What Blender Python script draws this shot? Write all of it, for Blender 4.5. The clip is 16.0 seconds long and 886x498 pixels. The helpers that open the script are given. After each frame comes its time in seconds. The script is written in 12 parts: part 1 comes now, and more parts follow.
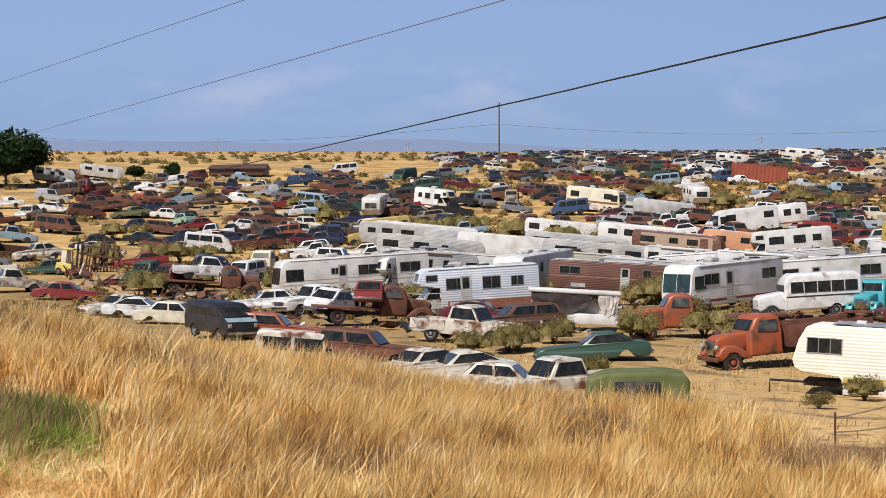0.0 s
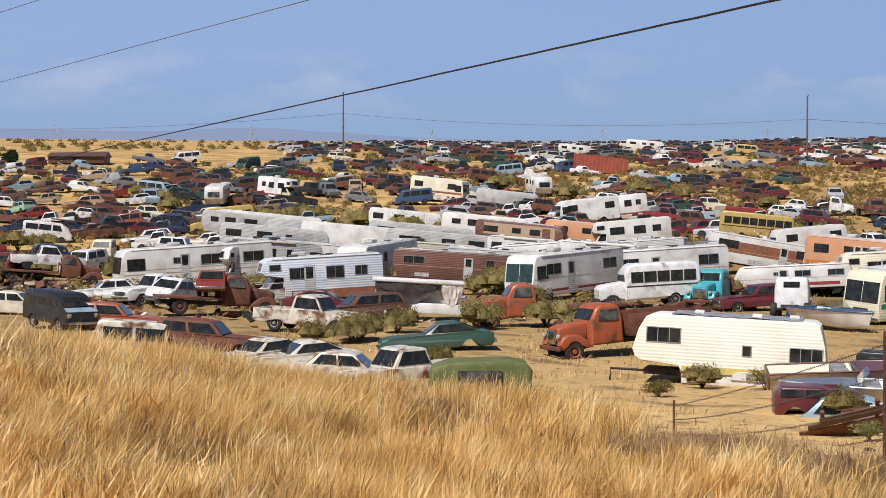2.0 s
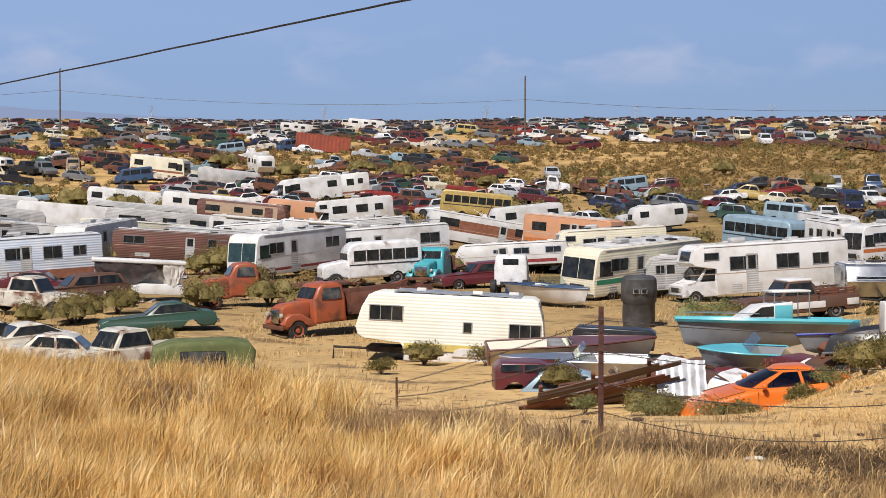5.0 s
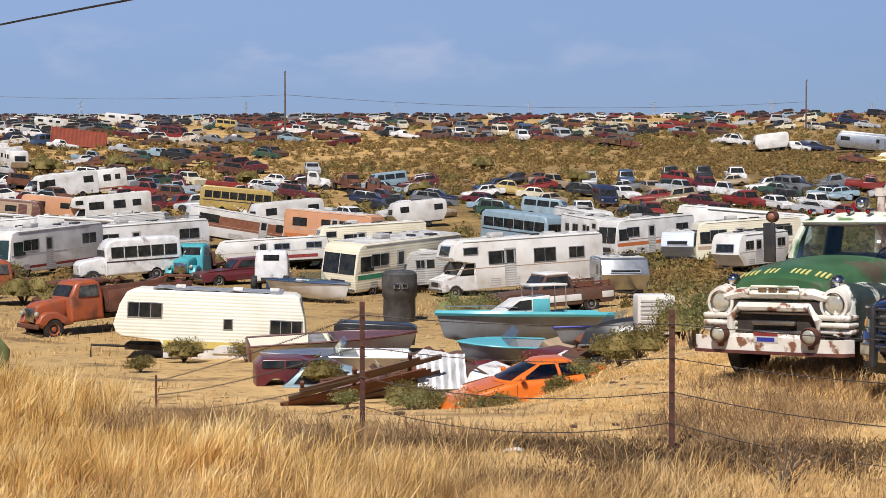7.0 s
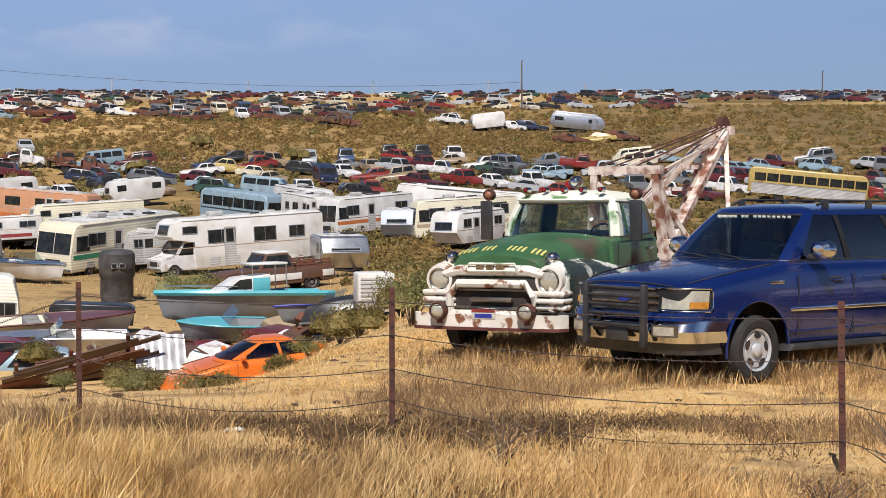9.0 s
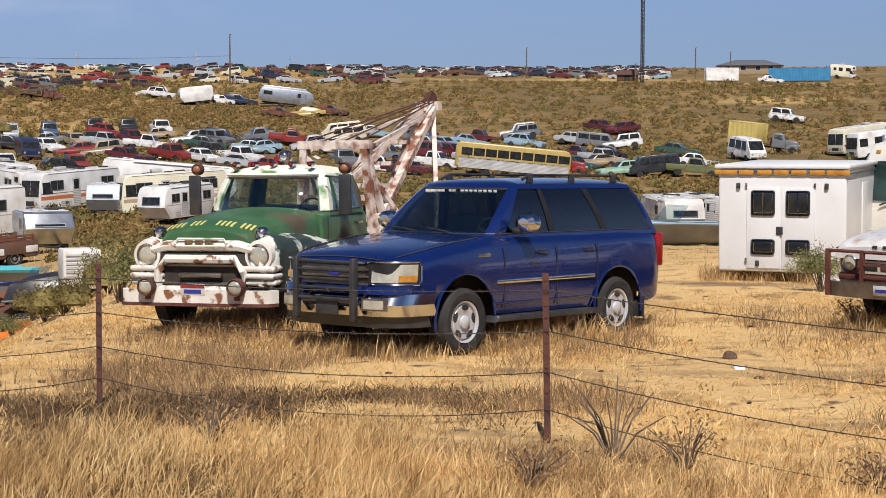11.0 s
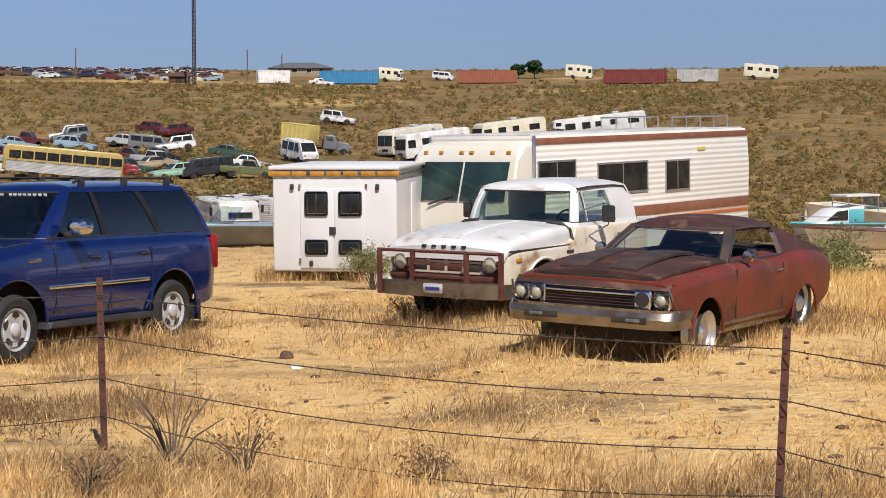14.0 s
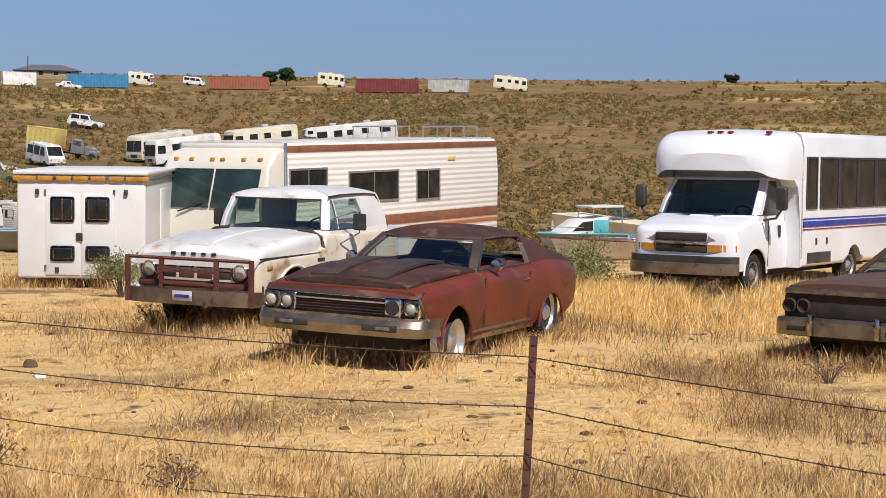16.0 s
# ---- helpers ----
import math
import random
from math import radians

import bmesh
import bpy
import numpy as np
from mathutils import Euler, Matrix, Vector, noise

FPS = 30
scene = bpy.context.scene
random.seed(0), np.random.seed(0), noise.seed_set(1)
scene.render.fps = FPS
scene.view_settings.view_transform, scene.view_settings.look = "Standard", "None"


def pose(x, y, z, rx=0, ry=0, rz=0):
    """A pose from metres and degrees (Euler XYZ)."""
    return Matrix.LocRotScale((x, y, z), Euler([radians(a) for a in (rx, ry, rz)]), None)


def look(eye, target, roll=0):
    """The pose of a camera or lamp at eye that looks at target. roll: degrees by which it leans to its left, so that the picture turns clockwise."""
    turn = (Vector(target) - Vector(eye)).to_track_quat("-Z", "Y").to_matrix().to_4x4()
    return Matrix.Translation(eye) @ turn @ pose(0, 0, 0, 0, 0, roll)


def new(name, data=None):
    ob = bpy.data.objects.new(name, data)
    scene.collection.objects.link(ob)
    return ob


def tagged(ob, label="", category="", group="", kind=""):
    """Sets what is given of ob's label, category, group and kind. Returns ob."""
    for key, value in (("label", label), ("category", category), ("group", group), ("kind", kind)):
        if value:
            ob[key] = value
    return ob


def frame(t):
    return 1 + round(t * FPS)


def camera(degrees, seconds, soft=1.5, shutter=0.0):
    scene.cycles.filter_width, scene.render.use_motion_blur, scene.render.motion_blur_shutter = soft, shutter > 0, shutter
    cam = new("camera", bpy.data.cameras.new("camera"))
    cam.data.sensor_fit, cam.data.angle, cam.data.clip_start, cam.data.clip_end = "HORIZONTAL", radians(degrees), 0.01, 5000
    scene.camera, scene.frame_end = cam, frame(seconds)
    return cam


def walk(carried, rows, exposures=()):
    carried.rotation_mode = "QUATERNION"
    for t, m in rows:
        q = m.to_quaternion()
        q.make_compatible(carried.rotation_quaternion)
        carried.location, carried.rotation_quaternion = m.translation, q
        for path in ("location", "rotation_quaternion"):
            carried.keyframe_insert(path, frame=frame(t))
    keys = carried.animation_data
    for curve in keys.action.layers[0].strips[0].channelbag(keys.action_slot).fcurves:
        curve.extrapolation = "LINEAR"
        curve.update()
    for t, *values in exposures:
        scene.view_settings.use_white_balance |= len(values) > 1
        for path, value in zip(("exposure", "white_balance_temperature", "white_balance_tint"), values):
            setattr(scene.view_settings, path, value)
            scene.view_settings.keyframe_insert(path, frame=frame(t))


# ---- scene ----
# camera: a telephoto view that turns about one standing point
cam = camera(28.03, 16.0, soft=0.8)
EYE = (0.0, 0.0, 2.36)
TURN = (  # seconds, yaw, pitch, lean
    (0, 51.566, -0.598, -0.096),
    (0.5, 50.277, -0.618, 0.009),
    (1, 49.073, -0.678, 0.085),
    (1.5, 47.857, -0.794, 0.136),
    (2, 46.531, -0.932, 0.092),
    (2.5, 45.091, -1.064, 0.075),
    (3, 43.578, -1.199, 0.126),
    (3.5, 42.069, -1.301, 0.119),
    (6, 34.113, -1.710, -0.001),
    (6.5, 32.074, -1.704, 0.030),
    (7, 29.883, -1.762, -0.108),
    (7.5, 27.563, -1.961, -0.104),
    (8, 25.384, -2.142, -0.090),
    (8.5, 23.085, -2.325, -0.060),
    (9, 20.866, -2.469, -0.047),
    (11.5, 9.214, -3.454, -0.058),
    (12, 6.987, -3.544, -0.235),
    (12.5, 4.670, -3.505, -0.278),
    (13, 2.231, -3.452, -0.350),
    (13.5, -0.286, -3.385, -0.280),
    (14, -2.799, -3.239, -0.157),
    (14.5, -5.055, -3.117, -0.041),
    (15, -7.104, -2.985, 0.148),
    (15.5, -8.905, -2.962, 0.403),
    (16, -10.835, -2.944, 0.685),
)
walk(cam, [(t, pose(*EYE, 0, 0, yaw) @ pose(0, 0, 0, 90 + pitch, 0, 0) @ pose(0, 0, 0, 0, 0, lean))
           for t, yaw, pitch, lean in TURN], exposures=((0, 0.15, 6500, 10), (16, 0.15, 6500, 10)))

# ---- world and sun ----
SUN_AZ, SUN_EL = 192.0, 52.0
world = bpy.data.worlds.new("sky")
scene.world = world
world.use_nodes = True
wn, wl = world.node_tree.nodes, world.node_tree.links
sky = wn.new("ShaderNodeTexSky")
sky.sky_type, sky.sun_disc = "NISHITA", False
sky.sun_elevation, sky.sun_rotation = radians(SUN_EL), radians(-SUN_AZ)
sky.altitude, sky.air_density, sky.dust_density, sky.ozone_density = 900, 1.0, 0.6, 2.0
wco, wmap = wn.new("ShaderNodeTexCoord"), wn.new("ShaderNodeMapping")
wmap.inputs["Scale"].default_value = (15, 15, 38)
wno = wn.new("ShaderNodeTexNoise")
wno.inputs["Scale"].default_value, wno.inputs["Detail"].default_value = 1.1, 5
wramp = wn.new("ShaderNodeValToRGB")
wramp.color_ramp.elements[0].position, wramp.color_ramp.elements[1].position = 0.48, 0.66
wramp.color_ramp.elements[1].color = (0.5, 0.5, 0.5, 1)
wmix = wn.new("ShaderNodeMix")
wmix.data_type = "RGBA"
wmix.inputs[7].default_value = (6.4, 9.1, 14.8, 1)
wl.new(wco.outputs["Generated"], wmap.inputs["Vector"])
wl.new(wmap.outputs["Vector"], wno.inputs["Vector"])
wl.new(wno.outputs["Fac"], wramp.inputs["Fac"])
wsep, wveil, wadd = wn.new("ShaderNodeSeparateXYZ"), wn.new("ShaderNodeMapRange"), wn.new("ShaderNodeMath")
wveil.inputs["From Min"].default_value, wveil.inputs["From Max"].default_value = 0.1, -0.85
wveil.inputs["To Min"].default_value, wveil.inputs["To Max"].default_value = 0.38, 0.66
wlow, wband = wn.new("ShaderNodeMapRange"), wn.new("ShaderNodeMath")
wlow.inputs["From Min"].default_value, wlow.inputs["From Max"].default_value = 0.10, 0.42
wlow.inputs["To Min"].default_value, wlow.inputs["To Max"].default_value = 1.0, 0.0
wband.operation = "MULTIPLY"
wadd.operation = "MULTIPLY_ADD"
wl.new(wco.outputs["Generated"], wsep.inputs[0])
wl.new(wsep.outputs["X"], wveil.inputs["Value"])
wrise, wpuff, wthin = wn.new("ShaderNodeMapRange"), wn.new("ShaderNodeMapRange"), wn.new("ShaderNodeMath")
wrise.inputs["From Min"].default_value, wrise.inputs["From Max"].default_value = 0.045, 0.125
wrise.inputs["To Min"].default_value, wrise.inputs["To Max"].default_value = -0.05, 0.16
wl.new(wsep.outputs["Z"], wrise.inputs["Value"])
wl.new(wrise.outputs[0], wadd.inputs[0])
wadd.inputs[1].default_value = 1.0
wl.new(wveil.outputs[0], wadd.inputs[2])
wl.new(wsep.outputs["Z"], wlow.inputs["Value"])
wl.new(wadd.outputs[0], wband.inputs[0]), wl.new(wlow.outputs[0], wband.inputs[1])
wl.new(wband.outputs[0], wmix.inputs[0])
wtint = wn.new("ShaderNodeMix")
wtint.data_type, wtint.blend_type = "RGBA", "MULTIPLY"
wtint.inputs[0].default_value, wtint.inputs[7].default_value = 1.0, (0.62, 0.70, 0.95, 1)
wl.new(sky.outputs["Color"], wtint.inputs[6])
wl.new(wtint.outputs[2], wmix.inputs[6])
# a few faint puffs low over the valley
wpuff.inputs["From Min"].default_value, wpuff.inputs["From Max"].default_value = 0.082, 0.098
wpuff.inputs["To Min"].default_value, wpuff.inputs["To Max"].default_value = 1.0, 0.0
wside, wbase, wfoot = wn.new("ShaderNodeMapRange"), wn.new("ShaderNodeMapRange"), wn.new("ShaderNodeMath")
wbase.inputs["From Min"].default_value, wbase.inputs["From Max"].default_value = 0.056, 0.076
wfoot.operation = "MULTIPLY"
wl.new(wsep.outputs["Z"], wbase.inputs["Value"])
wl.new(wbase.outputs[0], wfoot.inputs[0]), wl.new(wpuff.outputs[0], wfoot.inputs[1])
wside.inputs["From Min"].default_value, wside.inputs["From Max"].default_value = -0.30, -0.48
wshow, wcloud = wn.new("ShaderNodeMath"), wn.new("ShaderNodeMix")
wcloud.data_type = "RGBA"
wcloud.inputs[7].default_value = (9.6, 10.4, 13.4, 1)
wthin.operation = wshow.operation = "MULTIPLY"
wl.new(wsep.outputs["Z"], wpuff.inputs["Value"]), wl.new(wsep.outputs["X"], wside.inputs["Value"])
wl.new(wramp.outputs["Color"], wthin.inputs[0]), wl.new(wfoot.outputs[0], wthin.inputs[1])
wl.new(wthin.outputs[0], wshow.inputs[0]), wl.new(wside.outputs[0], wshow.inputs[1])
wl.new(wshow.outputs[0], wcloud.inputs[0]), wl.new(wmix.outputs[2], wcloud.inputs[6])
wl.new(wcloud.outputs[2], wn["Background"].inputs["Color"])
wn["Background"].inputs["Strength"].default_value = 0.05
sun = new("sun", bpy.data.lights.new("sun", "SUN"))
sun.data.energy, sun.data.angle, sun.data.color = 5.0, radians(0.55), (1.0, 0.955, 0.92)
sa, se = radians(SUN_AZ), radians(SUN_EL)
sun.matrix_world = look((0, 0, 50), (math.sin(sa) * math.cos(se), -math.cos(sa) * math.cos(se), 50 - math.sin(se)))

# ---- materials ----
def material(name, base, rough=0.5, metal=0.0, second=None, scale=3.0, lo=0.4, hi=0.65, rust=None, rust_scale=1.2, rust_lo=0.55,
             rust_hi=0.68, bump=0.0, bump_scale=60.0, ribs=0.0, rib_pitch=0.05, vary=0.0, coat=0.0, spec=0.5, coords="Object", detail=6.0):
    """Principled surface: base with a second tone at one scale, rust or dirt patches at another, fine bump, ribs across z."""
    m = bpy.data.materials.new(name)
    m.use_nodes = True
    n, l = m.node_tree.nodes, m.node_tree.links
    p = n["Principled BSDF"]
    p.inputs["Metallic"].default_value = metal
    p.inputs["Roughness"].default_value = rough
    p.inputs["Specular IOR Level"].default_value = spec
    if coat:
        p.inputs["Coat Weight"].default_value, p.inputs["Coat Roughness"].default_value = coat, 0.06
    co = n.new("ShaderNodeTexCoord")
    oi = n.new("ShaderNodeObjectInfo")
    off = n.new("ShaderNodeVectorMath")
    off.operation = "MULTIPLY_ADD"
    off.inputs[1].default_value = (37.0, 53.0, 71.0)
    comb = n.new("ShaderNodeCombineXYZ")
    for k in range(3):
        l.new(oi.outputs["Random"], comb.inputs[k])
    l.new(comb.outputs[0], off.inputs[0])
    l.new(co.outputs[coords], off.inputs[2])
    if coords != "Object":
        off.inputs[1].default_value = (0, 0, 0)

    def tex(s, d):
        t = n.new("ShaderNodeTexNoise")
        t.inputs["Scale"].default_value, t.inputs["Detail"].default_value = s, d
        l.new(off.outputs[0], t.inputs["Vector"])
        return t.outputs["Fac"]

    def ramp(src, a, b):
        r = n.new("ShaderNodeMapRange")
        r.inputs["From Min"].default_value, r.inputs["From Max"].default_value = a, b
        l.new(src, r.inputs["Value"])
        return r.outputs["Result"]

    def mix(fac, a, b):
        x = n.new("ShaderNodeMix")
        x.data_type = "RGBA"
        l.new(fac, x.inputs[0])
        for i, v in ((6, a), (7, b)):
            if isinstance(v, tuple):
                x.inputs[i].default_value = (*v, 1)
            else:
                l.new(v, x.inputs[i])
        return x.outputs[2]
    col = mix(ramp(tex(scale, detail), lo, hi), base, second or tuple(c * 0.8 for c in base))
    if vary:
        hsv = n.new("ShaderNodeHueSaturation")
        mr = n.new("ShaderNodeMapRange")
        mr.inputs["To Min"].default_value, mr.inputs["To Max"].default_value = 1 - vary, 1 + vary
        l.new(oi.outputs["Random"], mr.inputs["Value"])
        l.new(mr.outputs["Result"], hsv.inputs["Value"])
        l.new(col, hsv.inputs["Color"])
        col = hsv.outputs["Color"]
    if rust:
        fac = ramp(tex(rust_scale, 8), rust_lo, rust_hi)
        col = mix(fac, col, rust)
        rr = n.new("ShaderNodeMapRange")
        rr.inputs["To Min"].default_value, rr.inputs["To Max"].default_value = rough, 0.85
        l.new(fac, rr.inputs["Value"])
        l.new(rr.outputs["Result"], p.inputs["Roughness"])
    l.new(col, p.inputs["Base Color"])
    height = None
    if bump:
        height, strength, dist = tex(bump_scale, 4), bump, 0.01
    if ribs:
        sep = n.new("ShaderNodeSeparateXYZ")
        l.new(co.outputs["Object"], sep.inputs[0])
        mu = n.new("ShaderNodeMath")
        mu.operation, mu.inputs[1].default_value = "MULTIPLY", 2 * math.pi / rib_pitch
        l.new(sep.outputs["Z"], mu.inputs[0])
        si = n.new("ShaderNodeMath")
        si.operation = "SINE"
        l.new(mu.outputs[0], si.inputs[0])
        height, strength, dist = si.outputs[0], ribs, rib_pitch * 0.25
    if height:
        b = n.new("ShaderNodeBump")
        b.inputs["Strength"].default_value, b.inputs["Distance"].default_value = strength, dist
        l.new(height, b.inputs["Height"])
        l.new(b.outputs[0], p.inputs["Normal"])
    return m


RUST = (0.13, 0.045, 0.02)
DUST = (0.50, 0.44, 0.36)


def paint(name, c, rust_hi=0.70, rust_lo=0.58, rough=0.35, coat=0.0, rust=RUST, faded=0.75):
    """Old car paint: sun-faded patches and rust."""
    return material(name, c, rough, second=tuple(v * faded + 0.02 for v in c), scale=2.2, rust=rust, rust_scale=1.7,
                    rust_lo=rust_lo, rust_hi=rust_hi, bump=0.05, bump_scale=40, coat=coat)


PAINTS = {
    "white": paint("white_paint", (0.72, 0.71, 0.69), 0.74, 0.56),
    "cream": paint("cream_paint", (0.66, 0.60, 0.45), 0.84, 0.66),
    "rusty_white": paint("rusty_white_paint", (0.64, 0.60, 0.50), 0.66, 0.50),
    "red": paint("red_paint", (0.24, 0.024, 0.020), 0.74, 0.54),
    "maroon": paint("maroon_paint", (0.11, 0.014, 0.018), 0.8, 0.6),
    "orange": paint("orange_paint", (0.36, 0.085, 0.03), 0.68, 0.50),
    "rust": paint("bare_rust", (0.15, 0.05, 0.024), 0.7, 0.45, rough=0.8, rust=(0.07, 0.026, 0.016)),
    "brown": paint("brown_paint", (0.10, 0.05, 0.03), 0.72, 0.55, rough=0.5),
    "blue": paint("blue_paint", (0.04, 0.085, 0.17), 0.76, 0.55),
    "lightblue": paint("light_blue_paint", (0.26, 0.36, 0.42), 0.78, 0.62),
    "darkblue": paint("dark_blue_paint", (0.014, 0.022, 0.06), 0.85, 0.66),
    "green": paint("green_paint", (0.03, 0.075, 0.05), 0.76, 0.6),
    "mint": paint("mint_paint", (0.28, 0.44, 0.33), 0.80, 0.6),
    "olive": paint("olive_paint", (0.14, 0.15, 0.06), 0.76, 0.58),
    "yellow": paint("yellow_paint", (0.46, 0.33, 0.10), 0.76, 0.62),
    "tan": paint("tan_paint", (0.36, 0.27, 0.17), 0.80, 0.6),
    "silver": paint("silver_paint", (0.42, 0.43, 0.44), 0.84, 0.66, rough=0.3),
    "grey": paint("grey_paint", (0.16, 0.165, 0.17), 0.84, 0.66),
    "black": paint("black_paint", (0.018, 0.018, 0.02), 0.84, 0.64),
    "teal": paint("teal_paint", (0.06, 0.36, 0.40), 0.84, 0.66),
}
GLASS = material("dark_window_glass", (0.012, 0.015, 0.017), 0.12, second=(0.035, 0.034, 0.03), scale=3, spec=0.28)
DUSTY_GLASS = material("dusty_window_glass", (0.03, 0.035, 0.037), 0.25, second=(0.12, 0.115, 0.10), scale=2.4, spec=0.3)
GREEN_GLASS = material("green_tinted_glass", (0.018, 0.034, 0.033), 0.06, second=(0.03, 0.06, 0.055), scale=2)
RUBBER = material("tyre_rubber", (0.013, 0.013, 0.013), 0.8, second=(0.032, 0.029, 0.026), scale=5, bump=0.3)
HUB = material("steel_wheel", (0.42, 0.42, 0.41), 0.4, 0.6, second=(0.18, 0.14, 0.11), scale=6)
CHROME = material("worn_chrome", (0.55, 0.55, 0.54), 0.22, 1.0, second=(0.35, 0.32, 0.29), scale=7, rust=RUST, rust_scale=5, rust_lo=0.6, rust_hi=0.75)
ALU = material("bare_aluminium", (0.62, 0.63, 0.64), 0.35, 0.9, second=(0.48, 0.49, 0.5), scale=2, bump=0.08)
DARK = material("dark_underbody", (0.02, 0.018, 0.016), 0.9, second=(0.05, 0.035, 0.025), scale=3)
PLASTIC = material("black_plastic", (0.025, 0.025, 0.027), 0.45, second=(0.045, 0.043, 0.04), scale=5)
LAMP = material("headlamp_glass", (0.50, 0.47, 0.36), 0.14, 0.2, second=(0.34, 0.33, 0.28), scale=9)
AMBER = material("amber_lens", (0.52, 0.24, 0.035), 0.25, second=(0.38, 0.16, 0.02), scale=9)
REDLENS = material("red_lens", (0.30, 0.012, 0.01), 0.2, second=(0.2, 0.01, 0.01), scale=9)
RV_WHITE = material("rv_white_siding", (0.74, 0.735, 0.72), 0.42, second=(0.60, 0.585, 0.555), scale=0.9, rust=DUST, rust_scale=0.8, rust_lo=0.68, rust_hi=0.95, ribs=0.12, rib_pitch=0.16, vary=0.04)
RV_SMOOTH = material("rv_white_panel", (0.71, 0.70, 0.67), 0.42, second=(0.56, 0.535, 0.49), scale=0.9, rust=(0.40, 0.34, 0.27), rust_scale=0.9, rust_lo=0.60, rust_hi=0.9, vary=0.12, bump=0.05, bump_scale=9)
RV_CREAM = material("rv_cream_siding", (0.70, 0.65, 0.49), 0.45, second=(0.60, 0.55, 0.41), scale=0.9, rust=DUST, rust_scale=0.9, rust_lo=0.68, rust_hi=0.95, ribs=0.12, rib_pitch=0.14)
RV_GREY = material("rv_weathered_panel", (0.46, 0.45, 0.43), 0.55, second=(0.34, 0.33, 0.31), scale=0.8, rust=DUST, rust_scale=0.9, rust_lo=0.68, rust_hi=0.9, ribs=0.2, rib_pitch=0.12)
RV_BROWN = material("rv_brown_panel", (0.16, 0.065, 0.045), 0.6, second=(0.11, 0.05, 0.035), scale=0.9, rust=DUST, rust_scale=1.2, rust_lo=0.68, rust_hi=0.9, ribs=0.2, rib_pitch=0.12)
RV_PEACH = material("rv_peach_panel", (0.55, 0.27, 0.14), 0.5, second=(0.47, 0.24, 0.13), scale=0.9, rust=DUST, rust_scale=1, rust_lo=0.68, rust_hi=0.9)
RV_BLUE = material("rv_pale_blue_panel", (0.52, 0.58, 0.66), 0.5, second=(0.62, 0.64, 0.66), scale=1.2, rust=DUST, rust_scale=1, rust_lo=0.68, rust_hi=0.9, ribs=0.2, rib_pitch=0.14)
ROOF_WHITE = material("rv_roof_coating", (0.56, 0.55, 0.525), 0.6, second=(0.28, 0.27, 0.255), scale=1.6, lo=0.42, hi=0.7, bump=0.25, bump_scale=12)
STRIPE_BROWN = material("brown_stripe", (0.20, 0.075, 0.04), 0.5, second=(0.26, 0.11, 0.06), scale=4)
STRIPE_ORANGE = material("orange_stripe", (0.50, 0.15, 0.04), 0.5, second=(0.40, 0.13, 0.05), scale=4)
STRIPE_GREEN = material("green_stripe", (0.03, 0.22, 0.11), 0.5, second=(0.05, 0.26, 0.15), scale=4)
STRIPE_BLUE = material("blue_stripe", (0.02, 0.03, 0.26), 0.4, second=(0.03, 0.05, 0.3), scale=4)
STRIPE_YELLOW = material("yellow_panel", (0.62, 0.48, 0.12), 0.5, second=(0.5, 0.4, 0.16), scale=4)
STRIPE_TAN = material("tan_stripe", (0.42, 0.30, 0.20), 0.5, second=(0.36, 0.26, 0.18), scale=4)
STRIPE_RED = material("dark_red_stripe", (0.20, 0.02, 0.02), 0.5, second=(0.26, 0.04, 0.03), scale=4)
CURTAIN = material("faded_curtain", (0.5, 0.46, 0.38), 0.9, second=(0.4, 0.36, 0.3), scale=6)
WOOD_POLE = material("weathered_pole_wood", (0.10, 0.075, 0.055), 0.9, second=(0.16, 0.13, 0.10), scale=4)
RUST_STEEL = material("rusted_steel_post", (0.10, 0.035, 0.022), 0.8, second=(0.055, 0.025, 0.02), scale=9, bump=0.3)
WIRE_STEEL = material("rusted_fence_wire", (0.06, 0.04, 0.03), 0.7, second=(0.04, 0.03, 0.025), scale=9)
CABLE = material("black_cable", (0.008, 0.008, 0.010), 0.6, second=(0.014, 0.014, 0.016), scale=9)
# far steel lightened towards blue: distance haze is painted into its colour
HAZED_STEEL = material("hazy_tower_steel", (0.34, 0.37, 0.44), 0.6, second=(0.38, 0.42, 0.48), scale=2)
LINE_WIRE = material("grey_line_wire", (0.10, 0.11, 0.13), 0.5, second=(0.13, 0.14, 0.16), scale=9)

CONT_BLUE = material("blue_container_paint", (0.03, 0.18, 0.36), 0.5, second=(0.05, 0.22, 0.38), scale=0.8)
CONT_RED = material("dark_red_container_paint", (0.16, 0.03, 0.03), 0.5, second=(0.2, 0.045, 0.035), scale=0.8)
CONT_RUST = material("rust_red_container_paint", (0.30, 0.09, 0.045), 0.6, second=(0.24, 0.08, 0.04), scale=0.8)
STRIPE_ORANGE_BOX = material("rust_orange_box_paint", (0.30, 0.065, 0.03), 0.6, second=(0.22, 0.05, 0.03), scale=0.8)


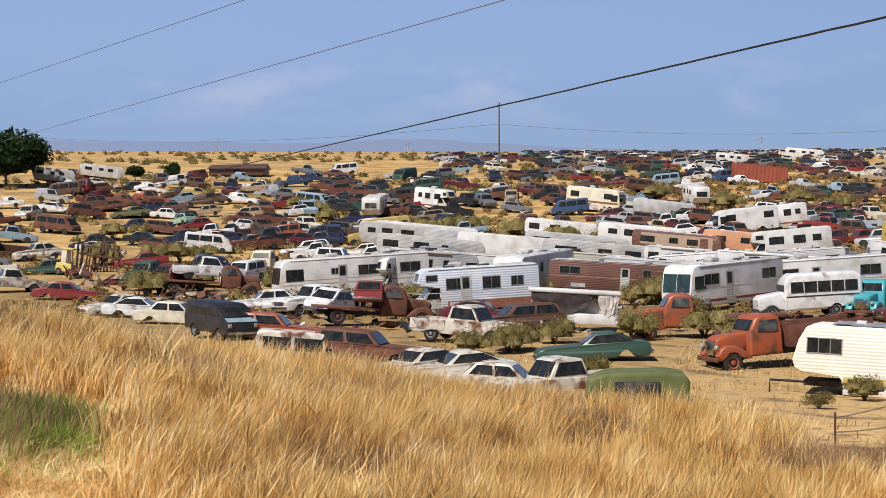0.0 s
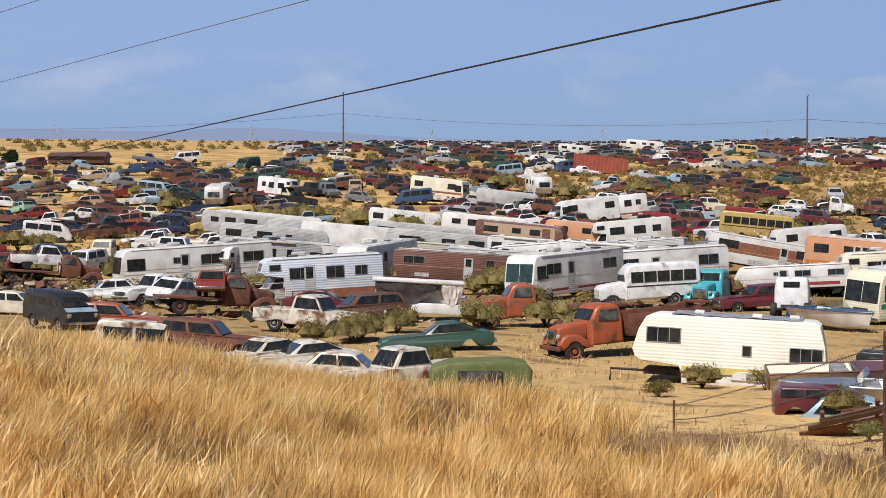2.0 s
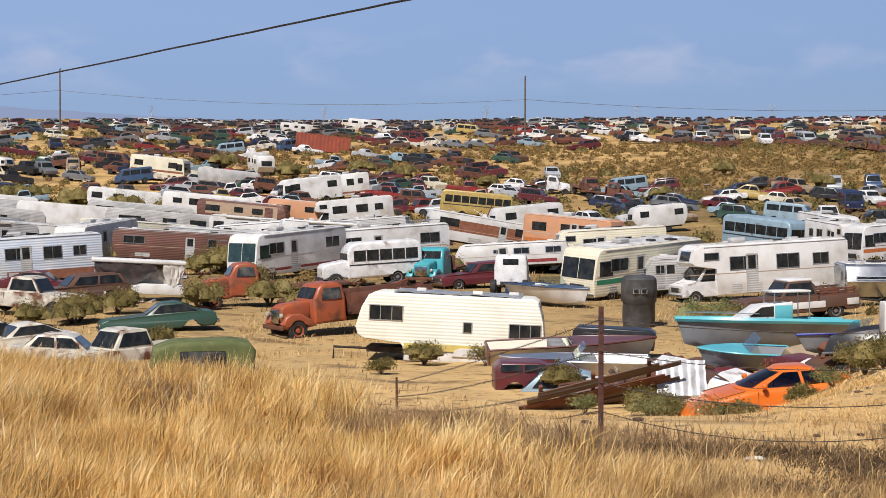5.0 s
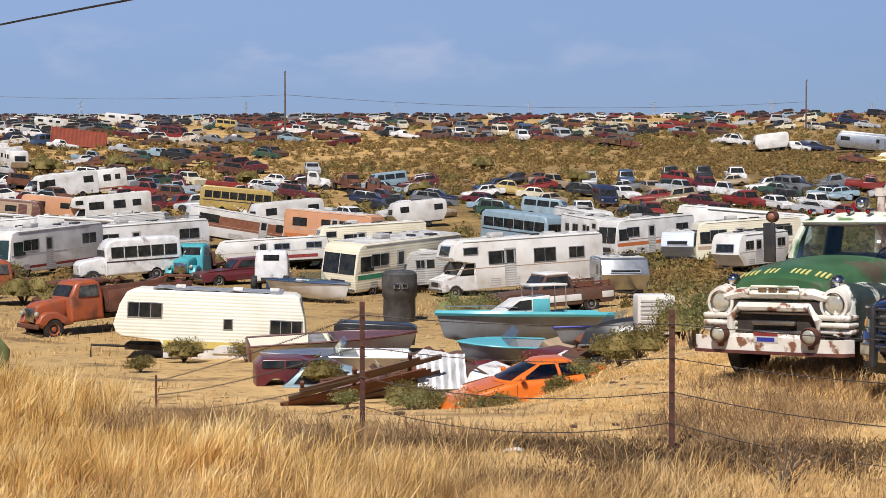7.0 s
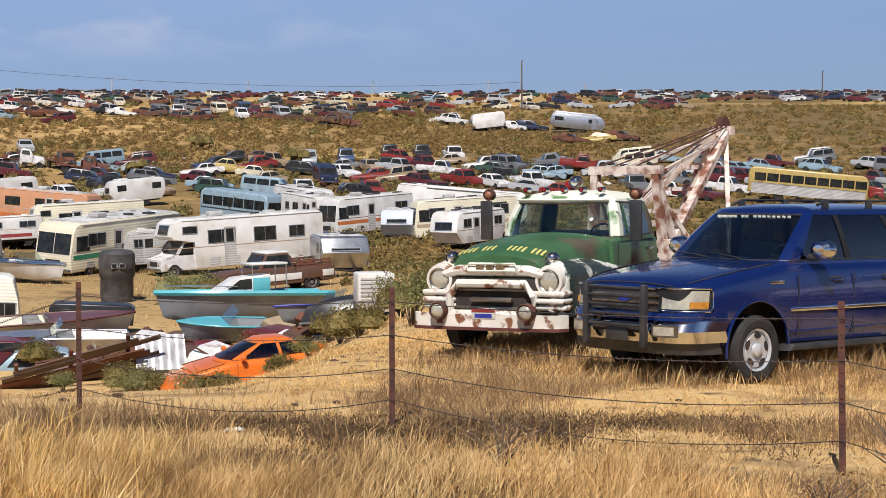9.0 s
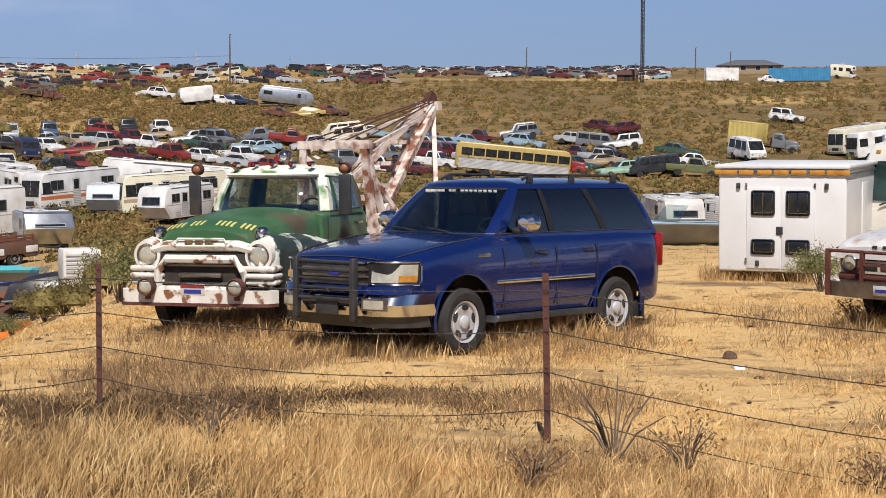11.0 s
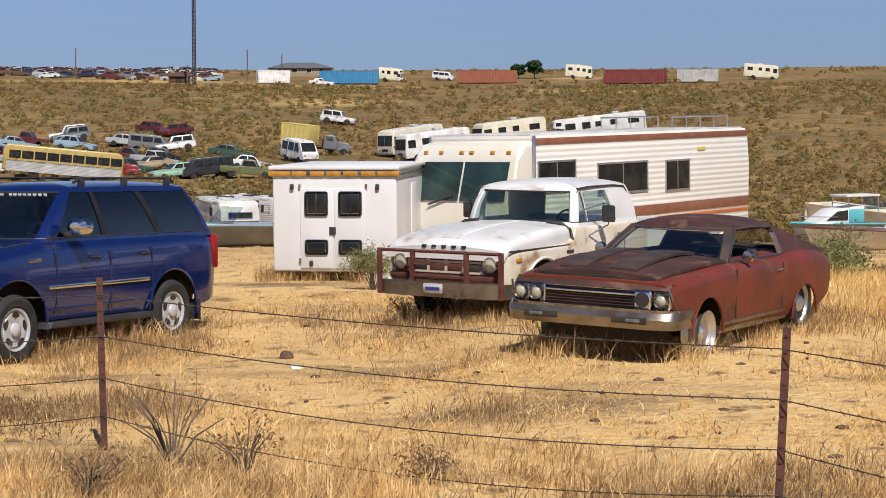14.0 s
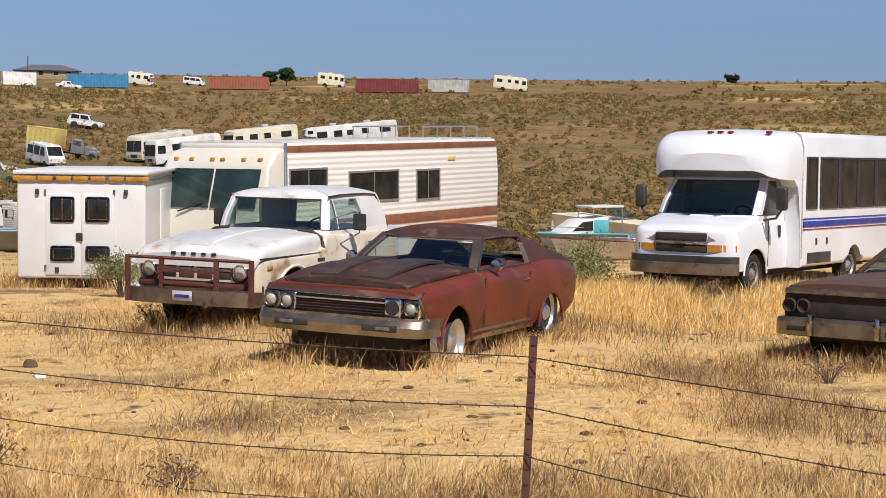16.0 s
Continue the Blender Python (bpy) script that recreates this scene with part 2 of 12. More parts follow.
def blade_material(name, a, b, c, rough=0.8):
    """Blades and leaves: each one takes its own tone."""
    m = bpy.data.materials.new(name)
    m.use_nodes = True
    n, l = m.node_tree.nodes, m.node_tree.links
    p = n["Principled BSDF"]
    p.inputs["Roughness"].default_value, p.inputs["Specular IOR Level"].default_value = rough, 0.2
    g, r = n.new("ShaderNodeNewGeometry"), n.new("ShaderNodeValToRGB")
    e = r.color_ramp.elements
    e[0].color, e[1].color = (*a, 1), (*c, 1)
    e.new(0.5).color = (*b, 1)
    tc, tn, ma, mb = n.new("ShaderNodeTexCoord"), n.new("ShaderNodeTexNoise"), n.new("ShaderNodeMath"), n.new("ShaderNodeMath")
    tn.inputs["Scale"].default_value, tn.inputs["Detail"].default_value = 1.8, 6
    l.new(tc.outputs["Object"], tn.inputs["Vector"])
    ma.operation, mb.operation = "MULTIPLY_ADD", "MULTIPLY_ADD"
    ma.inputs[1].default_value, ma.inputs[2].default_value = 2.4, -1.0
    mb.inputs[1].default_value = 0.6
    l.new(tn.outputs["Fac"], ma.inputs[0])
    l.new(g.outputs["Random Per Island"], mb.inputs[0]), l.new(ma.outputs[0], mb.inputs[2])
    l.new(mb.outputs[0], r.inputs["Fac"])
    l.new(r.outputs["Color"], p.inputs["Base Color"])
    tr, ad = n.new("ShaderNodeBsdfTranslucent"), n.new("ShaderNodeMixShader")
    ad.inputs[0].default_value = 0.38
    l.new(r.outputs["Color"], tr.inputs["Color"])
    l.new(p.outputs[0], ad.inputs[1]), l.new(tr.outputs[0], ad.inputs[2])
    l.new(ad.outputs[0], n["Material Output"].inputs["Surface"])
    return m


STRAW = blade_material("golden_grass", (0.44, 0.25, 0.085), (0.85, 0.58, 0.21), (0.98, 0.82, 0.45))
STUBBLE = blade_material("pale_stubble", (0.314, 0.188, 0.0784), (0.672, 0.448, 0.193), (0.941, 0.706, 0.358))
STRAW_LOW = blade_material("trampled_straw", (0.46, 0.27, 0.10), (0.76, 0.50, 0.20), (0.95, 0.72, 0.35))
BROWN_WEED = blade_material("brown_weed", (0.208, 0.13, 0.0715), (0.338, 0.221, 0.117), (0.546, 0.377, 0.195))
SEED_STRAW = blade_material("pale_seed_grass", (0.58, 0.36, 0.14), (0.93, 0.68, 0.30), (0.98, 0.87, 0.55))
DARK_WEED = blade_material("dark_trampled_weed", (0.09, 0.058, 0.034), (0.17, 0.11, 0.06), (0.30, 0.20, 0.105))
GREEN_WEED = blade_material("green_weed", (0.192, 0.252, 0.048), (0.36, 0.432, 0.096), (0.576, 0.576, 0.192))
SAGE = blade_material("sage_leaves", (0.12, 0.096, 0.031), (0.215, 0.17, 0.058), (0.34, 0.27, 0.105))
DRY_SAGE = blade_material("dry_brush", (0.155, 0.0963, 0.0344), (0.275, 0.179, 0.0636), (0.413, 0.284, 0.107))
GREEN_SAGE = blade_material("green_sage_leaves", (0.13, 0.14, 0.05), (0.25, 0.25, 0.10), (0.40, 0.39, 0.19))
TREE_LEAF = blade_material("dark_tree_leaves", (0.012, 0.028, 0.012), (0.03, 0.055, 0.02), (0.06, 0.09, 0.03))
HILL_SAGE = blade_material("dark_hill_sage", (0.109, 0.0773, 0.026), (0.197, 0.139, 0.047), (0.319, 0.231, 0.084))
STEM = material("bush_stem", (0.12, 0.085, 0.06), 0.9, second=(0.17, 0.13, 0.09), scale=20)

# ---- mesh helpers ----
TAKEN = []


def part(name, bm, mat, parent, label="", angle=32, m=None):
    me = bm if isinstance(bm, bpy.types.Mesh) else mesh_of(name, bm, angle)
    ob = new(name, me)
    if len(me.materials) == 0:
        me.materials.append(mat)
    else:
        ob.material_slots[0].link = "OBJECT"
        ob.material_slots[0].material = mat
    ob.parent = parent
    if m is not None:
        ob.matrix_basis = m
    if label:
        tagged(ob, label)
    return ob


def mesh_of(name, bm, angle=32):
    bmesh.ops.recalc_face_normals(bm, faces=bm.faces)
    me = bpy.data.meshes.new(name)
    bm.to_mesh(me)
    bm.free()
    me.polygons.foreach_set("use_smooth", [True] * len(me.polygons))
    me.set_sharp_from_angle(angle=radians(angle))
    return me


def thing(name, m, label, category, group="", kind=""):
    ob = new(name)
    ob.empty_display_size = 0.3
    ob.matrix_basis = m
    if m.translation.length > 55:
        TAKEN.append(tuple(m.translation[:2]))
    return tagged(ob, label, category, group, kind)


def add_box(bm, lo, hi, bev=0.0, seg=2):
    r = bmesh.ops.create_cube(bm, size=1.0)
    for v in r["verts"]:
        v.co = Vector([lo[k] + (v.co[k] + 0.5) * (hi[k] - lo[k]) for k in range(3)])
    if bev:
        es = list({e for v in r["verts"] for e in v.link_edges})
        bmesh.ops.bevel(bm, geom=es, offset=bev, segments=seg, affect="EDGES", profile=0.5)
    return bm


def box(lo, hi, bev=0.0, seg=2):
    return add_box(bmesh.new(), lo, hi, bev, seg)


def add_tube(bm, pts, r, sides=6, r_end=None):
    """A tube along a chain of points."""
    pts = [Vector(p) for p in pts]
    rings = []
    for i, p in enumerate(pts):
        d = (pts[min(i + 1, len(pts) - 1)] - pts[max(i - 1, 0)]).normalized()
        a = d.cross(Vector((0, 0, 1)) if abs(d.z) < 0.9 else Vector((1, 0, 0))).normalized()
        b = d.cross(a)
        rad = r if r_end is None else r + (r_end - r) * i / max(1, len(pts) - 1)
        rings.append([bm.verts.new(p + (a * math.cos(2 * math.pi * k / sides) + b * math.sin(2 * math.pi * k / sides)) * rad) for k in range(sides)])
    for u, v in zip(rings, rings[1:]):
        for k in range(sides):
            bm.faces.new((u[k], u[(k + 1) % sides], v[(k + 1) % sides], v[k]))
    bm.faces.new(rings[0]), bm.faces.new(list(reversed(rings[-1])))
    return bm


def tube(pts, r, sides=6, r_end=None):
    return add_tube(bmesh.new(), pts, r, sides, r_end)


def shell(outline, half, bev=0.05, seg=3, shape=None):
    """A body from its side outline (x, z), as wide as 2 * half, with rounded edges; shape(x, y, z) bends it further."""
    bm = bmesh.new()
    a = [bm.verts.new((x, half, z)) for x, z in outline]
    b = [bm.verts.new((x, -half, z)) for x, z in outline]
    fa, fb = bm.faces.new(a), bm.faces.new(list(reversed(b)))
    k = len(a)
    for i in range(k):
        bm.faces.new((a[(i + 1) % k], a[i], b[i], b[(i + 1) % k]))
    if bev:
        bmesh.ops.bevel(bm, geom=list(fa.edges) + list(fb.edges), offset=bev, segments=seg, affect="EDGES", profile=0.5, clamp_overlap=True)
    if shape:
        for v in bm.verts:
            v.co = Vector(shape(*v.co))
    big = [f for f in bm.faces if len(f.verts) > 4]
    bmesh.ops.triangulate(bm, faces=big, ngon_method="EAR_CLIP")
    return bm


def arch(x, r, z0, n=7):
    """Points of a wheel arch, from front to back, in a bottom edge at z0."""
    out = []
    for i in range(n + 1):
        a = math.pi * i / n
        out.append((x + r * math.cos(a), z0 + max(0.0, r * math.sin(a)) * 1.0))
    return out


def pane(p, thick=0.012):
    """A flat pane with thickness through four corners."""
    bm = bmesh.new()
    p = [Vector(q) for q in p]
    nrm = (p[1] - p[0]).cross(p[3] - p[0]).normalized() * thick
    a, b = [bm.verts.new(q) for q in p], [bm.verts.new(q - nrm) for q in p]
    bm.faces.new(a), bm.faces.new(list(reversed(b)))
    for i in range(4):
        bm.faces.new((a[i], b[i], b[(i + 1) % 4], a[(i + 1) % 4]))
    return bm


def lathe(profile, sides=20, axis="Y"):
    """A turned shape from (radius, offset) pairs about the y axis."""
    bm = bmesh.new()
    rings = []
    for r, o in profile:
        rings.append([bm.verts.new((r * math.cos(2 * math.pi * k / sides), o, r * math.sin(2 * math.pi * k / sides))) for k in range(sides)])
    for u, v in zip(rings, rings[1:]):
        for k in range(sides):
            bm.faces.new((u[k], u[(k + 1) % sides], v[(k + 1) % sides], v[k]))
    bm.faces.new(rings[0]), bm.faces.new(list(reversed(rings[-1])))
    return bm


MESHES = {}


def cached(key, make):
    if key not in MESHES:
        MESHES[key] = mesh_of(key if isinstance(key, str) else key[0], make())
    return MESHES[key]


def shared(name, key, make, mat, parent, label="", m=None):
    return part(name, cached(key, make), mat, parent, label, m=m)


def wheel(parent, x, y, r=0.34, w=0.22, hub=HUB, tyre=RUBBER, side=1, detail=16):
    """A tyre with its rim; side: +1 when its outer face looks to +y."""
    k = ("tyre", round(r, 3), round(w, 3), detail)
    far = math.hypot(*parent.matrix_basis.translation[:2]) > 135
    t = shared("wheel", k, lambda: lathe([(r * 0.58, -w / 2 + 0.01), (r * 0.9, -w / 2), (r, -w * 0.36), (r, w * 0.36), (r * 0.9, w / 2), (r * 0.60, w / 2 - 0.005), (r * 0.58, w / 2 - 0.05)], detail), tyre, parent,
               m=pose(x, y, r, 0, 0, 0 if side > 0 else 180))
    if far:
        return t
    k = ("rim", round(r, 3), round(w, 3), detail)
    shared("rim", k, lambda: lathe([(r * 0.60, w / 2 - 0.06), (r * 0.60, w / 2 - 0.012), (r * 0.52, w / 2 - 0.02), (r * 0.44, w / 2 - 0.07), (r * 0.25, w / 2 - 0.055), (r * 0.2, w / 2 - 0.01), (r * 0.1, w / 2 - 0.005)], detail), hub, t)
    return t


# ---- the ground ----
PROFILE = ((0, 0.0), (60, -1.6), (92, -2.9), (135, -2.3), (160, -1.0), (200, 1.8), (240, 6.5), (300, 11.8), (340, 14.6),
           (450, 21.2), (600, 27.6), (1000, 46.6), (1250, 57.2), (3000, 133.0), (4600, 150.0))


def ease(a, b, v):
    u = min(1.0, max(0.0, (v - a) / (b - a)))
    return u * u * (3 - 2 * u)


def slope_line(d):
    for (a, za), (b, zb) in zip(PROFILE, PROFILE[1:]):
        if d <= b:
            return za + (zb - za) * (d - a) / (b - a)
    return PROFILE[-1][1]


def ground_polar(az, d):
    """Height of the ground at azimuth az (degrees, left of the view's zero is positive) and distance d."""
    far = sum(slope_line(max(0.0, d * k)) for k in (0.93, 0.97, 1.0, 1.03, 1.07)) / 5
    valley = ease(17, 30, az)
    right = -1.3 * ease(38, 66, d)
    step = ease(23, 28, az) * (1 - ease(38, 46, az))
    left = -3.1 * ease(20 - 3 * step, 46 - 4 * step, d) - 0.5 * ease(45, 70, d)
    near = right + (left - right) * valley
    z = near + (far - near) * ease(62, 100, d)
    bank = ease(44, 72, az) * math.exp(-(((d - 19.0) / 7.5) ** 2))
    z += 1.30 * bank
    z -= 0.25 * (1 - ease(9, 13, d)) * ease(0, 9, d)
    z += 0.17 * ease(-1, -5, az) * (1 - ease(-15, -20, az)) * ease(13, 18, d) * (1 - ease(27, 34, d))
    if d > 120:
        x, y = -math.sin(math.radians(az)) * d, math.cos(math.radians(az)) * d
        roll = math.sin(x / 61.0 + 1.3) * math.sin(y / 83.0) + 0.5 * math.sin(x / 27.0 + y / 35.0)
        z += 0.45 * ease(120, 220, d) * (1 - ease(420, 900, d)) * roll
    return z

def spot(az, d):
    a = radians(az)
    return -math.sin(a) * d, math.cos(a) * d, ground_polar(az, d)


def stand(az, d, turn=0.0, up=0.0, tip=0.0, lean=0.0, level=False):
    """Pose on the ground: turn 0 faces the road's viewer, 90 shows the right flank forward; tip and lean in degrees.
    Wrecks in the valley and on the hill follow the slope that faces the road."""
    x, y, z = spot(az, d)
    fall = 0.0 if level else (2.6 + min(3.6, 0.75 * math.degrees(math.atan((ground_polar(az, d + 3) - ground_polar(az, d - 3)) / 6)))) * ease(50, 64, d)
    return pose(x, y, z + up, 0, 0, az - 90) @ pose(0, 0, 0, 0, max(0.0, fall), turn) @ pose(0, 0, 0, lean, tip, 0)


def ground_material():
    m = bpy.data.materials.new("dry_grass_ground")
    m.use_nodes = True
    n, l = m.node_tree.nodes, m.node_tree.links
    p = n["Principled BSDF"]
    p.inputs["Roughness"].default_value, p.inputs["Specular IOR Level"].default_value = 0.95, 0.1
    co = n.new("ShaderNodeTexCoord")

    def tex(s, d=8, stretch=None):
        t = n.new("ShaderNodeTexNoise")
        t.inputs["Scale"].default_value, t.inputs["Detail"].default_value = s, d
        if stretch:
            mp = n.new("ShaderNodeMapping")
            mp.inputs["Scale"].default_value = stretch
            l.new(co.outputs["Object"], mp.inputs["Vector"])
            l.new(mp.outputs[0], t.inputs["Vector"])
        else:
            l.new(co.outputs["Object"], t.inputs["Vector"])
        return t.outputs["Fac"]

    def mix(src, a, b, ca, cb):
        r = n.new("ShaderNodeMapRange")
        r.inputs["From Min"].default_value, r.inputs["From Max"].default_value = a, b
        l.new(src, r.inputs["Value"])
        x = n.new("ShaderNodeMix")
        x.data_type = "RGBA"
        l.new(r.outputs[0], x.inputs[0])
        for i, v in ((6, ca), (7, cb)):
            if isinstance(v, tuple):
                x.inputs[i].default_value = (*v, 1)
            else:
                l.new(v, x.inputs[i])
        return x.outputs[2]
    c = mix(tex(0.35), 0.35, 0.65, (0.66, 0.42, 0.172), (0.48, 0.292, 0.116))
    c = mix(tex(6.0, 6), 0.35, 0.7, c, (0.57, 0.41, 0.20))
    c = mix(tex(2.6, 8), 0.58, 0.70, c, (0.15, 0.095, 0.055))
    c = mix(tex(0.23, 7, (1, 2.2, 1)), 0.56, 0.68, c, (0.19, 0.122, 0.07))
    vl, far = n.new("ShaderNodeVectorMath"), n.new("ShaderNodeMapRange")
    vl.operation = "LENGTH"
    l.new(co.outputs["Object"], vl.inputs[0]), l.new(vl.outputs["Value"], far.inputs["Value"])
    far.inputs["From Min"].default_value, far.inputs["From Max"].default_value = 45, 120
    hill = mix(tex(0.05, 9), 0.38, 0.62, (0.29, 0.178, 0.066), (0.16, 0.102, 0.041))
    hill = mix(tex(0.33, 8), 0.46, 0.62, hill, (0.115, 0.088, 0.040))
    hill = mix(tex(1.6, 6), 0.50, 0.62, hill, (0.13, 0.095, 0.045))
    hill = mix(tex(0.018, 6), 0.58, 0.70, hill, (0.48, 0.33, 0.13))
    xyz = n.new("ShaderNodeSeparateXYZ")
    l.new(co.outputs["Object"], xyz.inputs[0])
    valley = mix(tex(0.2, 8), 0.42, 0.64, (0.54, 0.345, 0.135), (0.27, 0.172, 0.072))
    hill = mix(xyz.outputs["X"], -75, -150, hill, valley)
    x = n.new("ShaderNodeMix")
    x.data_type = "RGBA"
    l.new(far.outputs[0], x.inputs[0]), l.new(c, x.inputs[6]), l.new(hill, x.inputs[7])
    c = x.outputs[2]
    c = mix(tex(1.1, 8), 0.58, 0.72, c, (0.24, 0.15, 0.07))
    c = mix(tex(30.0, 3), 0.62, 0.75, c, (0.62, 0.50, 0.27))
    l.new(c, p.inputs["Base Color"])
    b = n.new("ShaderNodeBump")
    b.inputs["Strength"].default_value, b.inputs["Distance"].default_value = 0.9, 0.08
    l.new(tex(9, 8), b.inputs["Height"])
    l.new(b.outputs[0], p.inputs["Normal"])
    return m


GROUND = ground_material()


def build_ground():
    """One polar sheet, fine in front of the viewer, coarse behind, out to the horizon."""
    azs = [-60 + 0.6 * i for i in range(251)] + [90 + 6 * i for i in range(1, 35)]
    ds = [0.6]
    while ds[-1] < 4600:
        ds.append(ds[-1] * 1.035 + 0.02)
    verts = [(0, 0, ground_polar(0, 0))]
    for d in ds:
        for a in azs:
            lump = 0.05 * noise.noise(Vector((a * d * 0.012, d * 0.6, 0))) * ease(5, 9, d)
            x, y, z = spot(a, d)
            verts.append((x, y, z + lump))
    n = len(azs)
    faces = [(0, 1 + k, 1 + (k + 1) % n) for k in range(n)]
    for r in range(len(ds) - 1):
        b = 1 + r * n
        faces += [(b + k, b + n + k, b + n + (k + 1) % n, b + (k + 1) % n) for k in range(n)]
    me = bpy.data.meshes.new("ground")
    me.from_pydata(verts, [], faces)
    me.polygons.foreach_set("use_smooth", [True] * len(me.polygons))
    me.materials.append(GROUND)
    bm = bmesh.new()
    bm.from_mesh(me)
    bmesh.ops.recalc_face_normals(bm, faces=bm.faces)
    bm.to_mesh(me)
    bm.free()
    tagged(new("ground", me), "dry golden grassland sloping down into a yard and up a hill", "ground", kind="structure")


build_ground()

# ---- vehicles of every kind ----
# length, width, clearance, belt, hood, deck, roof, cowl x, roof front x, roof rear x, tail x, front axle, rear axle, wheel radius
CARS = {
    "sedan": (4.9, 1.86, 0.26, 0.92, 0.88, 0.90, 1.40, 0.75, 0.15, -1.15, -1.65, 1.48, -1.42, 0.33),
    "coupe": (4.9, 1.88, 0.25, 0.90, 0.86, 0.88, 1.33, 0.55, -0.10, -1.00, -1.95, 1.50, -1.38, 0.33),
    "hatchback": (3.9, 1.66, 0.24, 0.88, 0.82, 0.86, 1.36, 0.70, 0.15, -1.25, -1.75, 1.22, -1.20, 0.29),
    "station_wagon": (5.1, 1.92, 0.26, 0.92, 0.88, 0.92, 1.45, 0.75, 0.20, -2.05, -2.40, 1.52, -1.45, 0.33),
    "offroad_car": (4.5, 1.85, 0.42, 1.12, 1.06, 1.12, 1.80, 0.75, 0.35, -1.95, -2.12, 1.35, -1.30, 0.38),
    "old_sedan": (4.7, 1.80, 0.30, 1.05, 1.00, 0.96, 1.62, 0.75, 0.25, -1.05, -1.85, 1.45, -1.40, 0.35),
    "pickup": (5.3, 1.95, 0.36, 1.08, 1.04, 1.04, 1.74, 0.95, 0.50, -0.55, -0.75, 1.65, -1.55, 0.37),
}


def lower_outline(L, clear, belt, hood, deck, cowl, tail, fa, ra, r):
    o = [(L / 2 - 0.05, clear), (L / 2, clear + 0.12), (L / 2, hood - 0.20), (L / 2 - 0.10, hood - 0.06), (L / 2 - 0.45, hood - 0.01), (cowl, belt),
         (tail, belt), (-L / 2 + 0.25, deck), (-L / 2 + 0.03, deck - 0.08), (-L / 2, deck - 0.30), (-L / 2, clear + 0.16), (-L / 2 + 0.12, clear + 0.02)]
    return o + list(reversed(arch(ra, r * 1.18, clear + 0.02))) + list(reversed(arch(fa, r * 1.18, clear + 0.02)))


def bilinear(c, u, v, proud=0.006):
    a, b, cc, d = [Vector(q) for q in c]
    p = (a * (1 - u) + b * u) * (1 - v) + (d * (1 - u) + cc * u) * v
    n = (b - a).cross(d - a).normalized()
    if n.x * p.x + n.y * p.y < 0:
        n = -n
    return p + n * proud


def facet(c, u0, u1, v0, v1, proud=0.006):
    return [bilinear(c, u, v, proud) for u, v in ((u0, v0), (u1, v0), (u1, v1), (u0, v1))]


def cabin_corners(belt, roof, half, cowl, rf, rr, tail, tuck):
    """Corners of the glass house: belt then roof, front-left, front-right, rear-right, rear-left."""
    h2 = half - tuck
    return [(cowl, half, belt), (cowl, -half, belt), (tail, -half, belt), (tail, half, belt), (rf, h2, roof), (rf, -h2, roof), (rr, -h2, roof), (rr, h2, roof)]


def cabin_shell(c, belt, roof, tuck, half, arc=0.05):
    fx, tx, rf, rr = c[0][0], c[2][0], c[4][0], c[6][0]
    o = [(fx, belt - 0.02), (rf, roof - 0.02), (rf * 0.8 + rr * 0.2, roof + arc * 0.8), ((rf + rr) / 2, roof + arc), (rf * 0.2 + rr * 0.8, roof + arc * 0.8), (rr, roof - 0.02), (tx, belt - 0.02)]
    return shell(o, half, 0.03, 2, lambda x, y, z: (x, y * (1 - tuck / half * max(0.0, (z - belt)) / (roof - belt)), z))


def glass_facets(c, sides=2):
    """Panes of a glass house: name and corners."""
    out = [("windscreen", facet([c[0], c[1], c[5], c[4]], 0.06, 0.94, 0.10, 0.90)), ("rear_window", facet([c[2], c[3], c[7], c[6]], 0.08, 0.92, 0.12, 0.88))]
    for quad in ([c[1], c[2], c[6], c[5]], [c[3], c[0], c[4], c[7]]):
        for k in range(sides):
            out.append(("side_window", facet(quad, 0.07 + 0.88 * k / sides, 0.02 + 0.88 * (k + 1) / sides, 0.12, 0.86)))
    return out


WORDS = {"rust": "rusted-out", "lightblue": "faded light blue", "darkblue": "dark blue", "mint": "pale mint green", "rusty_white": "white and rusty"}


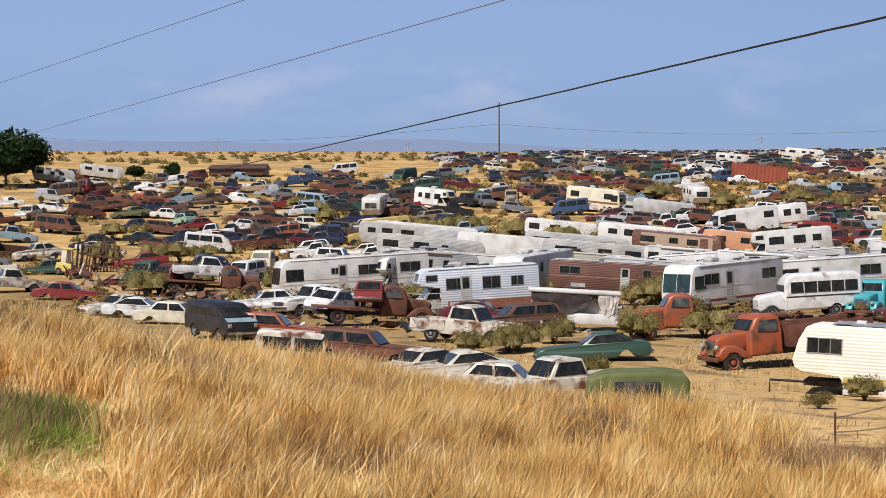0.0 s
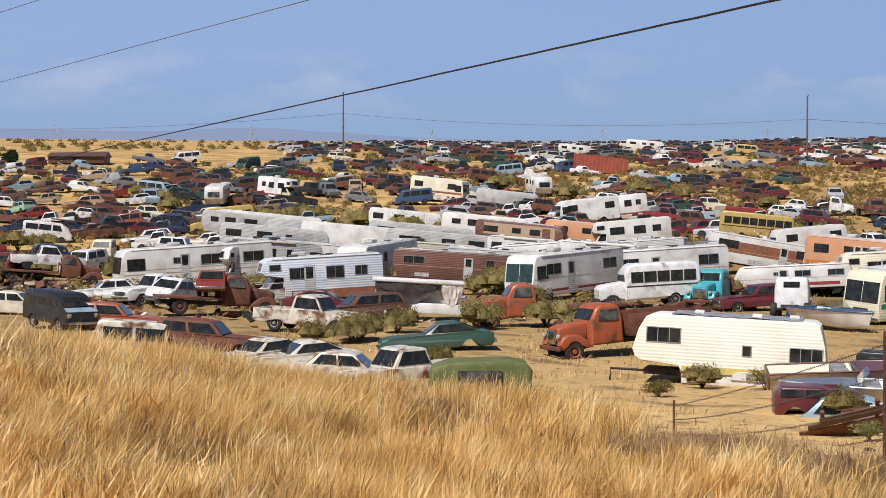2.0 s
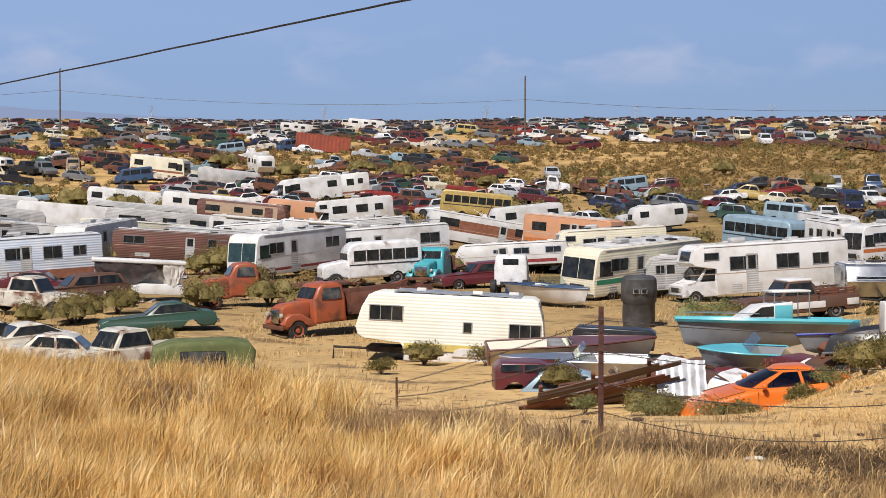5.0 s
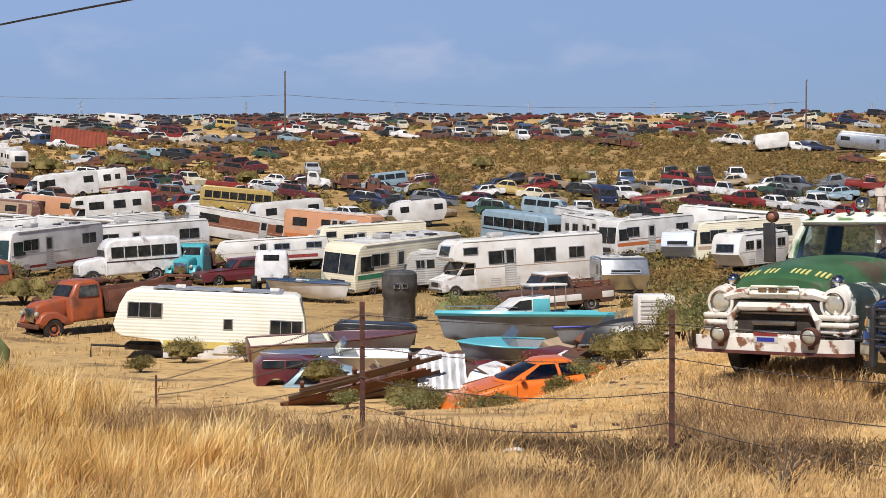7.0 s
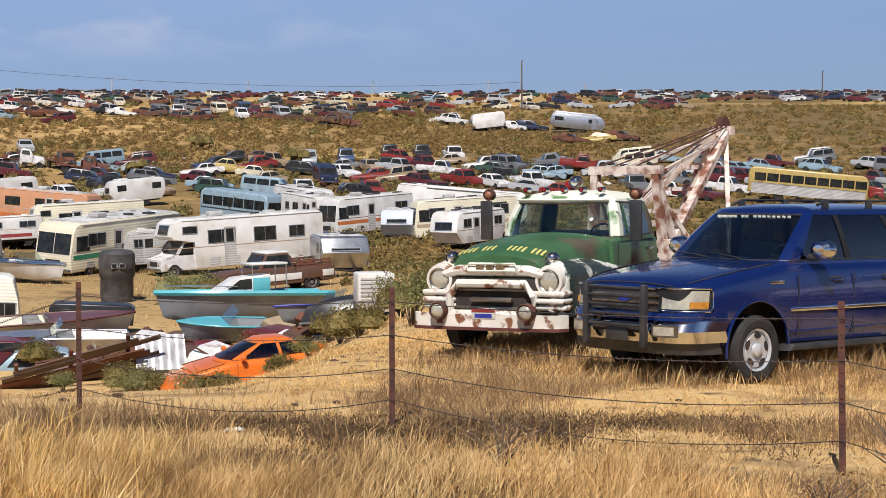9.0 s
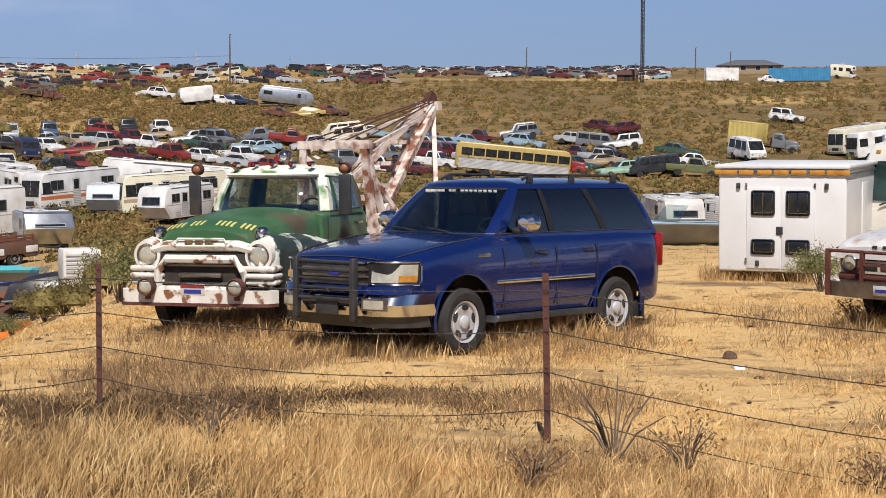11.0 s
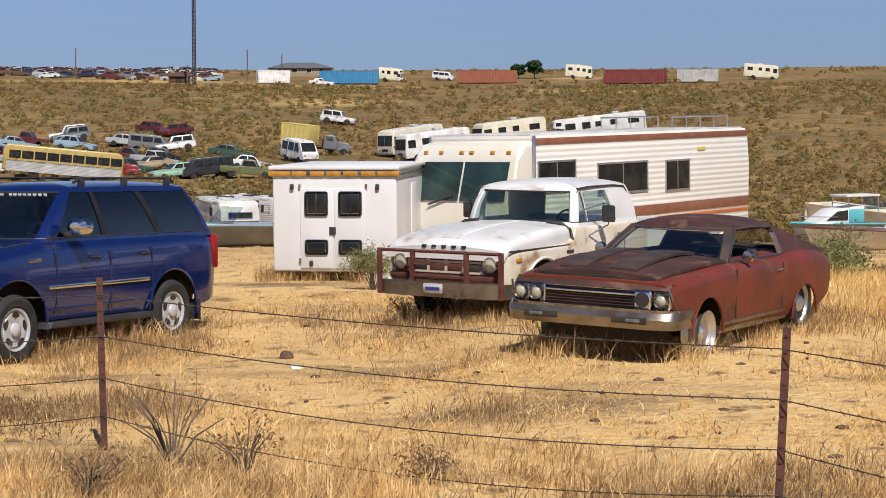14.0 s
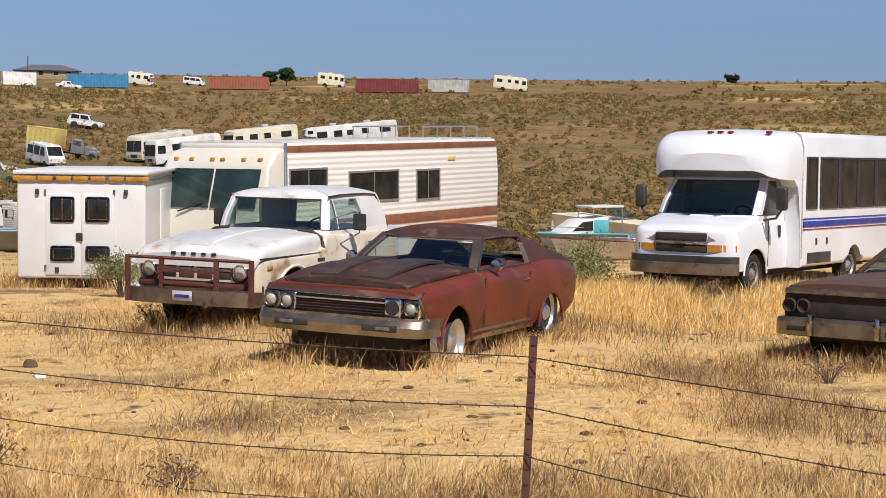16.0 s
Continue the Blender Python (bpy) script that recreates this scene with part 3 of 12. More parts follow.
def car(kind, colour, az, d, turn, wheels=True, up=0.0, tip=0.0, lean=0.0, label="", glass=GLASS, bare=False):
    L, W, clear, belt, hood, deck, roof, cowl, rf, rr, tail, fa, ra, r = CARS[kind]
    word = WORDS.get(colour, colour)
    sink = 0.0 if wheels else -clear + 0.04
    ob = thing(kind, stand(az, d, turn, up + sink, tip, lean), label or f"{word} junked {kind.replace('_', ' ')} {'on its wheels' if wheels else 'without wheels'} in dry grass", "pickup truck" if kind == "pickup" else "car", "junked cars on the hillside")
    col = PAINTS[colour]
    half, tuck = W / 2 - 0.05, 0.14
    c = cabin_corners(belt, roof, half, cowl, rf, rr, tail, tuck)

    def body():
        if kind == "pickup":
            o = [(L / 2 - 0.05, clear), (L / 2, clear + 0.12), (L / 2, hood - 0.25), (L / 2 - 0.08, hood - 0.05), (L / 2 - 0.4, hood), (cowl, belt), (tail - 0.02, belt), (tail - 0.03, 0.62), (-L / 2, 0.62), (-L / 2, clear + 0.12), (-L / 2 + 0.1, clear + 0.05)]
            o += list(reversed(arch(ra, r * 1.18, clear + 0.02))) + list(reversed(arch(fa, r * 1.18, clear + 0.02)))
            return shell(o, W / 2, 0.05, 2, lambda x, y, z: (x, y * (1 - 0.06 * max(0, (x - cowl) / (L / 2 - cowl)) ** 2), z))
        curve = 0.10 if kind == "old_sedan" else 0.07
        return shell(lower_outline(L, clear, belt, hood, deck, cowl, tail, fa, ra, r), W / 2, 0.07, 3,
                     lambda x, y, z: (x, y * (1 - curve * (abs(x) / (L / 2)) ** 4 - 0.05 * max(0, z - 0.6)), z))
    if d > 250:
        def whole():
            bm = body()
            me = mesh_of("roof", cabin_shell(c, belt, roof, tuck, half, 0.10 if kind == "old_sedan" else 0.04))
            bm.from_mesh(me)
            return bm
        shared("body", (kind, "whole"), whole, col, ob)
    else:
        shared("body", (kind, "body"), body, col, ob)
        shared("roof", (kind, "roof"), lambda: cabin_shell(c, belt, roof, tuck, half, 0.10 if kind == "old_sedan" else 0.04), col, ob)
    if kind == "pickup":
        for s in (1, -1):
            shared("bed_side", (kind, "bed_side", s), lambda: box((-L / 2, s * (W / 2 - 0.02) - 0.04, 0.55), (tail - 0.06, s * (W / 2 - 0.02) + 0.04, deck), 0.02), col, ob)
        shared("tailgate", (kind, "tailgate"), lambda: box((-L / 2 - 0.01, -W / 2 + 0.08, 0.56), (-L / 2 + 0.06, W / 2 - 0.08, deck - 0.01), 0.02), col, ob)
    if not bare:
        for i, (nm, q) in enumerate(glass_facets(c, 1 if kind in ("pickup", "coupe") else 2)):
            if d > 230 and (nm == "rear_window" or i in (3, 5)):
                continue
            shared(nm, (kind, nm, i), lambda: pane(q), glass, ob)
    if d < 130:
        for s, nm in ((1, "front_bumper"), (-1, "rear_bumper")):
            x = s * (L / 2 + 0.03)
            shared(nm, (kind, nm), lambda: box((x - 0.06, -W / 2 + 0.03, clear + 0.12), (x + 0.06, W / 2 - 0.03, clear + 0.27), 0.03), CHROME, ob)
        shared("grille", (kind, "grille"), lambda: box((L / 2 - 0.02, -W / 2 + 0.36, clear + 0.30), (L / 2 + 0.012, W / 2 - 0.36, hood - 0.14), 0.01), PLASTIC, ob)
        for s in (1, -1):
            shared("headlight", (kind, "headlight", s), lambda: box((L / 2 - 0.02, s * (W / 2 - 0.22) - 0.1, clear + 0.34), (L / 2 + 0.02, s * (W / 2 - 0.22) + 0.1, hood - 0.16), 0.02), LAMP, ob)
    if wheels:
        for x in (fa, ra):
            for s in (1, -1):
                if d < 130:
                    wheel(ob, x, s * (W / 2 - 0.13), r, 0.2, side=s, detail=12)
                elif d < 150 or s * math.sin(radians(turn)) < 0:
                    shared("wheel", ("far_wheel", round(r, 2)), lambda: lathe([(r * 0.7, -0.1), (r, -0.08), (r, 0.08), (r * 0.6, 0.1)], 8), RUBBER, ob, m=pose(x, s * (W / 2 - 0.13), r))
    return ob


def window(parent, face, u0, u1, v0, v1, glass=GLASS, frame=ALU, edge=0.04, bars=0):
    """A window in a flat face given by four corners: a raised frame with its pane (and bars) set in it."""
    if parent.matrix_basis.translation.length > 135:
        return part("window", pane(facet(face, u0, u1, v0, v1, 0.012), 0.01), glass, parent)
    a, b, d = Vector(face[0]), Vector(face[1]), Vector(face[3])
    lu, lv = (b - a).length, (d - a).length
    bm = bmesh.new()
    n = (b - a).cross(d - a).normalized()
    if n.x * a.x + n.y * a.y < 0:
        n = -n
    mu, mv = edge / lu, edge / lv
    o = [bilinear(face, u, v, 0.02) for u, v in ((u0, v0), (u1, v0), (u1, v1), (u0, v1))]
    i = [bilinear(face, u, v, 0.02) for u, v in ((u0 + mu, v0 + mv), (u1 - mu, v0 + mv), (u1 - mu, v1 - mv), (u0 + mu, v1 - mv))]
    vo, vi = [bm.verts.new(q) for q in o], [bm.verts.new(q) for q in i]
    vob, vib = [bm.verts.new(q - n * 0.03) for q in o], [bm.verts.new(q - n * 0.03) for q in i]
    for k in range(4):
        j = (k + 1) % 4
        bm.faces.new((vo[k], vo[j], vi[j], vi[k])), bm.faces.new((vo[k], vob[k], vob[j], vo[j])), bm.faces.new((vi[k], vi[j], vib[j], vib[k]))
    for k in range(bars):
        u = u0 + (u1 - u0) * (k + 1) / (bars + 1)
        q = [bilinear(face, u + s * mu * 0.4, v, 0.016) for s, v in ((-1, v0), (1, v0), (1, v1), (-1, v1))]
        w = [bm.verts.new(p) for p in q]
        bm.faces.new(w)
    ob = part("window", bm, frame, parent)
    part("pane", pane(facet(face, u0 + mu * 0.5, u1 - mu * 0.5, v0 + mv * 0.5, v1 - mv * 0.5, 0.008), 0.006), glass, ob)
    return ob


def strip(parent, face, u0, u1, v0, v1, mat, name="stripe", proud=0.006):
    return part(name, pane(facet(face, u0, u1, v0, v1, proud), 0.005), mat, parent)


def side_faces(L, W, z0, z1):
    """Right and left flank as faces whose u runs from back to front."""
    return [[(-L / 2, -W / 2, z0), (L / 2, -W / 2, z0), (L / 2, -W / 2, z1), (-L / 2, -W / 2, z1)],
            [(L / 2, W / 2, z0), (-L / 2, W / 2, z0), (-L / 2, W / 2, z1), (L / 2, W / 2, z1)]]


def flank_windows(ob, L, W, z0, z1, wins, glass, frame, bars=1):
    right, left = side_faces(L, W, z0, z1)
    for a, b, c, e in wins:
        window(ob, right, a, b, c, e, glass, frame, bars=bars)
        window(ob, left, 1 - b, 1 - a, c, e, glass, frame, bars=bars)


def flank_stripe(ob, L, W, z0, z1, u0, u1, v0, v1, mat):
    right, left = side_faces(L, W, z0, z1)
    strip(ob, right, u0, u1, v0, v1, mat)
    strip(ob, left, 1 - u1, 1 - u0, v0, v1, mat)


def roof_gear(ob, L, W, H, seed, count=3, ac=True):
    rnd = random.Random(seed)
    if ob.matrix_basis.translation.length > 135:
        count = 1
    for k in range(count):
        x, y = -L * 0.36 + L * 0.7 * (k + rnd.random() * 0.6) / count, rnd.uniform(-0.3, 0.3) * W
        part("roof_vent", box((x - 0.2, y - 0.2, H - 0.01), (x + 0.2, y + 0.2, H + rnd.choice((0.07, 0.1, 0.16))), 0.03), rnd.choice((ROOF_WHITE, RV_SMOOTH, PLASTIC)), ob)
    if ac:
        x = rnd.uniform(-0.1, 0.15) * L
        part("air_conditioner", box((x - 0.42, -0.33, H - 0.01), (x + 0.36, 0.33, H + 0.27), 0.08, 3), rnd.choice((RV_SMOOTH, RV_GREY, PLASTIC)), ob)


def rv_trim(ob, L, W, z0, H, seed, front=0.7):
    """Gutters, a thin belt strip, a door with its window, lockers and an awning roll on the campers that stand near."""
    if ob.matrix_basis.translation.length > 150:
        return
    rnd = random.Random(int(L * 100) + seed * 7)
    f = L / 2
    right, left = side_faces(L, W, z0, H)
    u = rnd.uniform(0.50, 0.58)
    tone = rnd.choice((RV_GREY, STRIPE_TAN, STRIPE_BROWN, RV_GREY))
    for s, face in ((-1, right), (1, left)):
        part("gutter", box((-f + 0.12, s * W / 2 - 0.02, H - 0.10), (f - front, s * W / 2 + 0.025, H - 0.065), 0.008), RV_GREY, ob)
        strip(ob, face, 0.02, 0.97, 0.42, 0.435, tone, "belt_strip", 0.008)
        d = strip(ob, face, u if s < 0 else 1 - u - 0.65 / L, u + 0.65 / L if s < 0 else 1 - u, 0.02, 0.80, RV_GREY, "door", 0.02)
        a, b = (u, u + 0.65 / L) if s < 0 else (1 - u - 0.65 / L, 1 - u)
        w = (b - a) * 0.18
        strip(d, face, a + w, b - w, 0.50, 0.76, GLASS, "door_window", 0.026)
        for k in range(2):
            c = rnd.uniform(0.08, 0.42)
            strip(ob, face, c, c + 0.55 / L, 0.06, 0.20, RV_GREY, "locker_hatch", 0.012)
    if rnd.random() < 0.5:
        part("awning_roll", tube([(-f * 0.55, -W / 2 - 0.05, H - 0.14), (f * 0.35, -W / 2 - 0.05, H - 0.14)], 0.055, 8), rnd.choice((CURTAIN, RV_SMOOTH, STRIPE_TAN)), ob)
    for k in range(3):
        x, y = rnd.uniform(-f * 0.8, f * 0.5), rnd.uniform(-0.35, 0.35) * W
        part("roof_hatch", box((x - 0.28, y - 0.24, H), (x + 0.28, y + 0.24, H + rnd.uniform(0.06, 0.14)), 0.03), rnd.choice((PLASTIC, RV_GREY, ALU, DARK)), ob)


WINS = {
    "a": ((0.10, 0.26, 0.50, 0.76), (0.42, 0.52, 0.52, 0.76), (0.62, 0.74, 0.50, 0.76)),
    "b": ((0.06, 0.20, 0.48, 0.76), (0.34, 0.48, 0.48, 0.76), (0.60, 0.66, 0.55, 0.72)),
    "c": ((0.12, 0.22, 0.50, 0.74), (0.30, 0.44, 0.46, 0.76), (0.55, 0.72, 0.48, 0.76)),
    "d": ((0.08, 0.24, 0.50, 0.78), (0.70, 0.86, 0.50, 0.78)),
    "bus": tuple((0.05 + 0.095 * k, 0.13 + 0.095 * k, 0.55, 0.82) for k in range(8)),
    "none": (),
}


def motorhome(az, d, turn, L=8.5, siding=RV_SMOOTH, stripe=STRIPE_BROWN, wins="a", H=3.0, W=2.4, label="", glass=GLASS, seed=1, up=0.0, tip=0.0, lean=0.0, shade=None, slope=0.25, band=(0.26, 0.36), roofmat=ROOF_WHITE, rack=False, ac=True, name="motorhome"):
    ob = thing(name, stand(az, d, turn, up, tip, lean), label or "old white class A motorhome with faded stripes", "motorhome", "junked campers in the valley")
    z0 = 0.42
    f = L / 2
    o = [(f - 0.06, z0), (f, z0 + 0.25), (f, 1.25), (f - slope * 0.8, H - 0.45), (f - slope - 0.12, H - 0.12), (f - slope - 0.5, H), (-f + 0.2, H), (-f + 0.04, H - 0.12), (-f, H - 0.4), (-f, z0 + 0.1), (-f + 0.08, z0)]
    o += list(reversed(arch(-L * 0.22, 0.46, z0))) + list(reversed(arch(L * 0.33, 0.46, z0)))
    part("body", shell(o, W / 2, 0.07, 3), siding, ob)
    part("roof", box((-f + 0.25, -W / 2 + 0.1, H - 0.02), (f - slope - 0.6, W / 2 - 0.1, H + 0.035), 0.02), roofmat, ob)
    face = [(f, W / 2, 1.25), (f, -W / 2, 1.25), (f - slope * 0.8, -W / 2, H - 0.45), (f - slope * 0.8, W / 2, H - 0.45)]
    face = [Vector(q) for q in face]
    for a, b in ((0.05, 0.49), (0.51, 0.95)):
        part("windscreen", pane(facet(face, a, b, 0.08, 0.95, 0.01)), glass, ob)
    front = [(f, W / 2, z0), (f, -W / 2, z0), (f, -W / 2, 1.25), (f, W / 2, 1.25)]
    part("grille", pane(facet(front, 0.3, 0.7, 0.35, 0.75, 0.012), 0.02), PLASTIC, ob)
    for a in (0.12, 0.78):
        part("headlight", pane(facet(front, a, a + 0.1, 0.45, 0.68, 0.018), 0.02), LAMP, ob)
    part("front_bumper", box((f - 0.02, -W / 2 + 0.04, z0 - 0.02), (f + 0.14, W / 2 - 0.04, z0 + 0.2), 0.04), CHROME, ob)
    flank_windows(ob, L, W, z0, H, WINS[wins], GLASS, ALU)
    right, left = side_faces(L, W, z0, H)
    window(ob, right, 0.84, 0.955, 0.42, 0.74, glass, PLASTIC), window(ob, left, 0.045, 0.16, 0.42, 0.74, glass, PLASTIC)
    if stripe:
        flank_stripe(ob, L, W, z0, H, 0.02, 0.98, band[0], band[1], stripe)
    if shade:
        flank_stripe(ob, L, W, z0, H, 0.02, 0.93, 0.90, 0.96, shade)
    back = [(-f, -W / 2, z0), (-f, W / 2, z0), (-f, W / 2, H - 0.4), (-f, -W / 2, H - 0.4)]
    window(ob, back, 0.25, 0.75, 0.55, 0.85, GLASS, ALU)
    for x in (-L * 0.22, L * 0.33):
        for s in (1, -1):
            wheel(ob, x, s * (W / 2 - 0.2), 0.4, 0.26, side=s, detail=14)
    roof_gear(ob, L, W, H + 0.03, seed, 3, ac)
    rv_trim(ob, L, W, z0, H, seed, slope + 0.6)
    if rack:
        bm = bmesh.new()
        for y in (-0.8, 0.8):
            add_tube(bm, [(-f + 0.4, y, H + 0.22), (-f + 2.4, y, H + 0.22)], 0.02)
        for k in range(5):
            add_tube(bm, [(-f + 0.4 + 0.5 * k, -0.8, H + 0.22), (-f + 0.4 + 0.5 * k, 0.8, H + 0.22)], 0.015)
            add_tube(bm, [(-f + 0.4 + 0.5 * k, -0.8, H), (-f + 0.4 + 0.5 * k, -0.8, H + 0.22)], 0.015)
        part("roof_rack", bm, ALU, ob)
    return ob


def travel_trailer(az, d, turn, L=6.5, siding=RV_WHITE, stripe=None, wins="a", H=2.65, W=2.3, label="", seed=1, up=0.0, tip=0.0, lean=0.0, band=(0.1, 0.24), chin=0.55, glass=GLASS, name="travel_trailer", frame=ALU, bars=1, round_top=False):
    ob = thing(name, stand(az, d, turn, up, tip, lean), label or "old white travel trailer with ribbed metal siding", "trailer", "junked campers in the valley")
    f, z0 = L / 2, 0.48
    if round_top:
        o = [(f - chin, z0), (f, z0 + 0.6), (f, z0 + 1.0), (f - 0.12, H - 0.55), (f - 0.4, H - 0.2), (f - 0.8, H), (-f + 0.8, H), (-f + 0.4, H - 0.2), (-f + 0.12, H - 0.55), (-f, z0 + 1.0), (-f, z0 + 0.6), (-f + chin, z0)]
    else:
        o = [(f - chin, z0), (f, z0 + 0.75), (f - 0.12, H - 0.5), (f - 0.35, H - 0.1), (f - 0.6, H), (-f + 0.35, H), (-f + 0.12, H - 0.1), (-f, H - 0.5), (-f + 0.05, z0 + 0.75), (-f + chin * 0.8, z0)]
    part("body", shell(o, W / 2, 0.05, 2), siding, ob)
    part("roof", box((-f + 0.4, -W / 2 + 0.08, H - 0.02), (f - 0.65, W / 2 - 0.08, H + 0.03), 0.015), ROOF_WHITE, ob)
    flank_windows(ob, L, W, z0, H, WINS[wins], glass, frame, bars)
    face = [(f, W / 2, z0 + 0.8), (f, -W / 2, z0 + 0.8), (f - 0.12, -W / 2, H - 0.5), (f - 0.12, W / 2, H - 0.5)]
    window(ob, face, 0.18, 0.82, 0.1, 0.85, glass, frame)
    face = [(-f + 0.05, -W / 2, z0 + 0.75), (-f + 0.05, W / 2, z0 + 0.75), (-f, W / 2, H - 0.5), (-f, -W / 2, H - 0.5)]
    window(ob, face, 0.2, 0.8, 0.1, 0.85, glass, frame)
    if stripe:
        flank_stripe(ob, L, W, z0, H, 0.10, 0.90, band[0], band[1], stripe)
    right, left = side_faces(L, W, z0, H)
    door = strip(ob, right, 0.76, 0.85, 0.03, 0.84, siding, "door", 0.018)
    part("door_handle", box((L * 0.345, -W / 2 - 0.05, 1.3), (L * 0.355, -W / 2 - 0.015, 1.4)), CHROME, door)
    bm = bmesh.new()
    for s in (1, -1):
        add_tube(bm, [(f - chin - 0.1, s * 0.7, z0 - 0.04), (f + 1.0, 0, z0 - 0.04)], 0.05)
    part("tow_bar", bm, DARK, ob)
    part("chassis", box((-f + 0.6, -W / 2 + 0.2, z0 - 0.12), (f - chin, W / 2 - 0.2, z0 + 0.02)), DARK, ob)
    for s in (1, -1):
        for x in (-0.5, 0.25):
            wheel(ob, x - 0.2, s * (W / 2 - 0.14), 0.33, 0.2, side=s, detail=12)
    roof_gear(ob, L, W, H + 0.02, seed, 3, seed % 2 == 0)
    rv_trim(ob, L, W, z0, H, seed)
    return ob


def class_c(az, d, turn, L=6.8, siding=RV_SMOOTH, stripe=STRIPE_BROWN, wins="c", H=2.95, W=2.3, label="", seed=1, up=0.0, tip=0.0, lean=0.0, cab="white", band=(0.1, 0.17), name="camper_van"):
    """A motorhome on a van's nose, its bunk over the cab."""
    ob = thing(name, stand(az, d, turn, up, tip, lean), label or "white cab-over camper motorhome with faded stripes", "motorhome", "junked campers in the valley")
    f, z0 = L / 2, 0.45
    x0 = f - 1.9
    o = [(x0, z0), (x0, 1.85), (f - 0.75, 1.95), (f - 0.55, 2.15), (f - 0.75, H - 0.2), (f - 1.1, H), (-f + 0.2, H), (-f, H - 0.15), (-f, z0 + 0.05), (-f + 0.1, z0)] + list(reversed(arch(-L * 0.25, 0.44, z0)))
    part("body", shell(o, W / 2, 0.05, 2), siding, ob)
    o = [(f - 0.04, 0.4), (f, 0.55), (f - 0.02, 1.0), (f - 0.85, 1.18), (f - 1.35, 1.9), (x0 - 0.05, 1.9), (x0 - 0.05, 0.4)] + list(reversed(arch(f - 0.75, 0.4, 0.4)))
    part("cab", shell(o, 0.98, 0.06, 2), PAINTS[cab], ob)
    ws = [(f - 0.87, 0.95, 1.2), (f - 0.87, -0.95, 1.2), (f - 1.34, -0.93, 1.88), (f - 1.34, 0.93, 1.88)]
    part("windscreen", pane(facet(ws, 0.04, 0.96, 0.05, 0.97, 0.012)), GLASS, ob)
    for s in (1, -1):
        q = [(f - 1.9, -0.98, 1.15), (f - 0.95, -0.98, 1.15), (f - 1.38, -0.98, 1.82), (f - 1.9, -0.98, 1.82)]
        if s > 0:
            q = [(x, 0.98, z) for x, y, z in (q[1], q[0], q[3], q[2])]
        part("cab_window", pane(facet(q, 0.04, 0.9, 0.05, 0.95, 0.008)), GLASS, ob)
        part("headlight", box((f - 0.04, s * 0.7 - 0.1, 0.68), (f + 0.02, s * 0.7 + 0.1, 0.88), 0.02), LAMP, ob)
        wheel(ob, f - 0.75, s * 0.86, 0.36, 0.22, side=s, detail=14)
        wheel(ob, -L * 0.25, s * (W / 2 - 0.18), 0.36, 0.26, side=s, detail=14)
    part("grille", box((f - 0.05, -0.5, 0.66), (f + 0.015, 0.5, 0.9), 0.01), PLASTIC, ob)
    part("front_bumper", box((f - 0.02, -0.95, 0.4), (f + 0.12, 0.95, 0.56), 0.03), CHROME, ob)
    part("roof", box((-f + 0.25, -W / 2 + 0.1, H - 0.02), (f - 1.15, W / 2 - 0.1, H + 0.03), 0.015), ROOF_WHITE, ob)
    flank_windows(ob, L, W, z0, H, WINS[wins], GLASS, ALU)
    right, left = side_faces(L, W, z0, H)
    window(ob, right, 0.78, 0.87, 0.70, 0.86, GLASS, ALU), window(ob, left, 0.13, 0.22, 0.70, 0.86, GLASS, ALU)
    bunk = [(f - 0.55, W / 2, 2.15), (f - 0.55, -W / 2, 2.15), (f - 0.75, -W / 2, H - 0.2), (f - 0.75, W / 2, H - 0.2)]
    window(ob, bunk, 0.2, 0.8, 0.1, 0.9, GLASS, ALU)
    if stripe:
        flank_stripe(ob, L, W, z0, H, 0.02, 0.71, band[0], band[1], stripe)
    roof_gear(ob, L, W, H + 0.02, seed)
    rv_trim(ob, L, W, z0, H, seed, 1.2)
    return ob


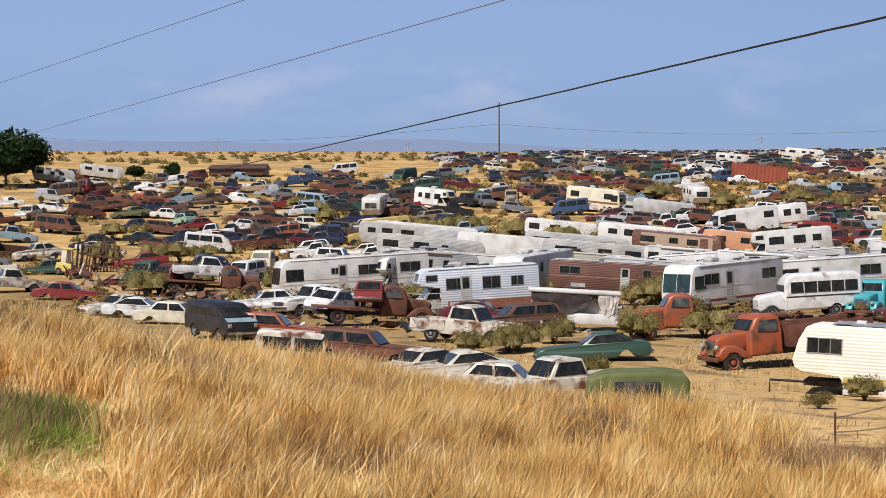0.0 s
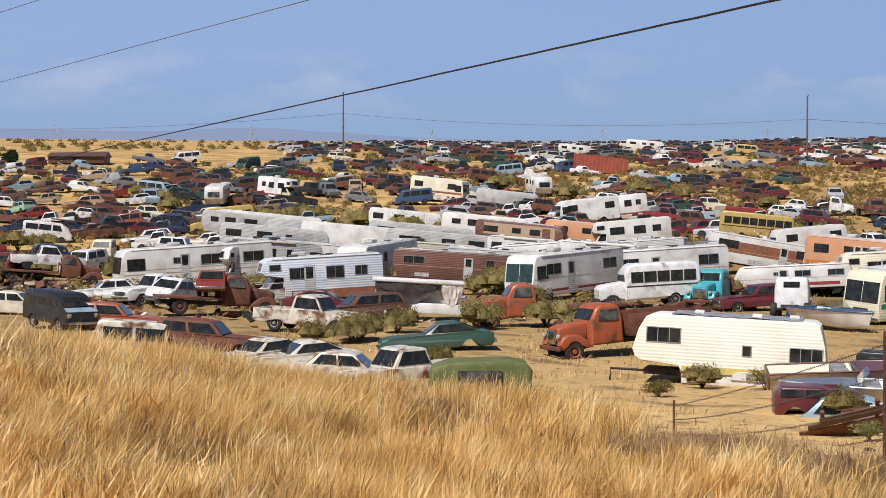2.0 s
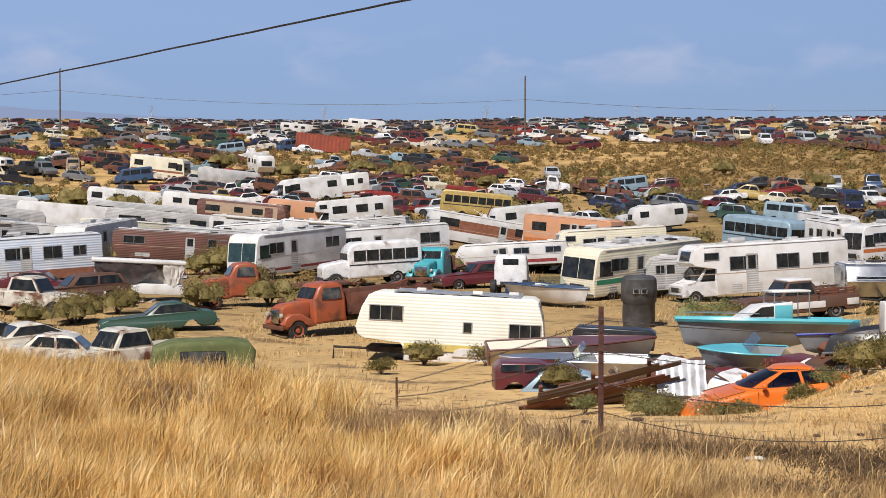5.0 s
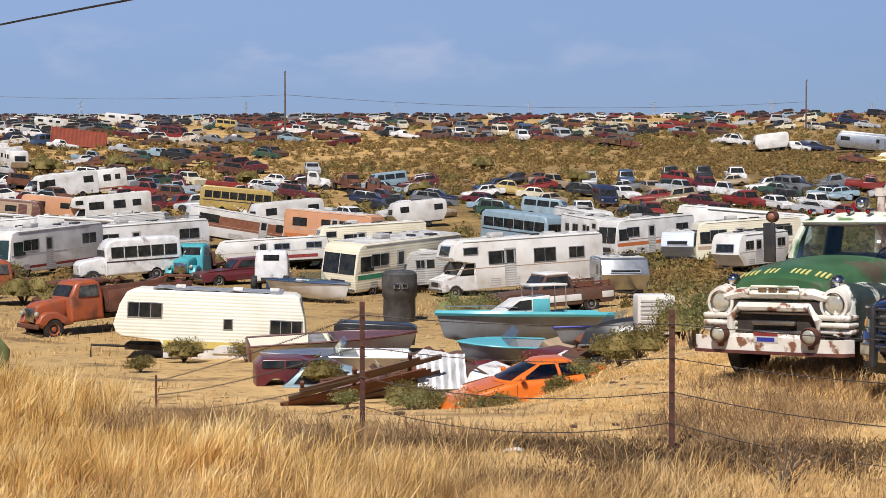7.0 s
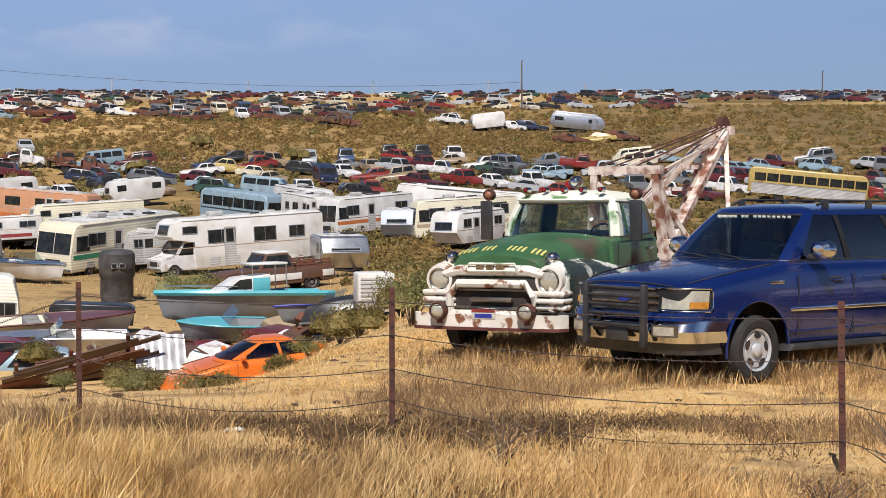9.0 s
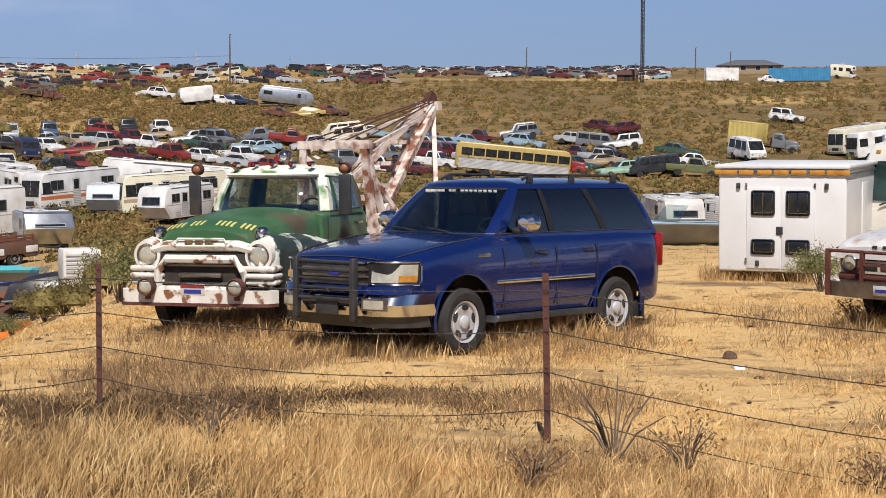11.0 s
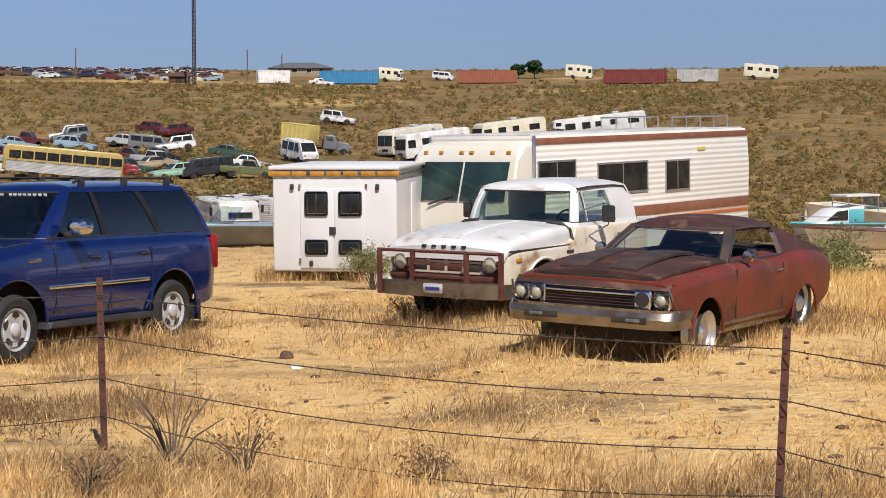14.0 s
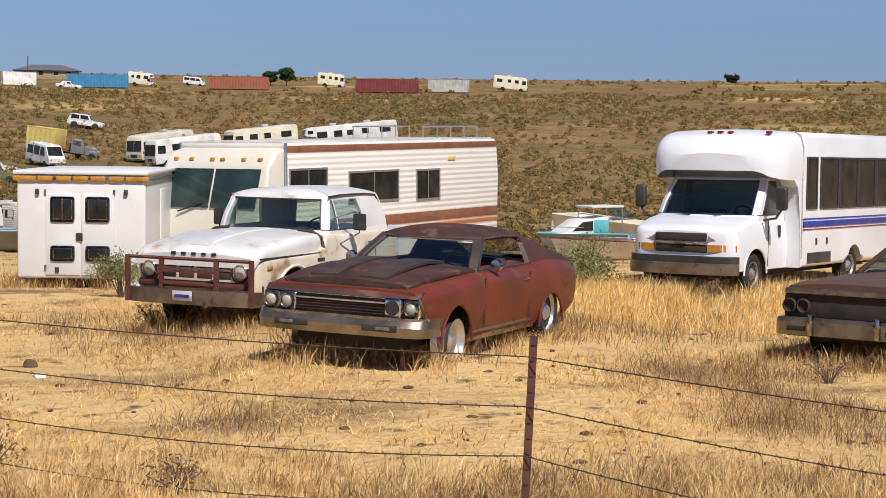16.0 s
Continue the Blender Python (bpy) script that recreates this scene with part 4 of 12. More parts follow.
def bus(az, d, turn, L=9.5, colour="yellow", W=2.35, H=2.9, label="", up=0.0, hood=True, lower=None, seed=2, lean=0.0, n=8):
    ob = thing("bus", stand(az, d, turn, up, 0, lean), label or "old school bus with a row of windows", "bus")
    f, z0 = L / 2, 0.5
    nose = f - (1.5 if hood else 0.2)
    o = [(nose, z0), (nose, H - 0.6), (nose - 0.2, H - 0.15), (nose - 0.6, H), (-f + 0.4, H), (-f + 0.1, H - 0.2), (-f, H - 0.5), (-f, z0 + 0.05)] + list(reversed(arch(-L * 0.24, 0.5, z0)))
    part("body", shell(o, W / 2, 0.16, 3), PAINTS[colour], ob)
    if hood:
        o = [(f, 0.55), (f, 1.2), (f - 0.2, 1.42), (nose - 0.1, 1.6), (nose - 0.1, 0.55)] + list(reversed(arch(f - 0.75, 0.45, 0.55)))
        part("hood", shell(o, 0.95, 0.1, 3), PAINTS[colour], ob)
        for s in (1, -1):
            part("headlight", box((f - 0.04, s * 0.68 - 0.1, 0.85), (f + 0.03, s * 0.68 + 0.1, 1.05), 0.03), LAMP, ob)
    ws = [(nose, W / 2, 1.6), (nose, -W / 2, 1.6), (nose, -W / 2, H - 0.6), (nose, W / 2, H - 0.6)]
    for a, b in ((0.06, 0.49), (0.51, 0.94)):
        part("windscreen", pane(facet(ws, a, b, 0.05, 0.98, 0.01)), GLASS, ob)
    part("front_bumper", box((f, -W / 2 + 0.1, 0.45), (f + 0.1, W / 2 - 0.1, 0.68), 0.02), PLASTIC, ob)
    flank_windows(ob, L, W, z0, H, [(0.05 + (nose + f - 0.6) / L * k / n, 0.04 + (nose + f - 0.6) / L * (k + 1) / n, 0.48, 0.78) for k in range(n)], GLASS, PLASTIC, 0)
    flank_stripe(ob, L, W, z0, H, 0.03, 0.98 * (nose + f) / L, 0.36, 0.40, PLASTIC)
    if lower:
        flank_stripe(ob, L, W, z0, H, 0.03, 0.98 * (nose + f) / L, 0.0, 0.40, lower)
    for x in (-L * 0.24, f - 0.75 if hood else f * 0.6):
        for s in (1, -1):
            wheel(ob, x, s * (W / 2 - 0.18), 0.45, 0.26, side=s, detail=14)
    return ob


def van(colour, az, d, turn, L=4.8, H=2.0, W=1.95, label="", up=0.0, lean=0.0, wheels=True):
    ob = thing("van", stand(az, d, turn, up - (0 if wheels else 0.3), 0, lean), label or f"{WORDS.get(colour, colour)} junked van in dry grass", "van", "junked cars on the hillside")
    f = L / 2

    def body():
        o = [(f, 0.35), (f + 0.02, 0.6), (f - 0.02, 1.0), (f - 0.35, 1.15), (f - 0.95, H - 0.12), (f - 1.3, H), (-f + 0.2, H), (-f + 0.03, H - 0.15), (-f, 1.0), (-f, 0.4)] + list(reversed(arch(-L * 0.28, 0.4, 0.36))) + list(reversed(arch(L * 0.3, 0.4, 0.36)))
        return shell(o, W / 2, 0.08, 3, lambda x, y, z: (x, y * (1 - 0.10 * max(0, z - 1.1)), z))
    shared("body", ("van", L, H, W), body, PAINTS[colour], ob)
    k = 1 - 0.10 * (H - 0.3 - 1.1)
    ws = [(f - 0.39, W / 2 * 0.98, 1.2), (f - 0.39, -W / 2 * 0.98, 1.2), (f - 0.93, -W / 2 * k, H - 0.15), (f - 0.93, W / 2 * k, H - 0.15)]
    shared("windscreen", ("van_ws", L, H, W), lambda: pane(facet(ws, 0.06, 0.94, 0.04, 0.95, 0.012)), GLASS, ob)
    for s in (1, -1):
        for i, (a, b) in enumerate(((0.60, 0.80), (0.33, 0.57), (0.06, 0.30))):
            x0, x1 = -f + L * a, -f + L * b
            q = [(x0, -W / 2 * 0.985, 1.2), (x1, -W / 2 * 0.985, 1.2), (x1 - (0.25 if i == 0 else 0), -W / 2 * k, H - 0.25), (x0, -W / 2 * k, H - 0.25)]
            if s > 0:
                q = [(x, -y, z) for x, y, z in (q[1], q[0], q[3], q[2])]
            shared("side_window", ("van_sw", L, H, W, s, i), lambda: pane(facet(q, 0, 1, 0, 1, 0.012)), GLASS, ob)
        shared("headlight", ("van_hl", L, s), lambda: box((f - 0.03, s * 0.72 - 0.1, 0.72), (f + 0.04, s * 0.72 + 0.1, 0.92), 0.02), LAMP, ob)
        if wheels:
            for x in (-L * 0.28, L * 0.3):
                if d > 130:
                    shared("wheel", ("far_wheel", 0.34), lambda: lathe([(0.24, -0.1), (0.34, -0.08), (0.34, 0.08), (0.2, 0.1)], 8), RUBBER, ob, m=pose(x, s * (W / 2 - 0.14), 0.34))
                    continue
                wheel(ob, x, s * (W / 2 - 0.14), 0.34, 0.2, side=s, detail=12)
    shared("front_bumper", ("van_bumper", L), lambda: box((f, -W / 2 + 0.05, 0.4), (f + 0.12, W / 2 - 0.05, 0.55), 0.03), CHROME, ob)
    return ob


def old_truck(colour, az, d, turn, L=6.4, label="", bed="flat", up=0.0, lean=0.0, bedcol="rust"):
    """A forties truck: round cab, narrow bonnet, pontoon fenders, flat or box bed."""
    ob = thing("old_truck", stand(az, d, turn, up, 0, lean), label or f"{WORDS.get(colour, colour)} old truck with round fenders and a flat bed", "truck")
    f, col = L / 2, PAINTS[colour]
    part("bonnet", shell([(f - 0.15, 0.7), (f - 0.05, 1.0), (f - 0.1, 1.38), (f - 0.35, 1.5), (f - 1.5, 1.58), (f - 1.5, 0.7)], 0.5, 0.16, 3), col, ob)
    o = [(f - 1.45, 0.6), (f - 1.45, 1.58), (f - 1.75, 2.1), (f - 1.95, 2.22), (f - 2.6, 2.24), (f - 2.85, 2.1), (f - 2.95, 1.6), (f - 2.95, 0.6)]
    part("cab", shell(o, 0.9, 0.14, 4, lambda x, y, z: (x, y * (1 - 0.14 * max(0, z - 1.5)), z)), col, ob)
    ws = [(f - 1.46, 0.86, 1.62), (f - 1.46, -0.86, 1.62), (f - 1.74, -0.80, 2.08), (f - 1.74, 0.80, 2.08)]
    part("windscreen", pane(facet(ws, 0.08, 0.92, 0.06, 0.94, 0.012)), GLASS, ob)
    for s in (1, -1):
        q = [(f - 2.8, -0.895, 1.55), (f - 1.75, -0.895, 1.55), (f - 1.9, -0.82, 2.05), (f - 2.75, -0.82, 2.05)]
        if s > 0:
            q = [(x, -y, z) for x, y, z in (q[1], q[0], q[3], q[2])]
        part("side_window", pane(facet(q, 0.05, 0.95, 0.05, 0.95, 0.012)), DUSTY_GLASS, ob)
        bm = shell([(f + 0.02, 0.72), (f - 0.12, 1.0), (f - 0.4, 1.14), (f - 0.85, 1.1), (f - 1.25, 0.85), (f - 1.55, 0.55)] + list(reversed(arch(f - 0.65, 0.45, 0.5)))[:], 0.21, 0.08, 3)
        bmesh.ops.translate(bm, verts=bm.verts, vec=(0, s * 0.72, 0))
        part("fender", bm, col, ob)
        part("headlight", box((f - 0.12, s * 0.66 - 0.1, 0.98), (f + 0.05, s * 0.66 + 0.1, 1.18), 0.07, 3), LAMP, ob)
        wheel(ob, f - 0.65, s * 0.8, 0.42, 0.22, side=s, hub=col, detail=14)
        wheel(ob, -f + 1.2, s * 0.85, 0.44, 0.3, side=s, hub=col, detail=14)
    part("rear_window", box((f - 2.955, -0.42, 1.66), (f - 2.90, 0.42, 1.98), 0.02), GLASS, ob)
    part("grille", box((f - 0.16, -0.38, 0.72), (f - 0.02, 0.38, 1.3), 0.04), CHROME, ob)
    part("front_bumper", box((f + 0.02, -0.95, 0.5), (f + 0.1, 0.95, 0.68), 0.02), PAINTS["rust"], ob)
    part("chassis", box((-f, -0.4, 0.55), (f - 1.4, 0.4, 0.75)), DARK, ob)
    if bed == "flat":
        part("bed", box((-f, -1.1, 0.85), (f - 3.05, 1.1, 0.98), 0.02), PAINTS[bedcol], ob)
        part("headboard", box((f - 3.12, -1.05, 0.98), (f - 3.05, 1.05, 1.7), 0.02), PAINTS[bedcol], ob)
    elif bed == "box":
        bm = bmesh.new()
        add_box(bm, (-f, -1.1, 0.85), (f - 3.05, 1.1, 0.95))
        for s in (1, -1):
            add_box(bm, (-f, s * 1.08 - 0.04, 0.85), (f - 3.05, s * 1.08 + 0.04, 1.75), 0.02)
        add_box(bm, (f - 3.12, -1.1, 0.85), (f - 3.05, 1.1, 1.85))
        part("bed", bm, PAINTS[bedcol], ob)
    return ob


def box_trailer(name, mat, az, d, turn, L=12.2, H=2.6, W=2.44, label="", up=0.15, category="container", ends=ALU):
    """A corrugated container or van body."""
    ob = thing(name, stand(az, d, turn, up, level=d > 300), label, category)
    bm = bmesh.new()
    n = int(L / 0.30)
    for s in (1, -1):
        vs = []
        for k in range(n * 2 + 1):
            y = s * (W / 2 - (0.04 if (k // 2) % 2 else 0.0))
            x = -L / 2 + L * k / (n * 2)
            vs.append((bm.verts.new((x, y, 0.1)), bm.verts.new((x, y, H - 0.05))))
        for (a, b), (c, e) in zip(vs, vs[1:]):
            bm.faces.new((a, c, e, b))
    part("side_wall", bm, mat, ob)
    part("roof", box((-L / 2, -W / 2, H - 0.08), (L / 2, W / 2, H), 0.01), mat, ob)
    part("floor", box((-L / 2, -W / 2, 0), (L / 2, W / 2, 0.15), 0.01), mat, ob)
    for s in (1, -1):
        part("end_wall", box((s * (L / 2 - 0.05) - 0.05, -W / 2, 0.1), (s * (L / 2 - 0.05) + 0.05, W / 2, H - 0.05), 0.01), mat, ob)
        for y in (-W / 2 + 0.06, W / 2 - 0.06):
            part("corner_post", box((s * (L / 2 - 0.06) - 0.09, y - 0.09, 0), (s * (L / 2 - 0.06) + 0.09, y + 0.09, H), 0.01), mat, ob)
    return ob

# ---- grass ----
GRID_AZ = np.arange(-34, 72.01, 0.5)
GRID_D = np.geomspace(6.0, 700.0, 320)
GRID_Z = np.array([[ground_polar(a, d) for d in GRID_D] for a in GRID_AZ])


def ground_many(az, d):
    u = np.clip((az - GRID_AZ[0]) / 0.5, 0, len(GRID_AZ) - 1.001)
    v = np.clip(np.log(d / GRID_D[0]) / np.log(GRID_D[-1] / GRID_D[0]) * (len(GRID_D) - 1), 0, len(GRID_D) - 1.001)
    i, j = u.astype(int), v.astype(int)
    fu, fv = u - i, v - j
    return (GRID_Z[i, j] * (1 - fu) + GRID_Z[i + 1, j] * fu) * (1 - fv) + (GRID_Z[i, j + 1] * (1 - fu) + GRID_Z[i + 1, j + 1] * fu) * fv


def ribbon_mesh(name, base, height, width, lean, mat, head=1.0, fine=True):
    """Bent blades with a seed head, all in one mesh: base (n, 3), height (n), width (n), lean (n, 2)."""
    n = len(base)
    ang = np.random.uniform(0, math.pi, n)
    side = np.stack([np.cos(ang), np.sin(ang), np.zeros(n)], 1)
    steps = ((0.0, 1.0), (0.5, 0.8), (0.8, head), (1.0, 0.0)) if fine else ((0.0, 1.0), (0.55, head), (1.0, 0.0))
    vs = []
    for s, w in steps:
        mid = base + np.stack([lean[:, 0] * s * s * height, lean[:, 1] * s * s * height, s * height * (1 - 0.25 * s * np.hypot(lean[:, 0], lean[:, 1]))], 1)
        if w:
            vs += [mid - side * (width * w / 2)[:, None], mid + side * (width * w / 2)[:, None]]
        else:
            vs.append(mid)
    verts = np.stack(vs, 1).reshape(-1, 3)
    k = np.arange(n)[:, None] * (7 if fine else 5)
    quads = np.concatenate([k + np.array([[0, 1, 3, 2]]), k + np.array([[2, 3, 5, 4]])], 0) if fine else k + np.array([[0, 1, 3, 2]])
    tris = k + np.array([[4, 5, 6]] if fine else [[2, 3, 4]])
    me = bpy.data.meshes.new(name)
    loops = np.concatenate([quads.ravel(), tris.ravel()])
    starts = np.concatenate([np.arange(len(quads)) * 4, len(quads) * 4 + np.arange(len(tris)) * 3])
    me.vertices.add(len(verts)), me.loops.add(len(loops)), me.polygons.add(len(starts))
    me.vertices.foreach_set("co", verts.ravel())
    me.loops.foreach_set("vertex_index", loops)
    me.polygons.foreach_set("loop_start", starts)
    me.update(calc_edges=True)
    me.validate()
    me.materials.append(mat)
    return me


def grass(name, label, count, az0, az1, d0, d1, h0, h1, w, mat, clump=0.16, per=26, head=1.4, wind=(0.25, 0.1), keep=None, category="grass", spread=0.35):
    rng = np.random.default_rng(len(name) * 17 + int(abs(d0) * 10) + count)
    nc = max(1, count // per)
    ca = rng.uniform(az0, az1, nc)
    cd = np.sqrt(rng.uniform(d0 ** 2, d1 ** 2, nc))
    if keep is not None:
        ok = rng.uniform(0, 1, nc) < np.array([keep(a, d) for a, d in zip(ca, cd)])
        ca, cd = ca[ok], cd[ok]
    drift = np.array([0.5 + 0.5 * noise.noise(Vector((-math.sin(radians(a)) * e * 0.9, math.cos(radians(a)) * e * 0.55, 7.7))) for a, e in zip(ca, cd)])
    ch = rng.uniform(0.7, 1.25, len(ca)) * (0.6 + 0.7 * drift)
    ca, cd, ch = np.repeat(ca, per), np.repeat(cd, per), np.repeat(ch, per)
    x = -np.sin(np.radians(ca)) * cd + rng.normal(0, clump, len(ca))
    y = np.cos(np.radians(ca)) * cd + rng.normal(0, clump, len(ca))
    az, d = np.degrees(np.arctan2(-x, y)), np.hypot(x, y)
    z = ground_many(az, d) - 0.02
    h = rng.uniform(h0, h1, len(x)) * ch
    lean = np.stack([rng.normal(wind[0], spread, len(x)), rng.normal(wind[1], spread, len(x))], 1)
    me = ribbon_mesh(name, np.stack([x, y, z], 1), h, w * rng.uniform(0.6, 1.4, len(x)), lean, mat, head, False)
    tagged(new(name, me), label, category, kind="stuff")


def patch(a, d, s, lo, hi, z=0.0):
    return ease(lo, hi, 0.5 + 0.5 * noise.noise(Vector((-math.sin(radians(a)) * d * s, math.cos(radians(a)) * d * s, z))))


def bank_keep(a, d):
    return (ease(39, 50, a) if d > 16 else ease(29, 38, a)) * (1 - 0.8 * ease(19, 26, d)) * (0.05 + 0.95 * patch(a, d, 0.55, 0.34, 0.54)) * (1 - 0.85 * ease(54, 60, a) * (1 - ease(12.5, 15, d))) * (1 - ease(61.2, 62.6, a) * (1 - ease(15.8, 16.8, d)))


grass("tall_grass", "tall golden dry grass on the roadside bank", 400000, 29, 68, 10.5, 26, 0.24, 0.52, 0.0046, STRAW, 0.075, 34, 2.3, (0.20, 0.04), bank_keep, spread=0.22)
grass("bank_weeds", "brown dry stalks among the bank grass", 120000, 36, 68, 11, 24, 0.22, 0.50, 0.005, BROWN_WEED, 0.18, 30, 1.5, (0.15, 0.05), lambda a, d: patch(a, d, 0.6, 0.48, 0.62, 12) * ease(38, 48, a))
grass("seed_grass", "pale grass with seed heads on the roadside bank", 60000, 47, 68, 11.5, 26, 0.26, 0.56, 0.006, SEED_STRAW, 0.10, 16, 2.6, (0.26, 0.05), lambda a, d: bank_keep(a, d) * ease(47, 55, a), spread=0.3)
grass("flattened_straw", "pale flattened straw at the roadside", 62000, 50, 68, 10.3, 16, 0.06, 0.2, 0.008, SEED_STRAW, 0.2, 24, 1.0, (0.5, 0.1), lambda a, d: 0.8 * ease(54, 59, a), spread=0.9)
grass("fence_grass", "golden dry grass along the wire fence", 80000, 12, 42, 10.2, 15.5, 0.18, 0.40, 0.0045, STUBBLE, 0.15, 24, 1.7, (0.2, 0.05), lambda a, d: (0.12 + 0.88 * patch(a, d, 0.55, 0.36, 0.6, 3)) * (1 - 0.8 * ease(12.8, 15.5, d)) * (0.25 + 0.75 * ease(19, 29, a)))
grass("roadside_grass", "short dry grass and weeds at the roadside", 60000, -30, 20, 10.2, 14.5, 0.10, 0.28, 0.006, STUBBLE, 0.14, 22, 1.4, (0.15, 0.05), lambda a, d: (1 - ease(11.2, 14.5, d)) * (0.1 + 0.9 * patch(a, d, 0.6, 0.38, 0.62, 5)))
grass("dry_weeds", "brown dry weeds along the fence", 120000, -30, 46, 10.5, 20, 0.10, 0.30, 0.006, BROWN_WEED, 0.2, 30, 1.0, (0.0, 0.0), lambda a, d: patch(a, d, 0.4, 0.52 - 0.08 * ease(12, 24, a), 0.66, 9), "weeds", 0.55)
grass("dark_stubble", "dark trampled weeds before the parked trucks", 130000, 8, 34, 11.5, 17, 0.03, 0.12, 0.010, DARK_WEED, 0.22, 22, 1.0, (0, 0), lambda a, d: patch(a, d, 0.5, 0.41, 0.56, 15) * ease(8, 13, a), "weeds", 0.9)
grass("yard_stubble", "pale trampled stubble of the yard", 70000, -30, 38, 13, 44, 0.03, 0.11, 0.012, STUBBLE, 0.25, 20, 1.0, (0.2, 0.0), lambda a, d: 0.2 + 0.8 * patch(a, d, 0.35, 0.3, 0.6, 1), spread=0.9)
grass("straw_litter", "short golden straw lying over the yard", 115000, -28, 27, 12.5, 29, 0.05, 0.16, 0.0075, STRAW_LOW, 0.22, 24, 1.0, (0.3, 0.0), lambda a, d: 0.15 + 0.85 * patch(a, d, 0.45, 0.34, 0.6, 11), spread=1.1)
grass("valley_grass", "dry yellow grass between the wrecks", 32000, 18, 68, 34, 130, 0.12, 0.34, 0.03, STUBBLE, 0.5, 18, 1.2, (0.2, 0.0), lambda a, d: 0.1 + 0.9 * patch(a, d, 0.12, 0.35, 0.6, 2))
grass("green_weeds", "green weeds at the foot of the bank", 6500, 63.2, 67, 13.8, 15.2, 0.10, 0.26, 0.011, GREEN_WEED, 0.15, 24, 1.2, (0, 0), lambda a, d: 0.95, "weeds", 0.5)
grass("green_weeds", "pale green grass shoots in flattened straw", 5200, 57, 67, 10.6, 13.6, 0.08, 0.24, 0.009, GREEN_WEED, 0.2, 24, 1.2, (0, 0), lambda a, d: patch(a, d, 0.6, 0.5, 0.62, 4), "weeds", 0.5)


PARKED = ((-3.89, 21.58, -118.9, 2.6, 1.0), (-6.98, 23.6, -98.6, 2.7, 1.0), (2.73, 24.99, -127.4, 2.8, 1.0), (3.78, 20.25, -123.5, 2.6, 0.95), (12.4, 32.2, -135.5, 3.5, 1.2), (10.36, 20.75, -140, 2.6, 0.95), (-0.06, 33.17, -100.9, 1.7, 1.1))


def round_cars(a, d):
    """One close to the outline of a parked vehicle and under it, else nought."""
    x, y = -math.sin(radians(a)) * d, math.cos(radians(a)) * d
    best = 0.0
    for cx, cy, ang, hl, hw in PARKED:
        c, s = math.cos(radians(ang)), math.sin(radians(ang))
        u, v = abs((x - cx) * c + (y - cy) * s) - hl, abs((y - cy) * c - (x - cx) * s) - hw
        best = max(best, 1 - ease(0.0, 0.5, max(u, v)))
    return best * (0.25 + 0.75 * patch(a, d, 0.9, 0.3, 0.6, 21))


grass("car_grass", "dry grass grown up round the parked vehicles", 170000, -30, 20, 17, 36, 0.12, 0.34, 0.006, STUBBLE, 0.10, 20, 1.6, (0.1, 0.0), round_cars, spread=0.4)
grass("car_weeds", "brown weeds grown up round the parked vehicles", 120000, -30, 20, 17, 36, 0.12, 0.38, 0.005, BROWN_WEED, 0.12, 20, 1.3, (0.0, 0.0), round_cars, "weeds", 0.5)


def clods(count, az0, az1, d0, d1):
    """Dark earth clods and dung lying in the stubble."""
    rnd = random.Random(4)
    bm = bmesh.new()
    for k in range(count):
        x, y, z = spot(rnd.uniform(az0, az1), math.sqrt(rnd.uniform(d0 * d0, d1 * d1)))
        r = rnd.uniform(0.015, 0.045)
        c = bmesh.ops.create_icosphere(bm, subdivisions=1, radius=1.0, matrix=Matrix.Translation((x, y, z + r * 0.15)) @ Matrix.Diagonal((r * rnd.uniform(0.8, 1.8), r, r * 0.7, 1)))
        for v in c["verts"]:
            v.co += Vector((rnd.uniform(-1, 1), rnd.uniform(-1, 1), rnd.uniform(-0.4, 0.4))) * r * 0.25
    me = mesh_of("clods", bm)
    me.materials.append(CLOD)
    tagged(new("clods", me), "dark clods of earth and dung in the stubble", "clods", kind="stuff")


CLOD = material("dark_clod", (0.075, 0.045, 0.028), 0.95, second=(0.13, 0.08, 0.05), scale=20, bump=0.4)
clods(260, -28, 34, 13, 30)


